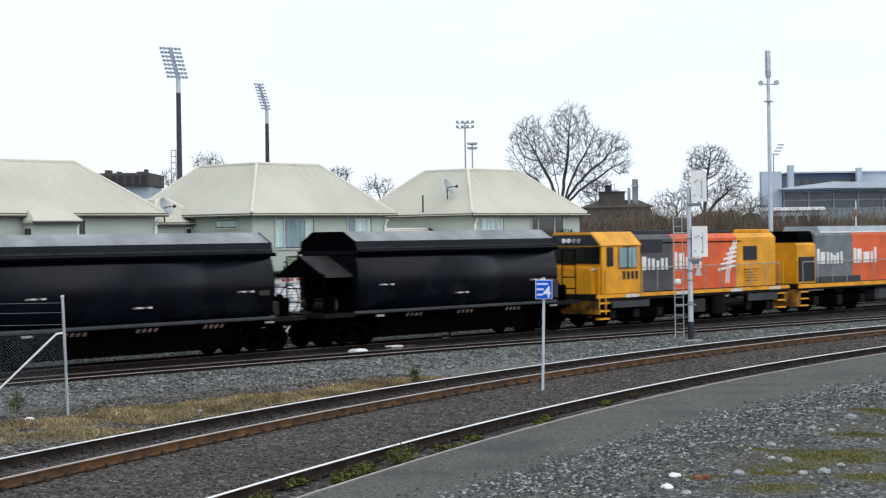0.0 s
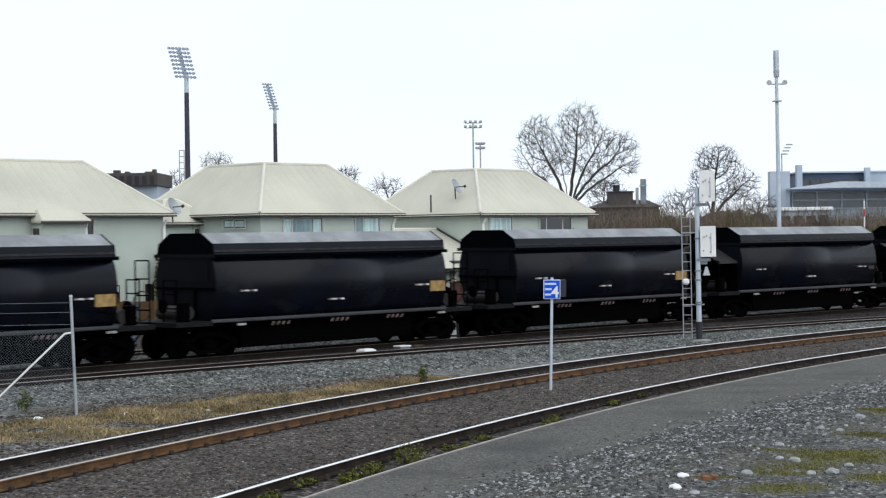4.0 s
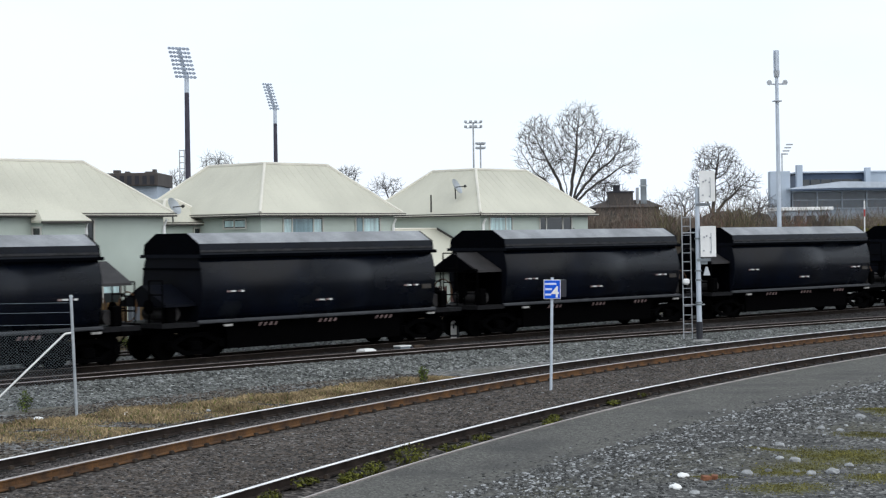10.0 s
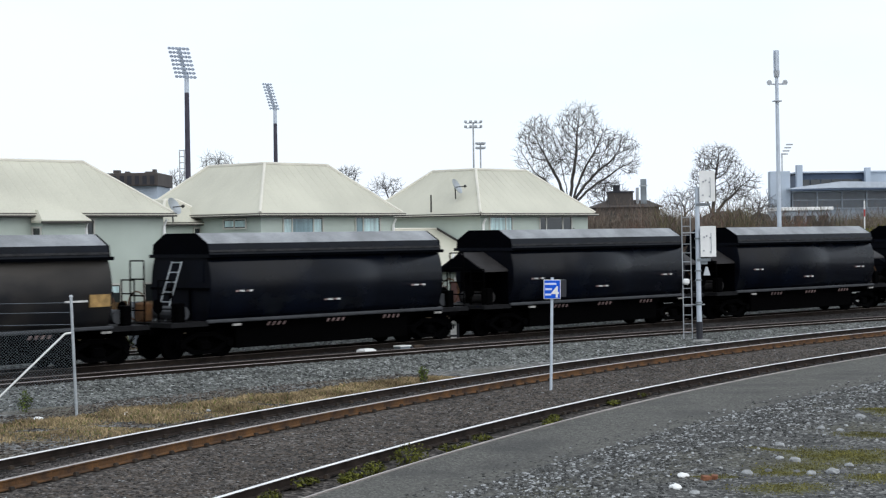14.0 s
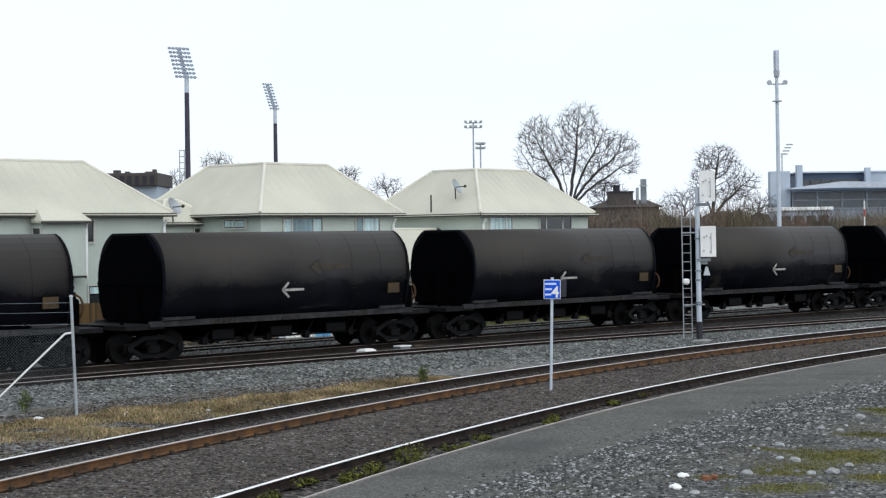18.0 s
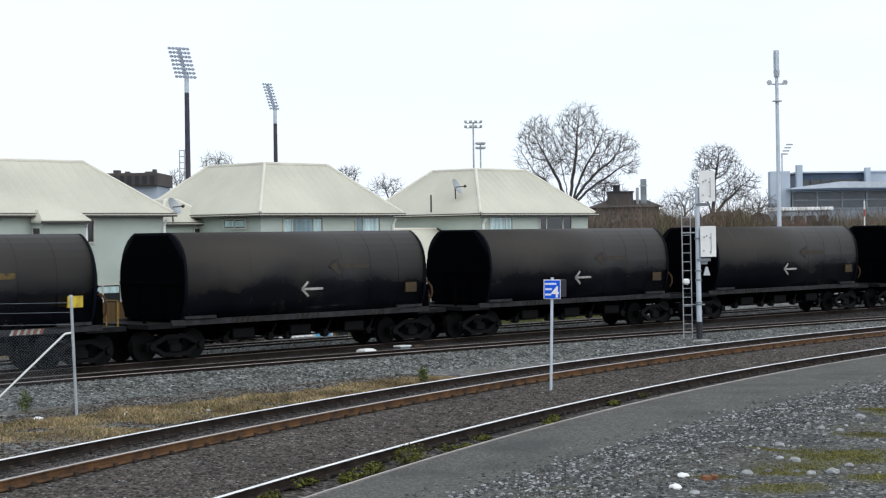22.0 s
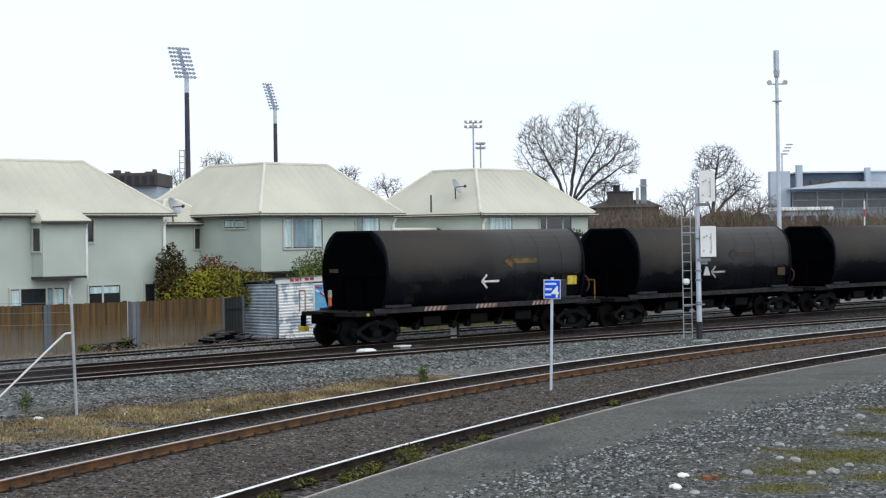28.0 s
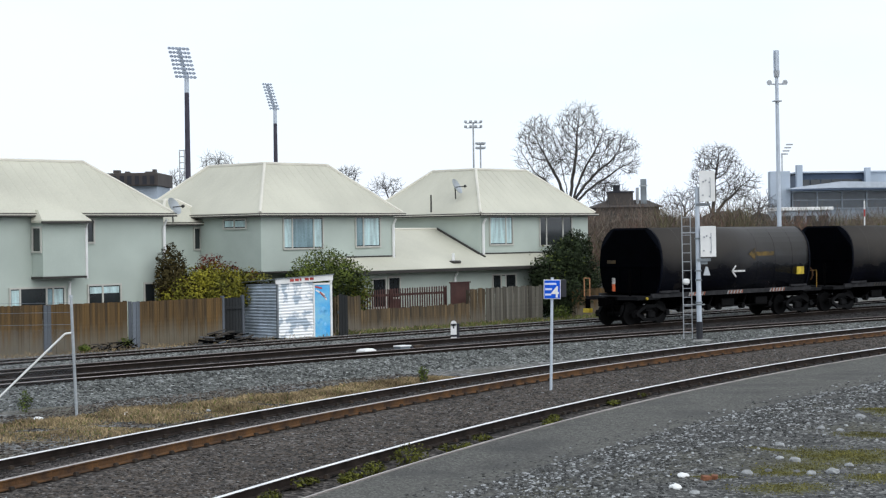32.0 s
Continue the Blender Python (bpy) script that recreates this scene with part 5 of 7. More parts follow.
        rail = part("handrail", tb((-h + 2.6, s * 1.27, 2.1), (h - 0.6, s * 1.27, 2.1), 0.022, 0.022, 5), "mark_grey", t)
        for i in range(12):
            x = -h + 0.6 + i * (LOCO - 1.2) / 11
            part("handrail_post", tb((x, s * 1.27, 1.2), (x, s * 1.27, 2.1), 0.02, 0.02, 5), "mark_grey", rail)
    for x in (-h + 0.25, h - 0.25):
        rail = part("end_rail", tb((x, -1.2, 2.15), (x, 1.2, 2.15), 0.022, 0.022, 5), "loco_yellow", t)
        for yy in (-1.2, -0.5, 0.5, 1.2):
            part("end_rail_post", tb((x, yy, 1.1), (x, yy, 2.15), 0.022, 0.022, 5), "loco_yellow", rail)
    for s in (-1, 1):
        part("skirt_panel", bx(-h + 0.9, -h + 3.0, s * 1.28 - 0.03, s * 1.28 + 0.03, 0.70, 0.94), "skirt", t, "grey skirt panel")
        part("skirt_panel", bx(h - 2.8, h - 0.8, s * 1.28 - 0.03, s * 1.28 + 0.03, 0.66, 0.94), "skirt", t, "grey skirt panel")
        for x in (-h + 1.6, -h + 4.6, -h + 8.0, h - 1.4):
            part("white_dash", bx(x, x + 0.75, s * 1.348 - 0.006, s * 1.348 + 0.006, 1.06, 1.17), "mark_white", t)
        part("battery_box", bx(-0.4, 0.5, s * 1.2 - 0.05, s * 1.2 + 0.05, 0.35, 0.85, bevel=0.02), "chute", t)
        part("reservoir", tb((1.4, s * 1.1, 0.25), (1.4, s * 1.1, 0.92), 0.34, 0.34, 14), "wheel", t)
        part("hood_line", bx(-h + 3.6, h - 2.8, s * 1.0 - 0.008, s * 1.0 + 0.008, 2.98, 3.02), "wagon_end", t)
        part("roof_marker", bx(h - 0.62, h - 0.55, s * 0.35 - 0.15, s * 0.35 + 0.15, 3.12, 3.28), "black_paint", t)
    part("fuel_tank", bx(-1.3, 1.3, -1.1, 1.1, 0.3, 0.95, bevel=0.12), "under", t)
    part("air_reservoir", tb((1.7, -1.05, 0.65), (3.0, -1.05, 0.65), 0.2, 0.2, 12), "wheel", t)
    for x in (-h + 2.5, h - 2.5):
        b = bogie(t, x, 2.7, 0.45, "under")
    for s in (-1, 1):
        coupler(t, s * h, s)
    return t


def second_locomotive():
    """The leading locomotive: a yellow nose with a dark grille, then grey and orange hood under a silver roof."""
    t = thing("locomotive", None, "leading grey, orange and yellow diesel locomotive with silver roof", "locomotive", "locomotives")
    n = 16.0
    h = n / 2
    prof = lambda w, z0, z1, c: [(-w, z0), (-w, z1 - c), (-w + c, z1), (w - c, z1), (w, z1 - c), (w, z0)]
    part("underframe", bx(-h, h, -1.3, 1.3, 0.95, 1.22, bevel=0.02), "beam", t)
    part("hood_yellow", prism(prof(1.05, 1.22, 2.88, 0.1), -h + 0.3, -h + 1.6), "loco_yellow", t, "yellow hood end")
    part("hood_grey", prism(prof(1.05, 1.22, 3.28, 0.1), -h + 1.602, -h + 4.3), "loco_silver", t, "silver grey engine hood")
    part("hood_orange", prism(prof(1.05, 1.22, 3.28, 0.1), -h + 4.302, h - 4), "loco_orange", t, "orange engine hood")
    part("cab", prism(prof(1.32, 1.22, 3.62, 0.4), h - 3.998, h - 1.6), "loco_yellow", t, "yellow cab")
    part("nose", prism(prof(1.0, 1.22, 2.6, 0.15), h - 1.598, h - 0.5), "loco_yellow", t)
    part("silver_roof", prism([(-0.95, 3.285), (-0.8, 3.55), (0.8, 3.55), (0.95, 3.285)], -h + 2.1, h - 4.0), "galv", t, "silver roof housing")
    part("fan_box", prism([(-0.95, 2.885), (-0.9, 3.2), (-0.8, 3.36), (0.8, 3.36), (0.9, 3.2), (0.95, 2.885)], -h + 0.6, -h + 1.598), "wagon_end", t, "black cooling fan housing")
    for s in (-1, 1):
        y = s * 1.065
        part("sill_band", bx(-h, h, s * 1.325 - 0.02, s * 1.325 + 0.02, 1.04, 1.2), "loco_yellow", t, "yellow sill band")
        part("grille", bx(-h + 0.4, -h + 1.5, y - 0.02, y + 0.02, 1.3, 2.3), "black_paint", t, "dark radiator grille")
        part("walkway_box", bx(-h + 1.65, -h + 4.6, s * 1.16 - 0.1, s * 1.16 + 0.1, 1.22, 1.46), "skirt", t)
        for i, (x, wd, hh) in enumerate(((2.75, 0.16, 0.64), (3.0, 0.3, 0.5), (3.45, 0.13, 0.5), (3.7, 0.15, 0.46), (3.93, 0.15, 0.36), (4.16, 0.15, 0.46), (4.45, 0.13, 0.5), (5.42, 0.17, 0.64), (5.67, 0.32, 0.6), (6.15, 0.44, 0.46), (6.72, 0.14, 0.48), (6.98, 0.14, 0.66))):
            part("lettering_bar", bx(-h + x - 1.05, -h + x + wd - 1.05, y - 0.015, y + 0.015, 1.98, 1.98 + hh), "white_paint", t, "white lettering bar")
        for k in (-1, 1):
            for i in range(3):
                part("step", bx(min(k * (h - 0.75), k * (h - 0.2)), max(k * (h - 0.75), k * (h - 0.2)), s * 1.2 - 0.1, s * 1.2 + 0.1, 0.3 + 0.28 * i, 0.36 + 0.28 * i), "loco_yellow", t)
        rail = part("handrail", tb((-h + 0.4, s * 1.27, 2.1), (h - 4.1, s * 1.27, 2.1), 0.022, 0.022, 5), "mark_grey", t)
        for i in range(12):
            x = -h + 0.4 + i * (n - 4.5) / 11
            part("handrail_post", tb((x, s * 1.27, 1.2), (x, s * 1.27, 2.1), 0.02, 0.02, 5), "mark_grey", rail)
    part("pilot", bx(-h, -h + 0.25, -1.25, 1.25, 0.3, 1.0), "loco_dirty", t)
    for s in (-1, 1):
        for x in (-h + 3.2, h - 3.2):
            part("truck_side", bx(x - 2.1, x + 2.1, s * 1.02 - 0.05, s * 1.02 + 0.05, 0.3, 0.78, bevel=0.04), "under", t, "dark truck side frame")
            for k in (-1.7, 0.0, 1.7):
                part("journal_box", bx(x + k - 0.18, x + k + 0.18, s * 1.1 - 0.06, s * 1.1 + 0.06, 0.3, 0.66, bevel=0.03), "beam", t)
        part("roof_rim", bx(-h + 2.1, h - 4.0, s * 0.97 - 0.03, s * 0.97 + 0.03, 3.27, 3.33), "white_paint", t, "pale roof rim")
        for k in range(6):
            part("grille_bar", bx(-h + 0.42, -h + 1.48, s * 1.09 - 0.012, s * 1.09 + 0.012, 1.38 + 0.15 * k, 1.42 + 0.15 * k), "skirt", t)
    part("fuel_tank", bx(-2, 2, -1.15, 1.15, 0.3, 0.95, bevel=0.12), "skirt", t)
    for x in (-h + 3.2, h - 3.2):
        bogie(t, x, 3.4, 0.48, "under")
    for s in (-1, 1):
        coupler(t, s * h, s)
    return t


def train():
    """All vehicles with the distance of their centres behind the head mark (the rear corner of the first wagon's body)."""
    kinds = [0, 0, 0, 1, 1, 1, 1, 0, 0, 4, 5, 5, 2, 3, 3, 1]
    proto = {}
    for i, k in enumerate(kinds):
        if k not in proto:
            proto[k] = hopper_wagon(k)
            w = proto[k]
        else:
            w = copy_thing(proto[k], Matrix())
        moving.append((w, -i * PA + BA / 2, BA / 2))
    back = -15 * PA - 3.2 - BB
    plain, tail = tank_wagon(), tank_wagon(True, True)
    for i in range(7):
        w = tail if i == 6 else plain if i == 0 else copy_thing(plain, Matrix())
        moving.append((w, back - i * PB + BB / 2, BB / 2))
    l1 = locomotive()
    moving.append((l1, 11.5 + LOCO / 2, LOCO / 2 - 2.5))
    moving.append((second_locomotive(), 24.0 + 8.0, 5.0))


train()

# ---- garden fences ----
def paling_fence(name, a0, a1, b, top0, top1, base, material, label, width=0.095, gap=0.003, rails=True, seed=3):
    """A row of palings on rails and posts, along the street."""
    rnd = random.Random(seed)
    rough = 0.035 if material in ("paling_old", "paling_worn") else 0.01
    t = thing(name, on_street(0, 0, 0), label, "fence", "garden fences")
    m0 = bx(-width / 2, width / 2, -0.01, 0.01, 0, 1.0)
    first = part("paling", m0, material, t)
    n = int((a1 - a0) / (width + gap))
    for i in range(n):
        f = (i + 0.5) / n
        a = a0 + (a1 - a0) * f
        h = top0 + (top1 - top0) * f - base + rnd.uniform(-rough, rough)
        m = Matrix.Translation((a, b + rnd.uniform(-0.008, 0.008), base)) @ pose(0, 0, 0, 0, rnd.uniform(-25, 25) * rough, 0) @ Matrix.Diagonal((1, 1, h, 1))
        if i == 0:
            first.matrix_basis = m
        else:
            twin(first, m)
    if rails:
        for z in (base + 0.3, min(top0, top1) - 0.25):
            part("fence_rail", bx(a0, a1, b + 0.025, b + 0.075, z, z + 0.09), material, t)
        k = max(1, int((a1 - a0) / 2.4))
        for i in range(k + 1):
            a = a0 + (a1 - a0) * i / k
            part("fence_post", bx(a - 0.05, a + 0.05, b + 0.076, b + 0.17, GROUND - 0.3, max(top0, top1) - 0.05), material, t)
    return t


FB = 6.8
paling_fence("paling_fence", -9.0, 0.9, FB, 1.45, 1.36, -0.2, "paling", "brown weathered timber paling fence along the railway", seed=1)
paling_fence("paling_fence", 0.92, 1.38, FB - 0.04, 1.37, 1.36, -0.2, "paling_grey", "short stretch of bluish grey palings", 0.14, rails=False, seed=2)
paling_fence("paling_fence", 1.4, 4.9, FB, 1.36, 1.36, -0.2, "paling", "brown weathered timber paling fence along the railway", seed=3)
paling_fence("paling_fence", -2.33, -2.05, FB - 0.04, 1.38, 1.38, -0.2, "paling_grey", "narrow grey board patch on the brown fence", 0.13, rails=False, seed=4)
paling_fence("paling_fence", 10.3, 11.5, FB, 1.25, 1.15, -0.2, "paling_old", "dark brown leaning paling fence beside the shed", 0.10, seed=5)
paling_fence("paling_fence", 11.5, 17.5, FB, 0.66, 0.70, -0.2, "paling_old", "low ragged brown paling fence", 0.10, seed=6)
paling_fence("paling_fence", 17.52, 18.43, FB, 1.26, 1.24, -0.2, "paling_old", "short taller stretch of old brown palings", 0.10, seed=16)
paling_fence("paling_fence", 18.45, 22.0, FB, 1.28, 1.26, -0.2, "paling_worn", "grey-brown weathered paling fence beside the dark shrub", 0.11, seed=7)
paling_fence("paling_fence", 24.8, 29.0, FB + 0.5, 1.0, 1.0, -0.2, "paling", "brown paling fence behind the shrub", 0.11, seed=8)
paling_fence("picket_fence", 11.2, 17.4, FB + 1.1, 1.32, 1.38, -0.2, "picket_brown", "dark reddish brown picket fence", 0.06, 0.075, seed=9)
t = thing("screen_panel", on_street(0, 0, 0), "dark reddish brown solid timber screen", "fence")
part("board_panel", bx(17.4, 18.5, FB + 0.9, FB + 0.94, -0.2, 1.47), "picket_brown", t)
part("cap", bx(17.35, 18.55, FB + 0.87, FB + 0.97, 1.47, 1.52), "picket_brown", t)
t = thing("garden_gate", on_street(0, 0, 0), "dark grey weathered timber gate beside the shed", "gate")
for i in range(6):
    part("gate_board", bx(4.98 + i * 0.13, 5.1 + i * 0.13, FB + 0.02, FB + 0.05, -0.12, 1.34), "gate_dark", t)
part("gate_post", bx(4.88, 4.97, FB - 0.03, FB + 0.08, -0.3, 1.42), "paling_grey", t)
part("gate_post", bx(5.77, 5.86, FB - 0.03, FB + 0.08, -0.3, 1.42), "paling_grey", t)
for z in (0.1, 0.95):
    part("gate_rail", bx(4.98, 5.76, FB - 0.03, FB + 0.018, z, z + 0.1), "gate_dark", t)

# ---- the corrugated shed ----
def corrugated(bm, length, height0, height1, m, pitch=0.11, deep=0.018):
    """A wall of horizontal corrugations, from its foot to a sloping top."""
    rows = int(max(height0, height1) / pitch * 4)
    prev = None
    for i in range(rows + 1):
        f = i / rows
        d = deep * math.sin(f * max(height0, height1) / pitch * math.tau)
        cur = [bm.verts.new(m @ Vector((0, -d, height0 * f))), bm.verts.new(m @ Vector((length, -d, height1 * f)))]
        if prev:
            bm.faces.new((prev[0], prev[1], cur[1], cur[0]))
        prev = cur
    return bm


shed = thing("shed", pose(-5.80, 60.6, GROUND - 0.1, 0, 0, 38.8), "small corrugated iron shed with a blue door beside the track", "shed")
part("core", plan([(0.03, 0.04), (2.28, 0.04), (2.28, 2.3), (0.03, 2.3)], 0.02, 2.0), "galv_dark", shed)
part("front_sheet", corrugated(bmesh.new(), 1.5, 2.05, 2.11, Matrix()), "flaked", shed, "galvanised sheets with white flaking paint")
part("side_sheet", corrugated(bmesh.new(), 2.36, 1.98, 2.04, pose(0, 2.36, 0, 0, 0, -90)), "galv_side", shed, "dull grey corrugated sheets")
part("corner_strip", bx(-0.03, 0.03, -0.04, 0.03, 0, 2.05), "galv_dark", shed)
part("door", bx(1.56, 2.22, -0.03, 0.035, 0.06, 1.95, bevel=0.01), "blue_door", shed, "sky blue painted door")
for x0, x1, z0, z1 in ((1.5, 1.555, 0, 2.0), (2.225, 2.31, 0, 2.16), (1.5, 2.31, 1.955, 2.02)):
    part("door_frame", bx(x0, x1, -0.05, 0.03, z0, z1), "white_paint", shed)
fas = loft(bmesh.new(), [[(-0.08, -0.06, 2.02), (2.34, -0.06, 2.10), (2.34, -0.02, 2.10), (-0.08, -0.02, 2.02)],
                         [(-0.08, -0.06, 2.19), (2.34, -0.06, 2.30), (2.34, -0.02, 2.30), (-0.08, -0.02, 2.19)]])
part("fascia", fas, "white_paint", shed, "white fascia board")
part("roof_sheet", loft(bmesh.new(), [[(-0.1, -0.1, 2.19), (2.36, -0.1, 2.30), (2.36, 2.5, 2.14), (-0.1, 2.5, 2.03)], [(-0.1, -0.1, 2.22), (2.36, -0.1, 2.33), (2.36, 2.5, 2.17), (-0.1, 2.5, 2.06)]]), "galv_dark", shed)
rnd = random.Random(4)
for i in range(5):
    x = 0.5 + i * 0.21
    part("red_letter_bar", bx(x, x + (0.16 if i != 2 else 0.06), -0.072, -0.062, 2.08 + 0.04 * x, 2.17 + 0.04 * x), "red_paint", shed)
for i, (x, z, w, a) in enumerate(((1.58, 1.86, 0.3, 12), (1.6, 1.74, 0.42, 25), (1.75, 1.68, 0.35, 40), (1.9, 1.6, 0.25, 55))):
    bm = bx(0, w, -0.006, 0.0, 0, 0.06)
    bm.transform(pose(x, -0.032, z, 0, a, 0))
    part("painted_streak", bm, "red_paint" if i % 2 == 0 else "white_paint", shed)
for x, z, r in ((1.78, 0.98, 0.1), (1.92, 1.06, 0.12), (2.04, 0.98, 0.09), (1.72, 0.62, 0.07), (1.82, 0.68, 0.09), (2.0, 0.55, 0.06), (2.1, 1.45, 0.06), (1.95, 0.3, 0.08)):
    part("painted_cloud", tb((x, -0.031, z), (x, -0.036, z), r, r, 14), "cloud_paint", shed, "pale painted cloud")
t = thing("board_screen", pose(-3.75, 62.1, GROUND - 0.1, 0, 0, 40), "narrow dark grey board screen beside the shed", "fence")
for i in range(3):
    part("board", bx(0.02 + i * 0.13, 0.14 + i * 0.13, 0, 0.03, 0, 1.6 - 0.03 * i), "gate_dark", t)
part("rail", bx(0.0, 0.42, 0.03, 0.07, 0.9, 1.0), "galv_dark", t)

# ---- plants ----
M["leaf_rust"] = mat("leaf_rust", (0.14, 0.065, 0.015), 0.75, 0, 0.5, 2.5, 12, 0.1, spec=0.1, island=0.5)
M["leaf_weed"] = mat("leaf_weed", (0.10, 0.105, 0.02), 0.7, 0, 0.5, 2.5, 12, 0.1, spec=0.12, island=0.6)
M["leaf_olive"] = mat("leaf_olive", (0.06, 0.048, 0.018), 0.75, 0, 0.5, 2.5, 12, 0.1, spec=0.1, island=0.5)

def leaves(blobs, count, size, seed, flat=0.35):
    """Many small leaf blades in and on a set of ellipsoids (x, y, z, rx, ry, rz)."""
    rnd = random.Random(seed)
    vs, fs = [], []
    vol = [b[3] * b[4] * b[5] for b in blobs]
    for _ in range(count):
        x, y, z, rx, ry, rz = rnd.choices(blobs, vol)[0]
        d = Vector((rnd.gauss(0, 1), rnd.gauss(0, 1), rnd.gauss(0, 1))).normalized()
        k = rnd.random() ** 0.35 * (1 + 0.22 * noise.noise(Vector((d.x * 2.3 + x, d.y * 2.3 + y, d.z * 2.3))))
        c = Vector((x + d.x * rx * k, y + d.y * ry * k, z + d.z * rz * k))
        a = Vector((rnd.gauss(0, 1), rnd.gauss(0, 1), rnd.gauss(0, 0.7))).normalized()
        b = a.cross(d + Vector((0.01, 0.02, flat))).normalized()
        s = size * rnd.uniform(0.6, 1.3)
        i = len(vs)
        vs += [c - a * s, c + b * s * 0.45, c + a * s, c - b * s * 0.45]
        fs.append((i, i + 1, i + 2, i + 3))
    return vs, fs


def bush(name, m, blobs, count, size, material, label, seed, extra=()):
    t = thing(name, m, label, "shrub", "garden shrubs")
    rnd = random.Random(seed)
    st = bmesh.new()
    for b in blobs:
        for _ in range(4):
            tube(st, (b[0] * 0.6 + rnd.uniform(-0.1, 0.1), b[1] * 0.6, 0), (b[0] + rnd.uniform(-0.4, 0.4) * b[3], b[1] + rnd.uniform(-0.4, 0.4) * b[4], b[2] + 0.4 * b[5]), 0.04, 0.012, 5)
    part("stem_clump", st, "bark", t)["kind"] = "stuff"
    o = cloud(*leaves(blobs, count, size, seed), "foliage", material, t)
    o["kind"] = "stuff"
    for mat2, bl, n in extra:
        o = cloud(*leaves(bl, n, size, seed + 9), "foliage", mat2, t)
        o["kind"] = "stuff"
    return t


# The leaf_dark blob inside puts the crown's self-shadow into leaf colour.
bush("garden_bush", on_street(6.3, 8.8, -0.4), [(-1.4, 0, 1.5, 1.2, 0.9, 1.15), (0.1, 0, 1.85, 1.5, 1.0, 1.05), (1.45, 0, 1.75, 1.1, 0.9, 0.95), (-0.5, 0.2, 2.35, 1.0, 0.8, 0.5)],
     15000, 0.062, "leaf_yellow", "yellow-green garden shrub behind the paling fence", 11,
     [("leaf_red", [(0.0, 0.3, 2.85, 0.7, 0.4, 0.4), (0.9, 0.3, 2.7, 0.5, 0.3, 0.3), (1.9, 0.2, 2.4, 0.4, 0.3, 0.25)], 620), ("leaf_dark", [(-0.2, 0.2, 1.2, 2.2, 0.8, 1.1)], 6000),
      ("leaf_olive", [(-1.6, 0.1, 1.7, 1.0, 0.7, 1.2), (0.3, 0.1, 1.7, 1.9, 0.8, 1.1)], 6500)])
bush("garden_bush", on_street(4.6, 9.2, -0.4), [(0, 0, 2.5, 0.6, 0.55, 1.15), (0.3, 0, 1.5, 0.8, 0.6, 1.0)], 6500, 0.07, "leaf_olive", "dark olive shrub at the house corner", 12, [("leaf_rust", [(0.3, -0.1, 1.7, 0.8, 0.5, 0.9)], 2200)])
# Again leaf_dark inside: dark leaves for the shade between the outer clumps.
bush("garden_bush", on_street(11.1, 8.2, -0.4), [(0, 0, 2.35, 1.6, 1.1, 1.05), (-1.1, 0, 1.9, 0.9, 0.8, 0.9), (1.25, 0, 1.9, 1.0, 0.8, 0.95), (0.3, 0, 1.2, 1.6, 0.9, 1.0)],
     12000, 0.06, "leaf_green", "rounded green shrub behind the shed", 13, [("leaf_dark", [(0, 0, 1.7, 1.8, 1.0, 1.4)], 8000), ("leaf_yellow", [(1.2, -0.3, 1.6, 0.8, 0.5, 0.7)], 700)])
bush("garden_bush", on_street(25.2, 8.3, -0.3), [(0, 0, 1.2, 1.7, 1.2, 1.3), (0.4, 0, 2.5, 1.25, 1.0, 1.1), (0.9, 0, 3.2, 0.8, 0.7, 0.7), (-1.1, 0, 1.9, 0.8, 0.8, 0.9), (1.3, 0, 1.6, 0.9, 0.9, 1.2)],
     26000, 0.075, "leaf_dark", "tall dark green shrub by the third house", 14, [("leaf_green", [(0, 0.1, 1.9, 1.9, 1.2, 1.7)], 500)])
bush("garden_bush", on_street(22.6, 6.3, -0.2), [(0, 0, 0.3, 0.5, 0.35, 0.35)], 500, 0.05, "leaf_green", "low green weed clump by the fence", 15)
for i, (x, y, r) in enumerate(((-10.37, 56.5, 0.30), (-11.3, 54.6, 0.2), (-10.1, 57.9, 0.26), (-12.5, 55.0, 0.15))):
    bush("weed_clump", pose(x, y, -0.12), [(0, 0, r * 0.6, r, r, r * 0.7)], 260, 0.05, "leaf_green", "low green weed clump on the verge", 30 + i)
for i, (y, off, r) in enumerate(((27.2, 5.75, 0.16), (28.2, 5.7, 0.2), (29.2, 5.8, 0.34), (29.7, 5.6, 0.3), (31.2, 5.85, 0.13), (34.5, 5.9, 0.16), (25.2, 5.6, 0.2), (24.6, 5.9, 0.15), (35.6, 5.5, 0.12))):
    p = near_line(y, off)
    bush("weed_clump", pose(p.x, p.y, GROUND), [(0, 0, r * 0.4, r * 0.9, r * 0.9, r * 0.5)], 260, 0.03, "leaf_weed", "green-yellow weed clump against the loop rail", 40 + i)
for i, (x, y, r) in enumerate(((-2.17, 24.64, 0.2), (-1.27, 25.47, 0.2), (-2.01, 24.9, 0.14), (-1.1, 26.0, 0.13), (0.05, 28.54, 0.16), (0.61, 29.88, 0.16), (2.02, 32.66, 0.13), (2.38, 34.5, 0.1), (3.46, 35.88, 0.15), (4.19, 37.48, 0.14))):
    bush("weed_clump", pose(x, y, GROUND), [(0, 0, r * 0.3, r * 1.1, r * 0.8, r * 0.4), (r * 0.7, r * 0.9, r * 0.2, r * 0.7, r * 0.6, r * 0.3)], 220, 0.03, "leaf_weed", "ragged weed clump beside the loop rail", 70 + i)
p = near_line(41.5, -1.2)
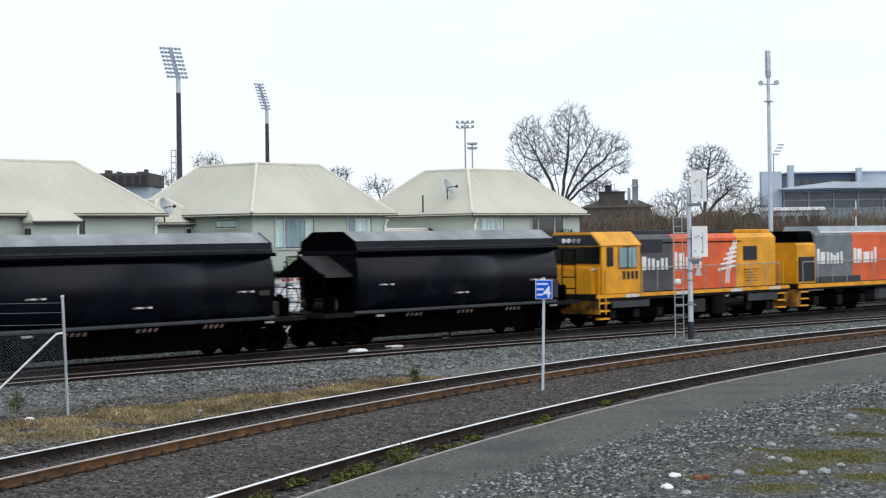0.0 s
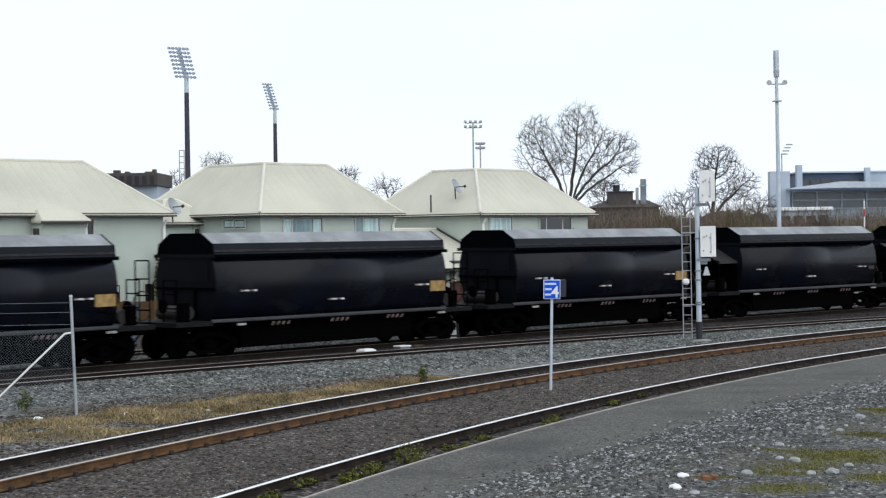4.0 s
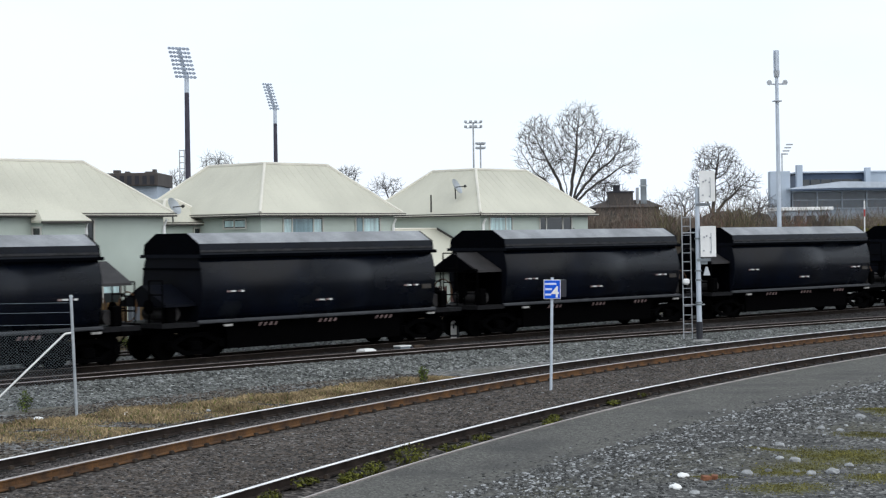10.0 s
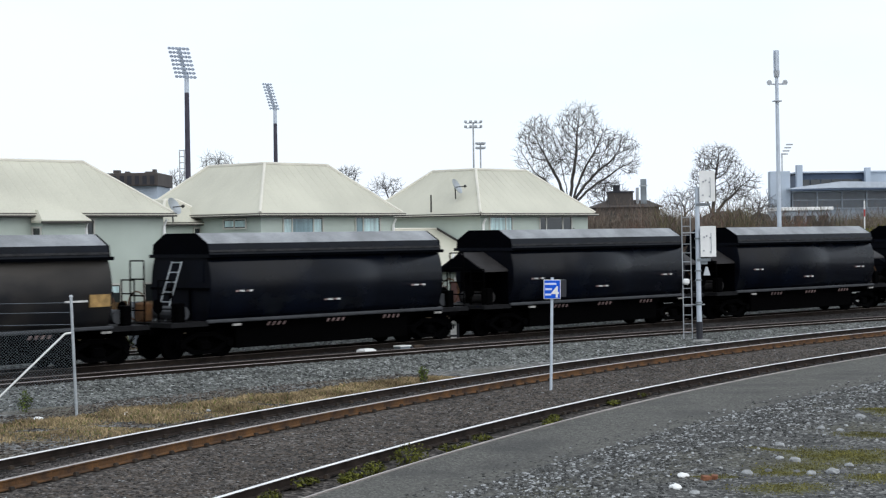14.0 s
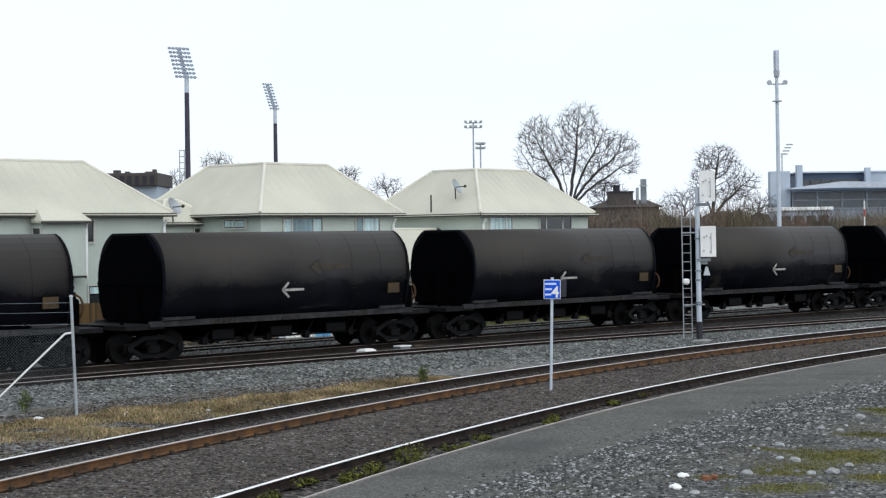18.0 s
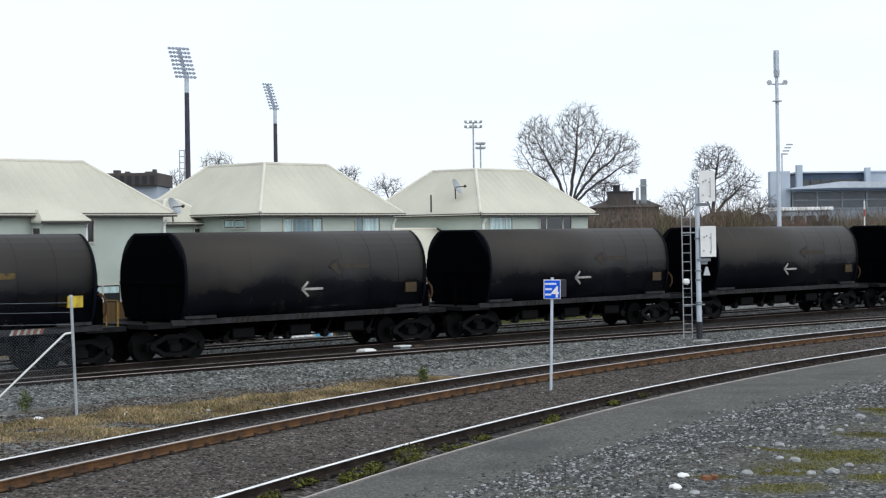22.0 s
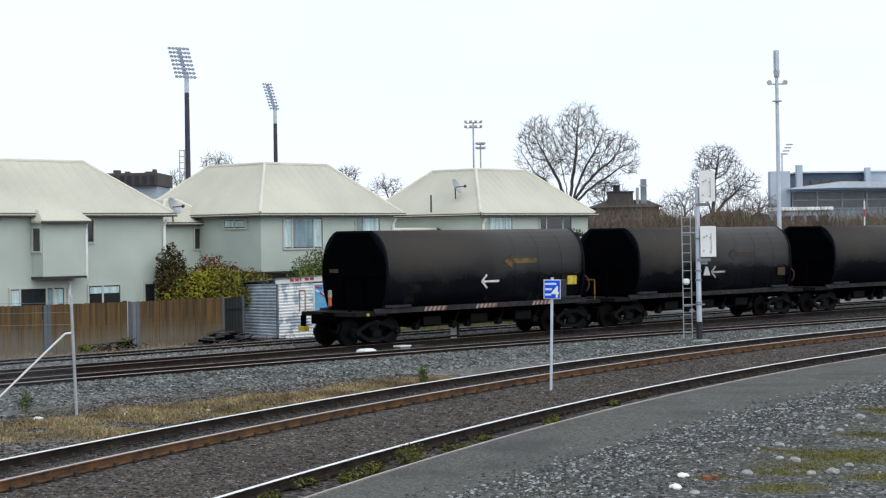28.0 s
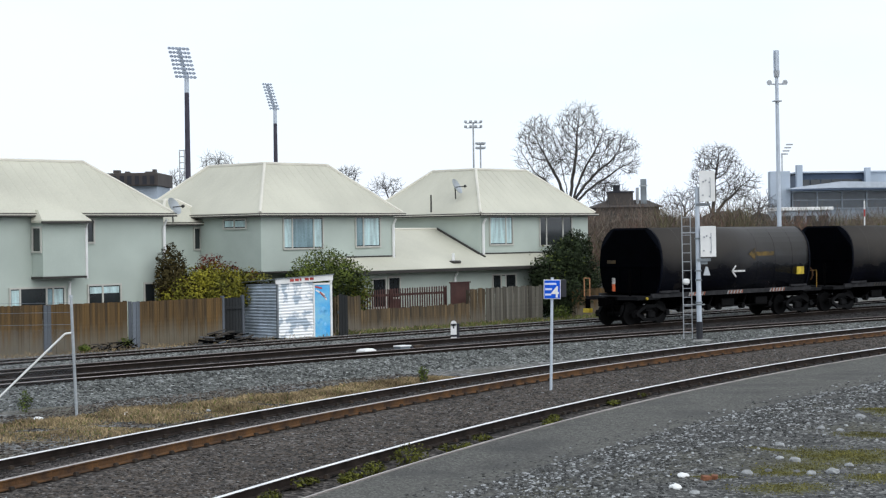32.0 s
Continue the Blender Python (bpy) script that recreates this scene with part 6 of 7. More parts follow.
bush("weed_clump", pose(p.x, p.y, GROUND), [(0, 0, 0.2, 0.13, 0.13, 0.22)], 160, 0.04, "leaf_green", "bright green weed by the dry grass", 60)
bush("weed_clump", pose(-9.0, 37.2, GROUND - 0.05), [(0, 0, 0.15, 0.15, 0.15, 0.25)], 140, 0.05, "leaf_green", "thin green weed by the fence post", 61)


def grass(name, at, count, height, material, label, seed, foot=GROUND - 0.07):
    """Loose blades scattered by the function at(rnd) -> x, y, how tall."""
    rnd = random.Random(seed)
    vs, fs = [], []
    for _ in range(count):
        x, y, k = at(rnd)
        if k <= 0:
            continue
        h = height * k * rnd.uniform(0.4, 1.1)
        a = rnd.uniform(0, math.tau)
        w = 0.012
        dx, dy = math.cos(a), math.sin(a)
        lx, ly = rnd.gauss(0, 0.5) * h, rnd.gauss(0, 0.5) * h
        i = len(vs)
        z = foot(x, y) if callable(foot) else foot
        vs += [(x - dx * w, y - dy * w, z), (x + dx * w, y + dy * w, z), (x + lx * 0.5 + dx * w * 0.7, y + ly * 0.5 + dy * w * 0.7, z + h * 0.7), (x + lx, y + ly, z + h)]
        fs += [(i, i + 1, i + 2), (i, i + 2, i + 3)]
    o = cloud(vs, fs, name, material)
    return tagged(o, label, "grass", kind="stuff")


def strip_grass(rnd):
    y = rnd.uniform(29.0, 43.5)
    f = (y - 29.0) / 14.5
    wide = 3.9 * (1 - f) ** 0.75 + 0.25
    off = -1.05 - wide * rnd.random()
    p = near_line(y, off)
    k = 0.55 + 1.2 * noise.noise(Vector((p.x * 0.7, p.y * 0.7, 0))) + 0.5 * noise.noise(Vector((p.x * 2.5, p.y * 2.5, 3)))
    bare = max(0.0, min(1.0, (0.35 - f) * 3.5)) * max(0.0, min(1.0, (off + 3.6) / 1.2))
    return p.x, p.y, k * (1 - bare)


grass("dry_grass", strip_grass, 34000, 0.15, "dry_grass", "dry straw-coloured grass strip between the tracks", 5)
grass("green_grass", strip_grass, 6500, 0.13, "green_grass", "green blades among the dry grass", 6)
grass("verge_grass", lambda r: (*street(r.uniform(-9, 30), 6.65 - abs(r.gauss(0, 0.45))), 0.6)[:2] + (r.random(),), 5500, 0.2, "dry_grass", "dry tufts at the foot of the garden fences", 7, -0.18)
grass("verge_weed", lambda r: (*street(r.uniform(10, 26), 6.6 - abs(r.gauss(0, 0.5))), 0)[:2] + (r.random(),), 5000, 0.22, "green_grass", "green weeds at the foot of the garden fences", 8, -0.18)


def moss(rnd):
    cx, cy, rx, ry = rnd.choices(MOSS, [a * b for _, _, a, b in MOSS])[0]
    return cx + rnd.gauss(0, rx * 0.55), cy + rnd.gauss(0, ry * 0.55), rnd.random()


grass("moss_grass", moss, 14000, 0.028, "moss", "short mossy grass in the gravel shoulder", 9, gravel_z)


def stones(name, at, count, r0, r1, material, label, seed):
    """Loose stones: irregular eight-cornered lumps."""
    rnd = random.Random(seed)
    vs, fs = [], []
    for _ in range(count):
        x, y, z = at(rnd)
        r = rnd.uniform(r0, r1)
        i = len(vs)
        tw = rnd.uniform(0, math.tau)
        for zz, k in ((0.0, 1.0), (0.75, 0.75)):
            for q in range(4):
                a = tw + q * math.tau / 4 + rnd.uniform(-0.35, 0.35)
                rr = r * k * rnd.uniform(0.7, 1.2)
                vs.append((x + math.cos(a) * rr, y + math.sin(a) * rr, z + zz * r * rnd.uniform(0.5, 1.1)))
        fs += [(i + 4, i + 5, i + 6, i + 7)] + [(i + q, i + (q + 1) % 4, i + 4 + (q + 1) % 4, i + 4 + q) for q in range(4)]
    o = cloud(vs, fs, name, material)
    return tagged(o, label, "stones", kind="stuff")


def on_shoulder(r):
    while True:
        y = r.uniform(21, 52)
        w = abs(r.gauss(0, 1.25)) if r.random() < 0.84 else r.uniform(-0.6, 6.0)
        p = near_line(y, road_edge(y) + w)
        if r.random() < 0.1 or all(((p.x - a) / c) ** 2 + ((p.y - b) / d) ** 2 > 1.5 for a, b, c, d in MOSS):
            return p.x, p.y, shoulder_z(p.x, p.y, max(w, 0.0)) - 0.006 if w > 0.35 else GROUND + 0.143


def in_ballast(r):
    p = near_line(r.uniform(20, 60), r.uniform(1.7, 5.0))
    return p.x, p.y, GROUND - 0.025


def in_four_foot(r):
    p = near_line(r.uniform(20, 60), r.uniform(0.1, 1.35))
    return p.x, p.y, GROUND - 0.025


def in_bare(r):
    y = r.uniform(23, 44)
    p = near_line(y, -1.0 - 5.0 * r.random())
    return p.x, p.y, GROUND - 0.125


def in_goods(r):
    s = r.uniform(44, 105)
    n = r.uniform(-6.6, 7.0)
    lo = turnout(s) - 0.8
    if lo < n < 0.66 or n < lo - 3.3:
        n = lo - 0.05 - 3.2 * r.random()
    p = line(s, n)
    return p.x, p.y, goods_bed(n, s) - 0.012


M["stone_pale"] = mat("stone_pale", (0.36, 0.37, 0.37), 0.9, 0, 0.4, 2.0, 20, 0.2)
M["stone_mid"] = mat("stone_mid", (0.15, 0.15, 0.15), 0.9, 0, 0.5, 2.0, 20, 0.2)
M["stone_brown"] = mat("stone_brown", (0.05, 0.043, 0.04), 0.9, 0, 0.5, 2.0, 20, 0.2, island=0.7)
M["stone_oily"] = mat("stone_oily", (0.026, 0.023, 0.022), 0.9, 0, 0.5, 2.0, 20, 0.2, island=0.8)
M["stone_shoulder"] = mat("stone_shoulder", (0.08, 0.081, 0.078), 0.9, 0, 0.4, 2.0, 20, 0.2, island=0.75)
M["stone_mixed"] = mat("stone_mixed", (0.072, 0.059, 0.048), 0.9, 0, 0.4, 2.0, 20, 0.2, island=0.85)
M["stone_grey"] = mat("stone_grey", (0.11, 0.115, 0.108), 0.9, 0, 0.4, 2.0, 20, 0.2, island=0.85)
stones("shoulder_stones", on_shoulder, 36000, 0.014, 0.034, "stone_shoulder", "loose grey stones on the gravel shoulder", 1)
stones("pale_stones", on_shoulder, 5600, 0.014, 0.04, "stone_pale", "pale loose stones on the gravel shoulder", 2)
stones("ballast_stones", in_ballast, 34000, 0.02, 0.045, "stone_mixed", "brown ballast stones between the near tracks", 3)
stones("ballast_stones", in_ballast, 3600, 0.014, 0.03, "stone_pale", "pale chips in the brown ballast", 9)
stones("ballast_stones", in_goods, 70000, 0.024, 0.058, "stone_grey", "grey ballast stones beside the goods tracks", 4)
stones("ballast_stones", in_four_foot, 9000, 0.018, 0.04, "stone_brown", "dark stained stones between the main rails", 6)


def beside_fence(r):
    s = r.uniform(44, 100)
    n = r.uniform(0.75, 7.0)
    p = line(s, n)
    return p.x, p.y, goods_bed(n, s) - 0.008


M["stone_light"] = mat("stone_light", (0.21, 0.215, 0.205), 0.9, 0, 0.4, 2.0, 20, 0.2, island=0.6)
stones("ballast_stones", beside_fence, 22000, 0.025, 0.05, "stone_light", "clean light grey ballast stones between the siding and the train", 10)


def in_track(r):
    s = r.uniform(44, 105)
    n = r.uniform(turnout(s) - 0.75, 0.6)
    p = line(s, n)
    return p.x, p.y, goods_bed(n, s) - 0.01


stones("ballast_stones", in_track, 14000, 0.022, 0.05, "stone_oily", "oil-stained ballast stones between the goods rails", 8)
stones("soil_stones", in_bare, 15000, 0.015, 0.045, "stone_mixed", "brown stones in bare soil by the dry grass", 7)
stones("ballast_stones", in_goods, 5200, 0.025, 0.05, "stone_pale", "pale ballast stones beside the goods tracks", 5)


def rock(x, y, r, material, label, seed):
    rnd = random.Random(seed)
    bm = bmesh.new()
    r *= 0.55 if x > 0 else 1.0
    bmesh.ops.create_icosphere(bm, subdivisions=2, radius=r)
    for v in bm.verts:
        v.co *= 1 + 0.3 * noise.noise(v.co / r * 1.3 + Vector((seed, 0, 0)))
        v.co.z *= 0.55
    o = part("rock", bm, material)
    o.location = (x, y, gravel_z(x, y) + 0.2 * r if x > 0 else GROUND - 0.02)
    o.rotation_euler = (0, 0, rnd.uniform(0, 6))
    tagged(o, label, "rock", "loose rocks")


for i, (x, y, r, mm) in enumerate(((3.18, 23.32, 0.14, "white_paint"), (2.92, 22.13, 0.15, "white_paint"), (4.81, 25.04, 0.12, "stone_pale"), (5.0, 24.9, 0.16, "stone_pale"), (5.13, 26.71, 0.14, "stone_pale"),
                                   (6.23, 28.83, 0.14, "stone_pale"), (4.96, 23.59, 0.12, "stone_pale"), (5.25, 23.62, 0.17, "stone_pale"), (5.42, 23.7, 0.12, "stone_mid"), (5.68, 24.48, 0.13, "stone_pale"),
                                   (6.5, 28.65, 0.12, "stone_pale"), (7.23, 30.3, 0.17, "stone_pale"), (4.12, 23.78, 0.15, "stone_pale"), (5.31, 28.59, 0.1, "stone_pale"), (3.11, 21.82, 0.13, "stone_pale"),
                                   (4.82, 23.91, 0.11, "stone_mid"), (8.73, 35.36, 0.12, "stone_pale"), (7.11, 32.13, 0.12, "stone_pale"), (4.45, 24.0, 0.1, "stone_mid"), (3.3, 22.4, 0.12, "stone_mid"))):
    rock(x, y, r, mm, "pale rounded rock lying on the gravel shoulder", i)
rock(-6.48, 35.4, 0.09, "white_paint", "white stone in the dry grass", 50)
rock(-8.13, 34.7, 0.1, "white_paint", "white stone in the dry grass", 51)
rock(-4.9, 36.0, 0.05, "stone_pale", "pale stone in the dry grass", 52)
t = thing("broken_bricks", pose(3.45, 23.07, gravel_z(3.45, 23.07) + 0.025), "broken orange-brown bricks lying in the gravel", "rubble")
M["brick"] = mat("brick", (0.22, 0.09, 0.045), 0.9, 0, 0.4, 5, 40, 0.3)
for x, y, r, w in ((0, 0, 20, 0.12), (0.12, 0.06, -15, 0.09)):
    bm = bx(-w / 2, w / 2, -0.05, 0.05, -0.03, 0.04, bevel=0.01)
    bm.transform(pose(x, y, 0, 5, 4, r))
    part("brick", bm, "brick", t)

# ---- heap of scrap by the gate ----
t = thing("scrap_heap", on_street(4.4, 6.1, -0.18), "heap of dark branches, pipes and scrap timber", "scrap heap")
rnd = random.Random(8)
for i in range(80):
    u = rnd.gauss(0.1, 0.65)
    c = Vector((u, rnd.gauss(0, 0.22), 0.04 + 0.42 * rnd.random() * max(0.1, 1 - abs(u) / 1.5)))
    a = rnd.uniform(-0.5, 0.5)
    d = Vector((math.cos(a), math.sin(a), rnd.uniform(-0.15, 0.2))) * rnd.uniform(0.25, 0.8)
    part("stick", tb(c - d / 2, c + d / 2, rnd.uniform(0.02, 0.045), 0.02, 5), ("under", "sleeper", "bark")[i % 3] if i % 9 else "paling_grey", t)
t = thing("brushwood", on_street(-0.4, 6.2, -0.18), "pile of dark dead branches against the fence", "brushwood")
for i in range(60):
    c = Vector((rnd.gauss(0.3, 0.55), rnd.gauss(0, 0.15), 0.03 + 0.28 * rnd.random()))
    a = rnd.uniform(-3, 3)
    d = Vector((math.cos(a), 0.3 * math.sin(a), rnd.uniform(-0.2, 0.5))) * rnd.uniform(0.2, 0.6)
    part("branch", tb(c - d / 2, c + d / 2, 0.022, 0.01, 5), "bark" if i % 2 else "under", t)

# ---- signs and signals ----
sg = thing("track_sign", pose(2.405, 39.47, GROUND, 0, 1.0, 8), "blue square sign with a white figure on a steel post", "sign")
part("post", tb((0, 0, -0.3), (0.02, 0, 2.55), 0.033, 0.033, 12), "steel_pale", sg, "grey steel post")
part("plate", bx(-0.19, 0.20, -0.075, -0.06, 2.06, 2.50, bevel=0.006), "white_paint", sg)
part("face", bx(-0.175, 0.185, -0.081, -0.077, 2.075, 2.485), "blue_sign", sg, "blue sign face")
part("back_box", bx(0.1, 0.34, -0.055, 0.12, 2.1, 2.5, bevel=0.015), "black_paint", sg, "dark box behind the plate")
for i, (x0, x1, z) in enumerate(((-0.16, 0.10, 2.40), (-0.16, 0.0, 2.28), (-0.16, -0.02, 2.16))):
    part("text_bar", bx(x0, x1, -0.086, -0.082, z - 0.018, z + 0.026), "sign_pale", sg, "pale lettering bar")
fc = bpy.data.curves.new("figure", "FONT")
fc.body, fc.size, fc.extrude, fc.offset = "4", 0.36, 0.002, 0.006
fc.materials.append(M["white_paint"])
fo = new("figure", fc)
fo.parent = sg
fo.matrix_basis = pose(-0.015, -0.084, 2.10, 90, 0, 0)
fo["label"] = "white figure four"
part("bracket", bx(-0.02, 0.06, -0.06, 0.05, 2.42, 2.46), "galv", sg)

sm = thing("signal_mast", pose(8.32, 56.65, GROUND, 0, -0.35, 0), "white railway signal mast seen from behind, with ladder", "railway signal")
part("base", bx(-0.25, 0.35, -0.3, 0.3, -0.2, 0.03, bevel=0.02), "concrete", sm, "concrete base")
part("foot", tb((0, 0, 0.05), (0, 0, 0.62), 0.105, 0.105, 14), "black_paint", sm, "black painted foot")
part("mast", tb((0, 0, 0.62), (0, 0, 5.0), 0.085, 0.07, 14), "steel_pale", sm, "pale grey tubular mast")
for z, s in ((2.72, "lower"), (4.52, "upper")):
    b = part("backboard", bx(0.06, 0.57, -0.16, -0.12, z, z + 1.0, bevel=0.01), "white_paint", sm, "white signal backboard")
    part("lamp_housing", bx(0.18, 0.52, -0.12, 0.15, z + 0.1, z + 0.9, bevel=0.03), "black_paint", b)
    part("hinge_plate", bx(0.40, 0.42, -0.175, -0.158, z + 0.12, z + 0.78), "galv", b)
    for dx, dz in ((0.16, 0.62), (0.24, 0.66), (0.14, 0.18), (0.36, 0.14), (0.36, 0.6)):
        part("clamp", bx(dx, dx + 0.05, -0.18, -0.158, z + dz, z + dz + 0.05), "steel", b)
    part("arm", bx(-0.05, 0.4, -0.1, 0.1, z - 0.14, z - 0.05), "galv_dark", sm)
part("triangle_lamp", loft(bmesh.new(), [[(0.16, -0.08, 2.12), (0.38, -0.08, 2.12), (0.38, 0.08, 2.12), (0.16, 0.08, 2.12)], [(0.24, -0.05, 2.40), (0.30, -0.05, 2.40), (0.30, 0.05, 2.40), (0.24, 0.05, 2.40)]]), "galv", sm, "grey bracketed lamp")
part("lamp_bracket", bx(0.05, 0.3, -0.05, 0.05, 2.48, 2.58), "galv_dark", sm)
for z in (1.15, 1.22, 1.95, 2.25, 3.3):
    part("clamp_band", tb((0, 0, z), (0, 0, z + 0.05), 0.11, 0.11, 12), "galv_dark", sm)
lad = part("ladder", bmesh.new(), "steel", sm, "thin steel ladder")
for x in (-0.48, -0.20):
    part("stile", bx(x - 0.015, x + 0.015, 0.22, 0.26, 0.05, 4.55), "steel", lad)
for i in range(15):
    part("rung", tb((-0.48, 0.24, 0.25 + 0.29 * i), (-0.20, 0.24, 0.25 + 0.29 * i), 0.012, 0.012, 6), "steel", lad)
for k in (-0.48, -0.34):
    part("hoop", tb((k, 0.24, 4.55), (k - 0.22, 0.24, 4.85), 0.014, 0.014, 6), "steel", lad)
part("stay", bx(-0.5, 0.2, 0.1, 0.13, 1.15, 1.19), "steel", sm)
part("stay", bx(-0.5, 0.05, 0.1, 0.13, 3.5, 3.54), "steel", sm)
part("white_lamp", bx(-0.5, -0.28, 0.02, 0.2, 1.83, 2.02, bevel=0.05), "white_paint", sm, "small white lamp box")
part("lamp_clip", bx(-0.45, -0.3, 0.2, 0.24, 1.88, 1.96), "white_paint", sm)

dw = thing("marker_post", pose(0.32, 58.5, GROUND - 0.05), "small white and black trackside marker", "marker post")
part("white_post", plan([(-0.1, -0.08), (0.1, -0.08), (0.1, 0.02), (-0.1, 0.02)], 0.0, 0.62), "white_paint", dw)
part("rounded_top", tb((0, -0.08, 0.62), (0, 0.02, 0.62), 0.1, 0.1, 16), "white_paint", dw)
part("black_back", bx(0.1, 0.19, -0.06, 0.1, 0.12, 0.62, bevel=0.01), "black_paint", dw)
part("slot", bx(-0.02, 0.02, -0.088, -0.081, 0.46, 0.6), "black_paint", dw)
part("band", bx(-0.105, 0.105, -0.085, 0.025, 0.18, 0.25), "black_paint", dw)

pm = thing("point_machine", pose(*line(70.2, -1.55), GROUND - 0.02, 0, 0, 47), "grey point machine box with a white lid and rusty end", "point machine")
part("case", bx(-0.34, 0.12, -0.14, 0.14, 0, 0.13, bevel=0.02), "galv_dark", pm)
part("lid", bx(-0.36, 0.14, -0.16, 0.16, 0.13, 0.17, bevel=0.01), "white_paint", pm)
part("motor", bx(0.14, 0.28, -0.12, 0.12, 0, 0.13, bevel=0.03), "black_paint", pm)
part("rusty_cover", bx(0.30, 0.78, -0.13, 0.13, 0, 0.15, bevel=0.03), "clip_rust", pm)
part("rod", tb((0.1, -0.14, 0.05), (0.1, -0.8, 0.05), 0.02), "steel", pm)
wc = thing("white_cover", pose(*line(68.4, -1.7), GROUND - 0.02, 0, 0, 47), "white painted rounded cover between the rails", "track cover")
part("shell", loft(bmesh.new(), [[(-0.25, -0.2, 0), (0.25, -0.2, 0), (0.25, 0.2, 0), (-0.25, 0.2, 0)], [(-0.24, -0.18, 0.12), (0.24, -0.18, 0.12), (0.24, 0.18, 0.12), (-0.24, 0.18, 0.12)],
                                 [(-0.18, -0.1, 0.17), (0.18, -0.1, 0.17), (0.18, 0.1, 0.17), (-0.18, 0.1, 0.17)]]), "white_paint", wc)
part("skirt", bx(-0.27, 0.27, -0.21, 0.21, -0.02, 0.03), "white_paint", wc)

# ---- chain-link fence end ----
cf = thing("chain_link_fence", pose(-7.69, 36.03, GROUND - 0.05), "galvanised chain-link fence end with a bracing pipe", "wire fence")
far_end = Vector((-9.0, -1.0))
part("end_post", tb((0.06, 0, -0.3), (-0.03, 0, 2.42), 0.032, 0.032, 12), "galv", cf, "galvanised end post")
part("post_cap", tb((-0.03, 0, 2.42), (-0.03, 0, 2.46), 0.046, 0.03, 12), "galv", cf)
for k, nm in ((0.33, "second_post"), (0.66, "third_post"), (1.0, "far_post")):
    part("post", tb((far_end.x * k, far_end.y * k, -0.3), (far_end.x * k, far_end.y * k, 2.4), 0.04, 0.04, 10), "galv", cf)
br = bmesh.new()
tube(br, (0.0, 0, 1.68), (-0.16, -0.02, 1.66), 0.021)
tube(br, (-0.16, -0.02, 1.66), (-1.85, -0.2, 0.05), 0.021)
part("brace", br, "white_paint", cf, "pale bracing pipe")
for z in (1.85, 2.1, 2.3):
    part("strand", tb((0, 0, z), (far_end.x, far_end.y, z), 0.004, 0.004, 4), "wire", cf)
vs, fs = [], []
L = far_end.length
dirv = far_end / L
step, top, wire = 0.065, 1.75, 0.0011


def wire_quad(p, q):
    i = len(vs)
    d = (Vector(q) - Vector(p)).normalized()
    sd = Vector((-d.y, d.x)) * wire
    for w in ((p[0] + sd.x, p[1] + sd.y), (p[0] - sd.x, p[1] - sd.y), (q[0] - sd.x, q[1] - sd.y), (q[0] + sd.x, q[1] + sd.y)):
        vs.append((dirv.x * w[0], dirv.y * w[0], w[1]))
    fs.append((i, i + 1, i + 2, i + 3))


for i in range(int((3.2 + top) / step)):
    a = i * step
    for flip in (0, 1):
        l0, l1 = (a - top, a) if not flip else (a, a - top)
        z0, z1 = 0.05, top
        p, q = Vector((l0, z0)), Vector((l1, z1))
        for lim, keep in ((0.0, 1), (3.2, -1)):
            if (p.x - lim) * keep < 0 and (q.x - lim) * keep < 0:
                p = None
                break
            if (p.x - lim) * keep < 0:
                f = (lim - p.x) / (q.x - p.x)
                p = p + (q - p) * f
            elif (q.x - lim) * keep < 0:
                f = (lim - p.x) / (q.x - p.x)
                q = p + (q - p) * f
        if p is not None and (q - p).length > 0.02:
            wire_quad(p, q)
o = cloud(vs, fs, "mesh", "wire", cf, "diamond wire mesh")
o["kind"] = "stuff"

# ---- distance ----
POLE = 0.62


def flood_tower(x, y, z_foot_dark, z_mid, top, w, h, rows, cols, lean, label, seed):
    """A stadium floodlight tower: tapered pole and a tilted frame of lamps."""
    t = thing("floodlight_tower", pose(x, y, 0), label, "floodlight tower", "stadium floodlights")
    part("pole", tb((0, 0, -0.5), (0, 0, z_mid), 0.030 * z_mid * POLE, 0.022 * z_mid * POLE, 12), "tower_dark", t, "dark lower pole")
    part("upper_pole", tb((0, 0, z_mid), (0, 0, top - h * 0.85), 0.022 * z_mid * POLE, 0.02 * z_mid * POLE, 12), "steel_pale", t, "pale upper pole")
    k = math.tan(math.radians(lean))
    f = part("frame", bx(-0.22, 0.22, -0.15, 0.15, 0, h, m=pose(0, 0, top - h, 0, lean, 0)), "steel_pale", t, "pale lamp frame")
    for r in range(rows):
        z = h * (r + 0.5) / rows
        m = pose(k * z - 0.02, 0, top - h + z, 0, 4, 0)
        part("crossbar", bx(-w / 2, w / 2, -0.08, 0.08, -0.06, 0.06, m=m), "lamp_blue", f)
        for c in range(cols):
            cx = w * ((c + 0.5) / cols - 0.5)
            part("lamp", bx(cx - 0.11 * w / 2.2, cx + 0.11 * w / 2.2, -0.35, 0.1, -0.16, 0.14, m=m), "lamp_blue", f)
    return t


flood_tower(-32.1, 220, 12, 21.9, 27.75, 2.75, 4.1, 8, 6, -14, "tall floodlight tower with a tilted bank of lamps", 1)
flood_tower(-24.8, 260, 14, 20.5, 26.6, 1.5, 4.1, 9, 4, -16, "slender floodlight tower with a tilted bank of lamps", 2)


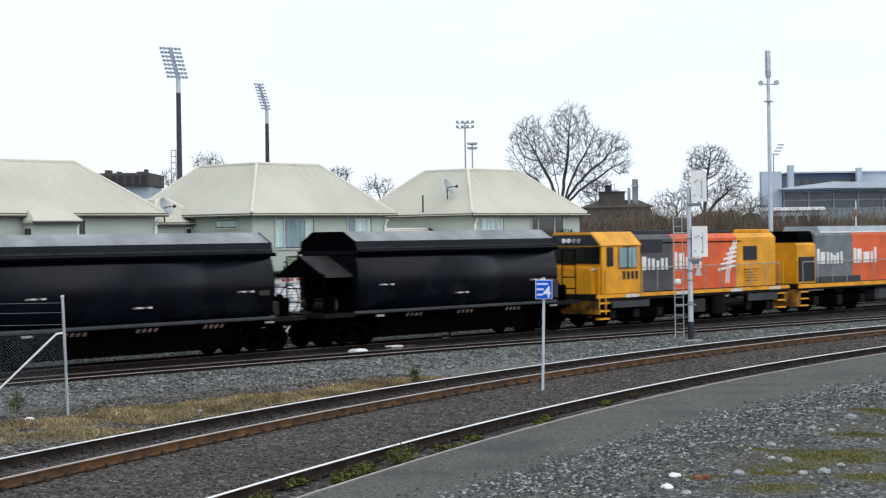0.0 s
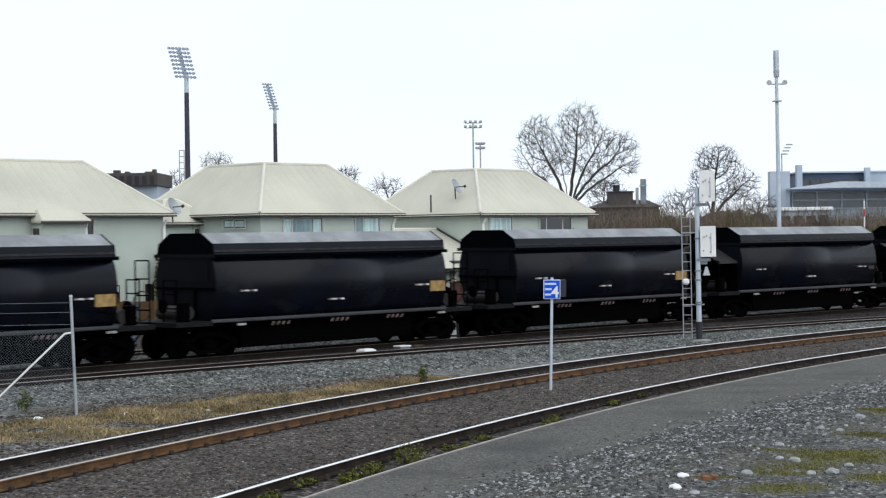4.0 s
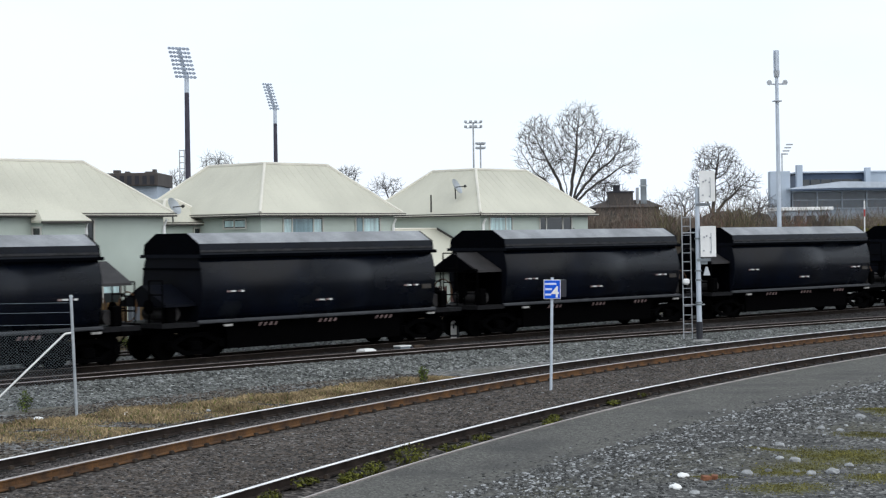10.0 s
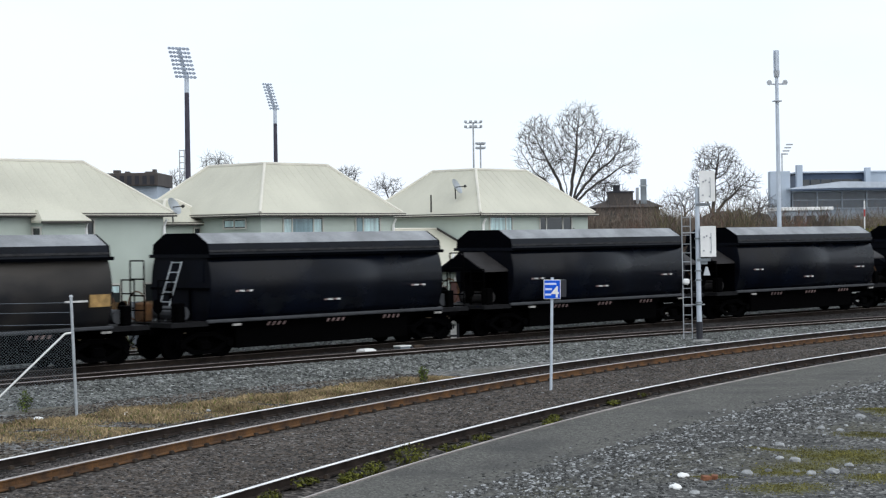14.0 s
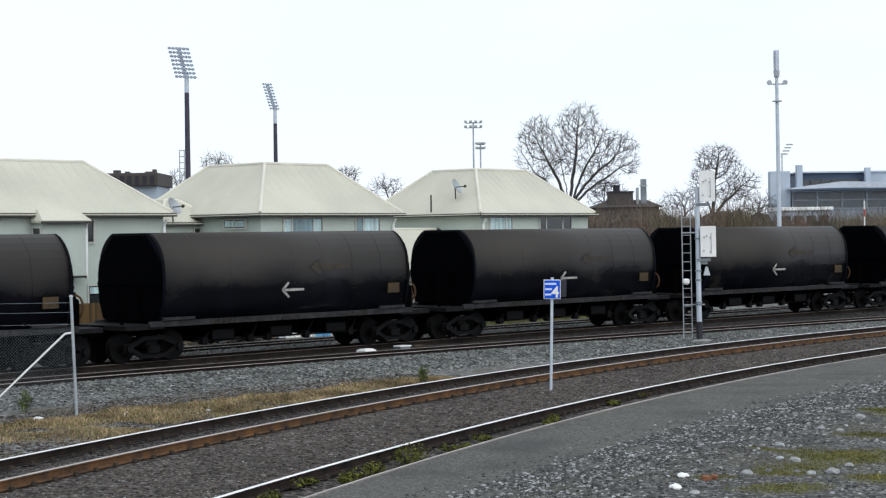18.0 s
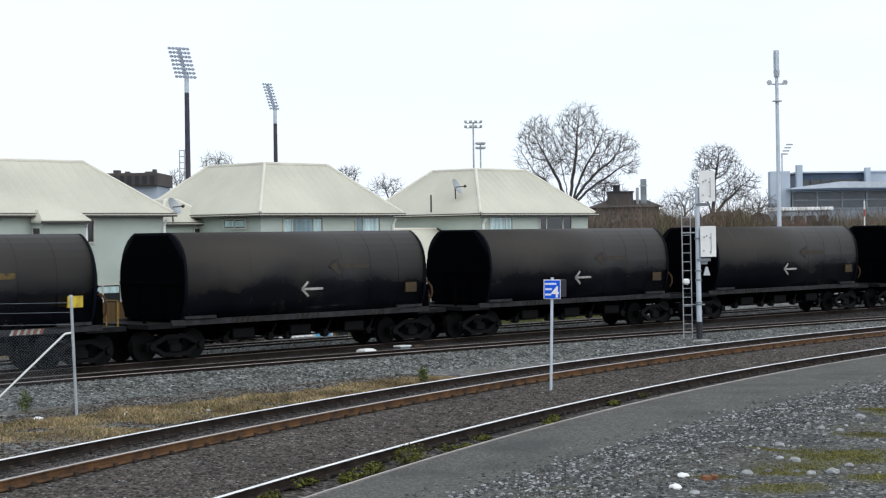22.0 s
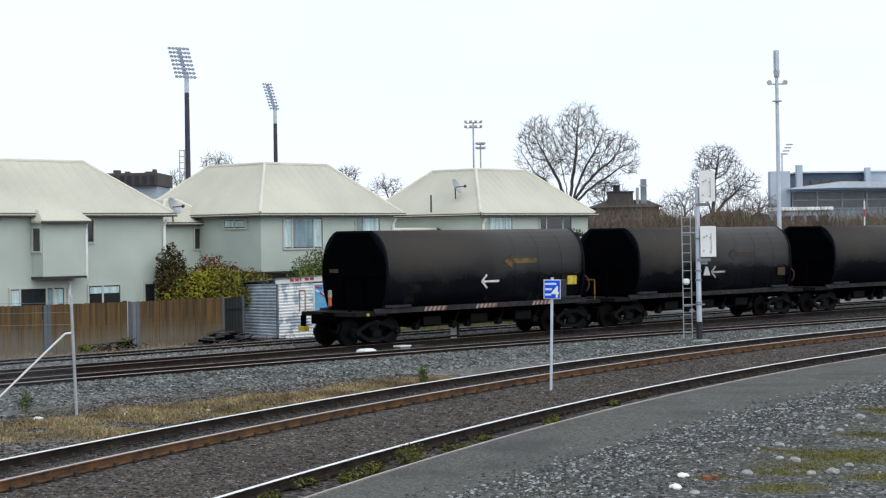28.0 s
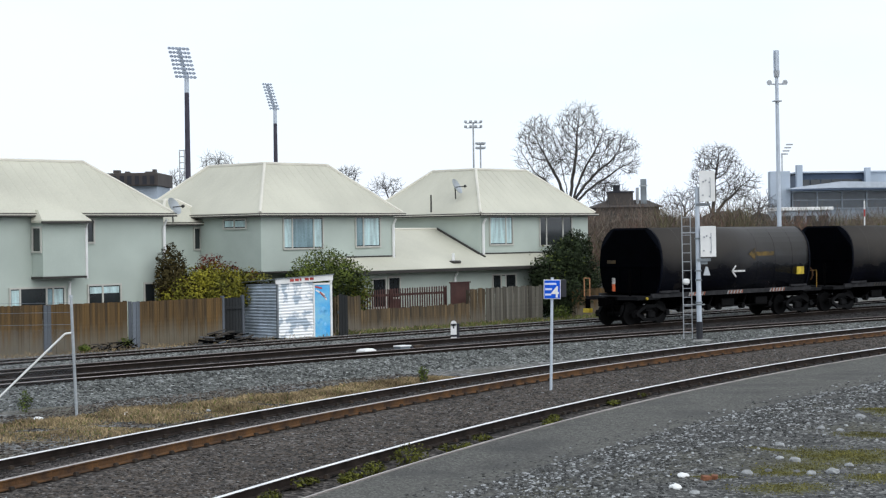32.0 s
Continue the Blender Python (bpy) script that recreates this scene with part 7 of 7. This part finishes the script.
def lattice(x, y, z, w, label):
    t = thing("lattice_mast", pose(x, y, 0), label, "mast")
    for dx in (-w / 2, w / 2):
        part("leg", tb((dx, 0, -0.5), (dx, 0, z), 0.06, 0.06, 6), "steel", t)
    for i in range(6):
        part("cross_brace", tb((-w / 2, 0, z - 0.1 - i * 0.7), (w / 2, 0, z - 0.1 - i * 0.7), 0.05, 0.05, 6), "steel", t)


lattice(-29.85, 200, 13.7, 0.55, "short lattice mast beside the big floodlight")


def light_pole(x, y, top, w, label):
    t = thing("light_pole", pose(x, y, 0), label, "light pole", "sports ground lights")
    part("pole", tb((0, 0, -0.5), (0, 0, top), 0.11, 0.08, 8), "steel", t)
    for k in range(2):
        z = top - 0.1 - k * 0.5
        part("crossarm", bx(-w / 2, w / 2, -0.05, 0.05, z - 0.05, z + 0.03), "steel", t)
        for i in range(4):
            cx = (i / 3 - 0.5) * w
            part("lamp", bx(cx - 0.14, cx + 0.14, -0.2, 0.2, z + 0.02, z + 0.26, bevel=0.03), "steel", t)


light_pole(3.3, 180, 15.1, 1.6, "grey light pole with clustered lamps")
light_pole(4.47, 200, 13.9, 0.9, "smaller grey light pole with clustered lamps")
t = thing("phone_mast", pose(21.31, 110, 0, 0, -0.35, 0), "tall pale mobile phone mast with a panel antenna", "phone mast")
part("pole", tb((0, 0, -0.5), (0, 0, 13.2), 0.155, 0.105, 14), "steel_pale", t, "pale tapered pole")
part("collar", tb((0, 0, 13.1), (0, 0, 13.5), 0.17, 0.2, 12), "steel", t)
for i in range(3):
    a = i * math.tau / 3
    part("panel_antenna", bx(-0.09, 0.09, -0.05, 0.05, 13.5, 14.8, bevel=0.02, m=pose(0.12 * math.sin(a), -0.12 * math.cos(a), 0, 0, 0, math.degrees(a))), "steel_pale", t)
part("cross_arm", bx(-0.55, 0.55, -0.04, 0.04, 12.62, 12.7), "steel", t)
for s in (-1, 1):
    part("small_dish", tb((s * 0.5, -0.14, 12.75), (s * 0.5, 0.04, 12.75), 0.17, 0.08, 12), "steel", t)
part("ring", tb((0, 0, 11.55), (0, 0, 11.62), 0.3, 0.3, 10), "steel", t)
t = thing("light_rack", pose(39.5, 200, 0), "slanted rack of distant sports lights", "light pole")
part("pole", tb((-0.4, 0, -0.5), (-0.4, 0, 12.3), 0.08, 0.07, 8), "steel", t)
for i in range(4):
    part("lamp_bar", bx(-0.5 + i * 0.2, 0.25 + i * 0.2, -0.1, 0.1, 12.15 + i * 0.36, 12.3 + i * 0.36), "steel", t)
t = thing("marker_mast", pose(23.04, 95, 0), "thin white pole with a red band", "pole")
part("pole", tb((0, 0, -0.3), (0, 0, 4.98), 0.04, 0.036, 8), "white_paint", t)
part("red_band", tb((0, 0, 4.1), (0, 0, 4.5), 0.046, 0.046, 8), "red_paint", t)


def bare_tree(x, y, foot, fork, lobes, count, seed, label, step=0.42, material="bark", girth=0.0155):
    """A leafless tree grown towards points strewn through its crown. lobes: (x, z, half width, half height) of the crown, in the world."""
    rnd = random.Random(seed)
    t = thing("bare_tree", pose(x, y, 0), label, "tree", "bare trees")
    area = [w * h for _, _, w, h in lobes]
    goals = []
    while len(goals) < count:
        cx, cz, w, h = rnd.choices(lobes, area)[0]
        d = Vector((rnd.gauss(0, 1), rnd.gauss(0, 1), rnd.gauss(0, 1))).normalized() * rnd.random() ** 0.5
        goals.append((cx - x + d.x * w, d.y * w * 0.8, cz + d.z * h))
    goals = np.array(goals)
    nodes = [np.array((0.0, 0.0, -0.3))]
    above, ways = [-1], [np.array((0.0, 0.0, 1.0))]
    while nodes[-1][2] < fork:
        nodes.append(nodes[-1] + np.array((rnd.gauss(0, 0.04), rnd.gauss(0, 0.04), step)))
        above.append(len(nodes) - 2)
        ways.append(np.array((0.0, 0.0, 1.0)))
    root = len(nodes) - 1
    for cx, cz, w, h in lobes:
        end = np.array((cx - x, rnd.uniform(-0.4, 0.4) * w, cz - 0.35 * h))
        span = np.linalg.norm(end - nodes[root])
        if span < 1.2:
            continue
        bend = nodes[root] * 0.55 + end * 0.45 + np.array((-0.18 * end[0], 0.0, 0.10 * span))
        last, n = root, max(2, int(0.8 * span / step))
        for i in range(1, n + 1):
            f = 0.8 * i / n
            p = nodes[root] * (1 - f) ** 2 + bend * 2 * f * (1 - f) + end * f * f + np.array((rnd.gauss(0, 0.04), rnd.gauss(0, 0.04), 0.0))
            d = p - nodes[last]
            ways.append(d / np.linalg.norm(d))
            nodes.append(p)
            above.append(last)
            last = len(nodes) - 1
    near = np.full(count, 1e9)
    which = np.zeros(count, int)
    fresh = list(range(len(nodes)))
    idle = np.zeros(count, int)
    for _ in range(60):
        block = np.array([nodes[i] for i in fresh])
        dd = np.linalg.norm(goals[:, None, :] - block[None], axis=2)
        k = dd.argmin(1)
        best = dd[np.arange(len(goals)), k]
        upd = best < near
        near[upd], which[upd] = best[upd], np.array(fresh)[k[upd]]
        idle = np.where(upd, 0, idle + 1)
        live = (near > step) & (idle < 5)
        goals, near, which, idle = goals[live], near[live], which[live], idle[live]
        if len(goals) == 0:
            break
        pull = {}
        for g, i in zip(goals, which):
            v = g - nodes[i]
            pull[i] = pull.get(i, 0) + v / (np.linalg.norm(v) + 1e-6)
        fresh = []
        for i, v in pull.items():
            v = v / (np.linalg.norm(v) + 1e-6) + 0.5 * ways[i] + np.array((rnd.gauss(0, 0.13), rnd.gauss(0, 0.13), rnd.gauss(0.04, 0.13)))
            v = v / np.linalg.norm(v)
            nodes.append(nodes[i] + v * step)
            above.append(i)
            ways.append(v)
            fresh.append(len(nodes) - 1)
    load = [0.0] * len(nodes)
    for i in range(len(nodes) - 1, 0, -1):
        if load[i] == 0:
            load[i] = 1.0
        load[above[i]] += load[i]
    rad = [girth * max(v, 1.0) ** 0.5 for v in load]
    big, vs, fs = bmesh.new(), [], []

    def seg(a, b, r0, r1):
        d = (b - a).normalized()
        u = d.orthogonal().normalized()
        v = d.cross(u)
        i = len(vs)
        for p, r in ((a, r0), (b, r1)):
            for k in range(3):
                q = k * math.tau / 3
                vs.append(p + (u * math.cos(q) + v * math.sin(q)) * r)
        for k in range(3):
            fs.append((i + k, i + (k + 1) % 3, i + 3 + (k + 1) % 3, i + 3 + k))

    for i in range(1, len(nodes)):
        p, q = Vector(nodes[above[i]]), Vector(nodes[i])
        r0 = min(rad[above[i]], rad[i] * 1.35)
        if rad[i] > 0.06:
            tube(big, p, q + (q - p) * 0.04, r0, rad[i], 6)
        else:
            seg(p, q, r0, rad[i])
        if load[i] < 26:
            for _ in range(4 if load[i] < 7 else 1):
                d = ((q - p).normalized() * 0.8 + Vector((rnd.gauss(0, 0.5), rnd.gauss(0, 0.5), rnd.gauss(0.12, 0.4)))).normalized()
                a = q
                for r1, r2 in ((0.012, 0.010), (0.010, 0.006)):
                    b = a + d * step * rnd.uniform(0.45, 1.0)
                    seg(a, b, r1, r2)
                    d = (d + Vector((rnd.gauss(0, 0.35), rnd.gauss(0, 0.35), rnd.gauss(0.05, 0.3)))).normalized()
                    a = b
    part("trunk", big, material, t, "grey-brown trunk and main limbs")
    o = cloud(vs, fs, "twig_haze", material, t, "haze of bare twigs")
    o["kind"] = "stuff"
    return t


bare_tree(10.9, 150, 0, 4.8, [(8.4, 11.4, 1.9, 2.1), (11.9, 12.4, 2.0, 2.1), (15.2, 10.6, 1.8, 1.5), (10.4, 9.8, 2.2, 1.9), (13.4, 9.2, 1.9, 1.3), (7.4, 9.5, 1.0, 1.1), (13.6, 11.4, 1.4, 1.2), (8.6, 8.4, 1.2, 0.9), (13.2, 7.7, 1.8, 0.9), (15.6, 9.2, 1.5, 0.8)], 5200, 21,
          "large spreading leafless tree behind the houses")
bare_tree(21.8, 140, 0, 4.4, [(22.1, 8.9, 1.9, 1.5), (24.1, 7.2, 1.4, 1.2), (20.7, 7.5, 0.9, 1.1), (23.0, 6.4, 2.0, 0.8)], 1900, 5, "medium round-topped leafless tree behind the signal", 0.34)
bare_tree(-20.9, 160, 0, 7.2, [(-20.6, 10.2, 1.7, 1.1), (-19.8, 9.6, 1.2, 0.9)], 330, 7, "leafless tree behind the house roofs", 0.34, "bark_far")
bare_tree(-25.0, 165, 0, 7.0, [(-25.2, 9.0, 1.0, 0.9)], 160, 8, "small leafless tree behind the house roofs", 0.34, "bark_far")
bare_tree(-8.4, 150, 0, 6.0, [(-8.2, 8.6, 1.1, 0.8)], 260, 9, "small twiggy tree between the roofs", 0.3, "bark_far")
bare_tree(-4.7, 150, 0, 5.0, [(-4.8, 7.6, 1.5, 0.9)], 190, 10, "small leafless tree between the roofs", 0.36, "bark_far")
bare_tree(13.4, 145, 0, 4.0, [(13.6, 6.7, 1.8, 1.2)], 240, 12, "low leafless tree beside the large one", 0.36, "bark_far")
bare_tree(19.2, 138, 0, 3.5, [(19.2, 5.8, 1.9, 1.1)], 240, 13, "low leafless tree over the scrub", 0.36, "bark_far")
bare_tree(24.6, 136, 0, 3.2, [(24.8, 5.4, 1.6, 0.9)], 200, 14, "low leafless tree over the scrub", 0.36, "bark_far")


def scrub():
    """A long band of brown leafless scrub: fans of thin stems from many feet."""
    rnd = random.Random(31)
    tones = (("brush", 0.42), ("brush_red", 0.2), ("brush_grey", 0.24), ("brush_olive", 0.14))
    heaps = {k: ([], []) for k, _ in tones}
    for _ in range(560):
        x, y = rnd.uniform(7, 47), 112 + rnd.uniform(0, 20)
        tone = rnd.choices([k for k, _ in tones], [w * (3.0 if k == "brush_olive" and x > 25 else 1.0) for k, w in tones])[0]
        vs, fs = heaps[tone]
        crest = 5.3 + 0.8 * noise.noise(Vector((x * 0.16, 0, 0))) + 0.9 * noise.noise(Vector((x * 0.55, 1, 0))) - (0.6 if x > 21 else 0.0)
        tall = crest * rnd.uniform(0.62, 1.08)
        for _ in range(46):
            base = rnd.uniform(0.05, 0.7) * tall
            p = Vector((x + rnd.gauss(0, 0.5) * (0.4 + base / tall), y + rnd.gauss(0, 0.5), base))
            d = Vector((rnd.gauss(0, 0.42), rnd.gauss(0, 0.3), 1)).normalized()
            h = (tall - base) * rnd.uniform(0.55, 1.12)
            for k in range(4):
                q = p + d * (h / 4)
                w = 0.022 * (1 - k / 4.6)
                i = len(vs)
                vs += [p + Vector((-w, 0, 0)), p + Vector((w, 0, 0)), q + Vector((w * 0.75, 0, 0)), q + Vector((-w * 0.75, 0, 0))]
                fs.append((i, i + 1, i + 2, i + 3))
                if k and rnd.random() < 0.7:
                    e = (d + Vector((rnd.gauss(0, 0.7), rnd.gauss(0, 0.4), rnd.gauss(0.1, 0.3)))).normalized()
                    g = q + e * rnd.uniform(0.25, 0.6)
                    i = len(vs)
                    vs += [q + Vector((-0.011, 0, 0)), q + Vector((0.011, 0, 0)), g]
                    fs.append((i, i + 1, i + 2))
                p = q
                d = (d + Vector((rnd.gauss(0, 0.28), rnd.gauss(0, 0.2), 0.0))).normalized()
    for k, (vs, fs) in heaps.items():
        o = cloud(vs, fs, "scrub", k)
        tagged(o, {"brush": "band of brown leafless scrub behind the railway", "brush_red": "reddish brown leafless stems in the scrub",
                   "brush_grey": "dark grey leafless stems in the scrub", "brush_olive": "olive tinged twiggy scrub below the grey building"}[k], "scrub", kind="stuff")
    bm = bmesh.new()
    n = 60
    for i in range(n):
        x = 6 + 44 * i / n
        h = 4.5 + 0.6 * noise.noise(Vector((x * 0.16, 0, 0))) + 0.6 * noise.noise(Vector((x * 0.9, 4, 0))) - (0.5 if x > 24 else 0.0)
        bmesh.ops.create_icosphere(bm, subdivisions=2, radius=1.0, matrix=Matrix.Translation((x, 126 + 4 * rnd.random(), h * 0.45)) @ Matrix.Diagonal((1.5, 1.6, h * 0.58, 1)))
    for v in bm.verts:
        v.co += Vector((noise.noise(v.co * 1.7), noise.noise(v.co * 1.7 + Vector((5, 0, 0))), noise.noise(v.co * 1.7 + Vector((0, 9, 0))))) * 0.6
    o = part("undergrowth", bm, "brush_grey")
    tagged(o, "dense brown undergrowth below the scrub", "undergrowth", kind="stuff")
    o = cloud(*leaves([(28 + 3 * i, 112, 2.9, 2.2, 1.2, 0.8) for i in range(5)] + [(24.5, 111, 2.6, 1.6, 1, 0.8)], 5000, 0.10, 77), "scrub_foliage", "leaf_yellow")
    tagged(o, "olive leaves in the scrub", "scrub", kind="stuff")


scrub()

# dark brick building with a chimney
t = thing("brick_building", pose(16.5, 142, 0), "dark brown building with a square chimney behind the scrub", "building", "distant buildings")
part("wall", bx(-4.0, 1.2, 0, 8, -0.3, 5.5), "wall_dark", t)
part("roof", loft(bmesh.new(), [[(-4.3, -0.3, 5.5), (1.5, -0.3, 5.5), (1.5, 8.3, 5.5), (-4.3, 8.3, 5.5)], [(-2.6, 1.5, 6.15), (0.4, 1.5, 6.1), (0.4, 5.5, 6.1), (-2.6, 5.5, 6.15)]]), "wall_dark", t)
part("chimney", bx(-2.88, -0.9, 0.2, 1.7, 5.2, 6.8, bevel=0.03), "wall_dark", t)
part("chimney_cap", bx(-2.96, -0.82, 0.12, 1.78, 6.7, 6.82), "black_paint", t)
part("chimney_pot", tb((-2.18, 0.9, 6.8), (-2.18, 0.9, 7.34), 0.26, 0.30, 14), "black_paint", t)
part("flue", bx(-0.23, 0.23, 0.5, 0.8, 5.6, 7.8), "galv_dark", t, "pale metal flue")
part("flue_cap", bx(-0.3, 0.3, 0.42, 0.88, 7.2, 7.3), "galv", t)
part("side_flue", bx(-0.62, -0.4, 0.5, 0.8, 5.6, 7.1), "galv", t)
for i in range(3):
    part("window", bx(-3.2 + i * 1.5, -2.4 + i * 1.5, -0.03, 0.05, 3.6, 5.0), "pane_dark", t)

# dark flat-topped stand between the first two houses
t = thing("stand_roof", pose(-21.4, 120, 0), "dark flat-roofed stand behind the house roofs", "building", "distant buildings")
part("wall", bx(-1.7, 1.7, 0.4, 6, -0.3, 7.1), "wall_grey", t, "pale lower wall")
part("parapet", bx(-1.95, 1.85, -0.3, 6.3, 7.1, 8.0, bevel=0.03), "wall_dark", t, "dark roof band")
for i in range(7):
    part("louvre", bx(-1.8 + i * 0.52, -1.5 + i * 0.52, -0.36, -0.29, 7.2, 7.8), "black_paint", t)
for x, w, h in ((-1.3, 0.4, 0.22), (-0.5, 0.25, 0.12), (0.9, 0.5, 0.1), (1.4, 0.2, 0.25)):
    part("roof_vent", bx(x, x + w, 0.2, 1, 8.0, 8.0 + h), "wall_dark", t)

# modern grey and blue building
t = thing("office_building", pose(32.25, 170, 0), "modern grey and blue glazed building in the distance", "building", "distant buildings")
part("block", bx(0.4, 26, 2.2, 3.2, -0.3, 7.3), "wall_grey", t)
part("corner_block", bx(0, 1.95, 1, 2.2, -0.3, 9.25), "wall_grey", t, "grey concrete corner block")
part("corner_rib", bx(0.9, 0.98, 0.94, 0.998, 5.0, 9.2), "wall_blue", t)
part("upper_storey", bx(3.6, 10.5, 5, 18, 7.3, 9.1), "wall_blue", t, "dark blue upper storey")
part("end_storey", bx(10.5, 26, 4.6, 18, 7.3, 9.15), "wall_grey", t)
part("roof_slab", bx(3.3, 26.5, 4.4, 18.6, 9.15, 9.3), "wall_grey", t)
part("stair_tower", bx(2.95, 3.5, 2.5, 3.3, 7.0, 9.9), "wall_grey", t)
part("stair_tower", bx(10.0, 10.5, 3.5, 4.2, 7.0, 9.6), "wall_grey", t)
for i in range(6):
    part("upper_window", bx(3.75 + i * 1.05, 4.7 + i * 1.05, 4.9, 4.98, 7.9, 8.5), "pane_dark", t)
canopy = loft(bmesh.new(), [[(1.6, -1.5, 7.42), (6.4, -1.5, 7.5), (26, -1.5, 7.3), (26, 5, 7.3), (6.4, 5, 7.5), (1.6, 5, 7.42)],
                            [(1.6, -1.5, 7.55), (6.4, -1.5, 8.12), (26, -1.5, 7.6), (26, 5, 7.6), (6.4, 5, 8.12), (1.6, 5, 7.55)]])
part("canopy", canopy, "steel_pale", t, "pale folded canopy roof")
part("canopy_band", bx(1.5, 26, -1.56, -1.51, 7.28, 7.42), "wall_blue", t)
for i in range(8):
    x = 2.35 + i * 2.45
    for k in range(2):
        part("window", bx(x + 0.06, x + 2.39, 2.05, 2.12, 5.62 + k * 0.85, 6.38 + k * 0.85), "pane_office", t)
    part("mullion", bx(x - 0.06, x + 0.06, 1.9, 2.15, 5.5, 7.3), "steel_pale", t)
for k in range(3):
    part("transom", bx(2.3, 22, 1.93, 2.1, 5.5 + k * 0.85, 5.6 + k * 0.85), "steel_pale", t)
t = thing("low_roof", pose(31.6, 165, 0), "long low white roofed shed before the grey building", "building", "distant buildings")
part("wall", bx(0.2, 5.2, 0, 4, -0.3, 5.3), "wall_grey", t)
part("roof", bx(0, 5.4, -0.4, 4.4, 5.3, 5.62, bevel=0.03), "white_paint", t)
for i in range(4):
    part("window", bx(0.5 + i * 1.2, 1.4 + i * 1.2, -0.05, 0.02, 3.5, 4.8), "pane_dark", t)


# ---- what moves: the train along its curve ----
def head(t):
    """Metres along the track of the head mark at t seconds: slowing down, then rolling on steadily."""
    if t <= 17.5:
        return 68.785 + HV * t + HA * t * t / 2 + HJ * t ** 3 / 6
    return 267.14 + 65.094 + 3.361 * (t - 23) + 0.00675 * (t - 23) ** 2


HV, HA, HJ = 11.5694, -0.11737, -0.006747


def vehicle_pose(s, reach):
    p, q = line(s - reach), line(s + reach)
    c = (p + q) / 2
    d = q - p
    return pose(c.x, c.y, 0, 0, 0, math.degrees(math.atan2(d.y, d.x)))


def roll(wheel, first, last, step=0.15):
    """A wheelset turning on its axle while its wagon is in view."""
    base = wheel.location.copy()
    times = [first + step * i for i in range(int((last - first) / step) + 1)]
    walk(wheel, [(0.0, pose(*base))] + [(u, pose(base.x, base.y, base.z, 0, math.degrees((head(u) - head(first)) / 0.42), 0)) for u in times] + ([(32.0, pose(base.x, base.y, base.z, 0, math.degrees((head(times[-1]) - head(first)) / 0.42), 0))] if times[-1] < 31.9 else []))


def motions():
    times = [0.5 * i for i in range(35)] + [17.3, 17.4, 17.4667, 17.5, 17.5333, 17.5667, 17.6, 17.8, 18.0, 18.2] + [18.5 + 0.5 * i for i in range(28)]
    for w, off, reach in moving:
        if w.name.startswith("round"):
            seen = [t for t in times if t >= 18 and 44 < head(t) + off < 112]
            if seen:
                for o in w.children_recursive:
                    if o.name.startswith("wheelset"):
                        roll(o, seen[0], seen[-1])
        walk(w, [(t, vehicle_pose(head(t) + off, reach)) for t in times])


motions()
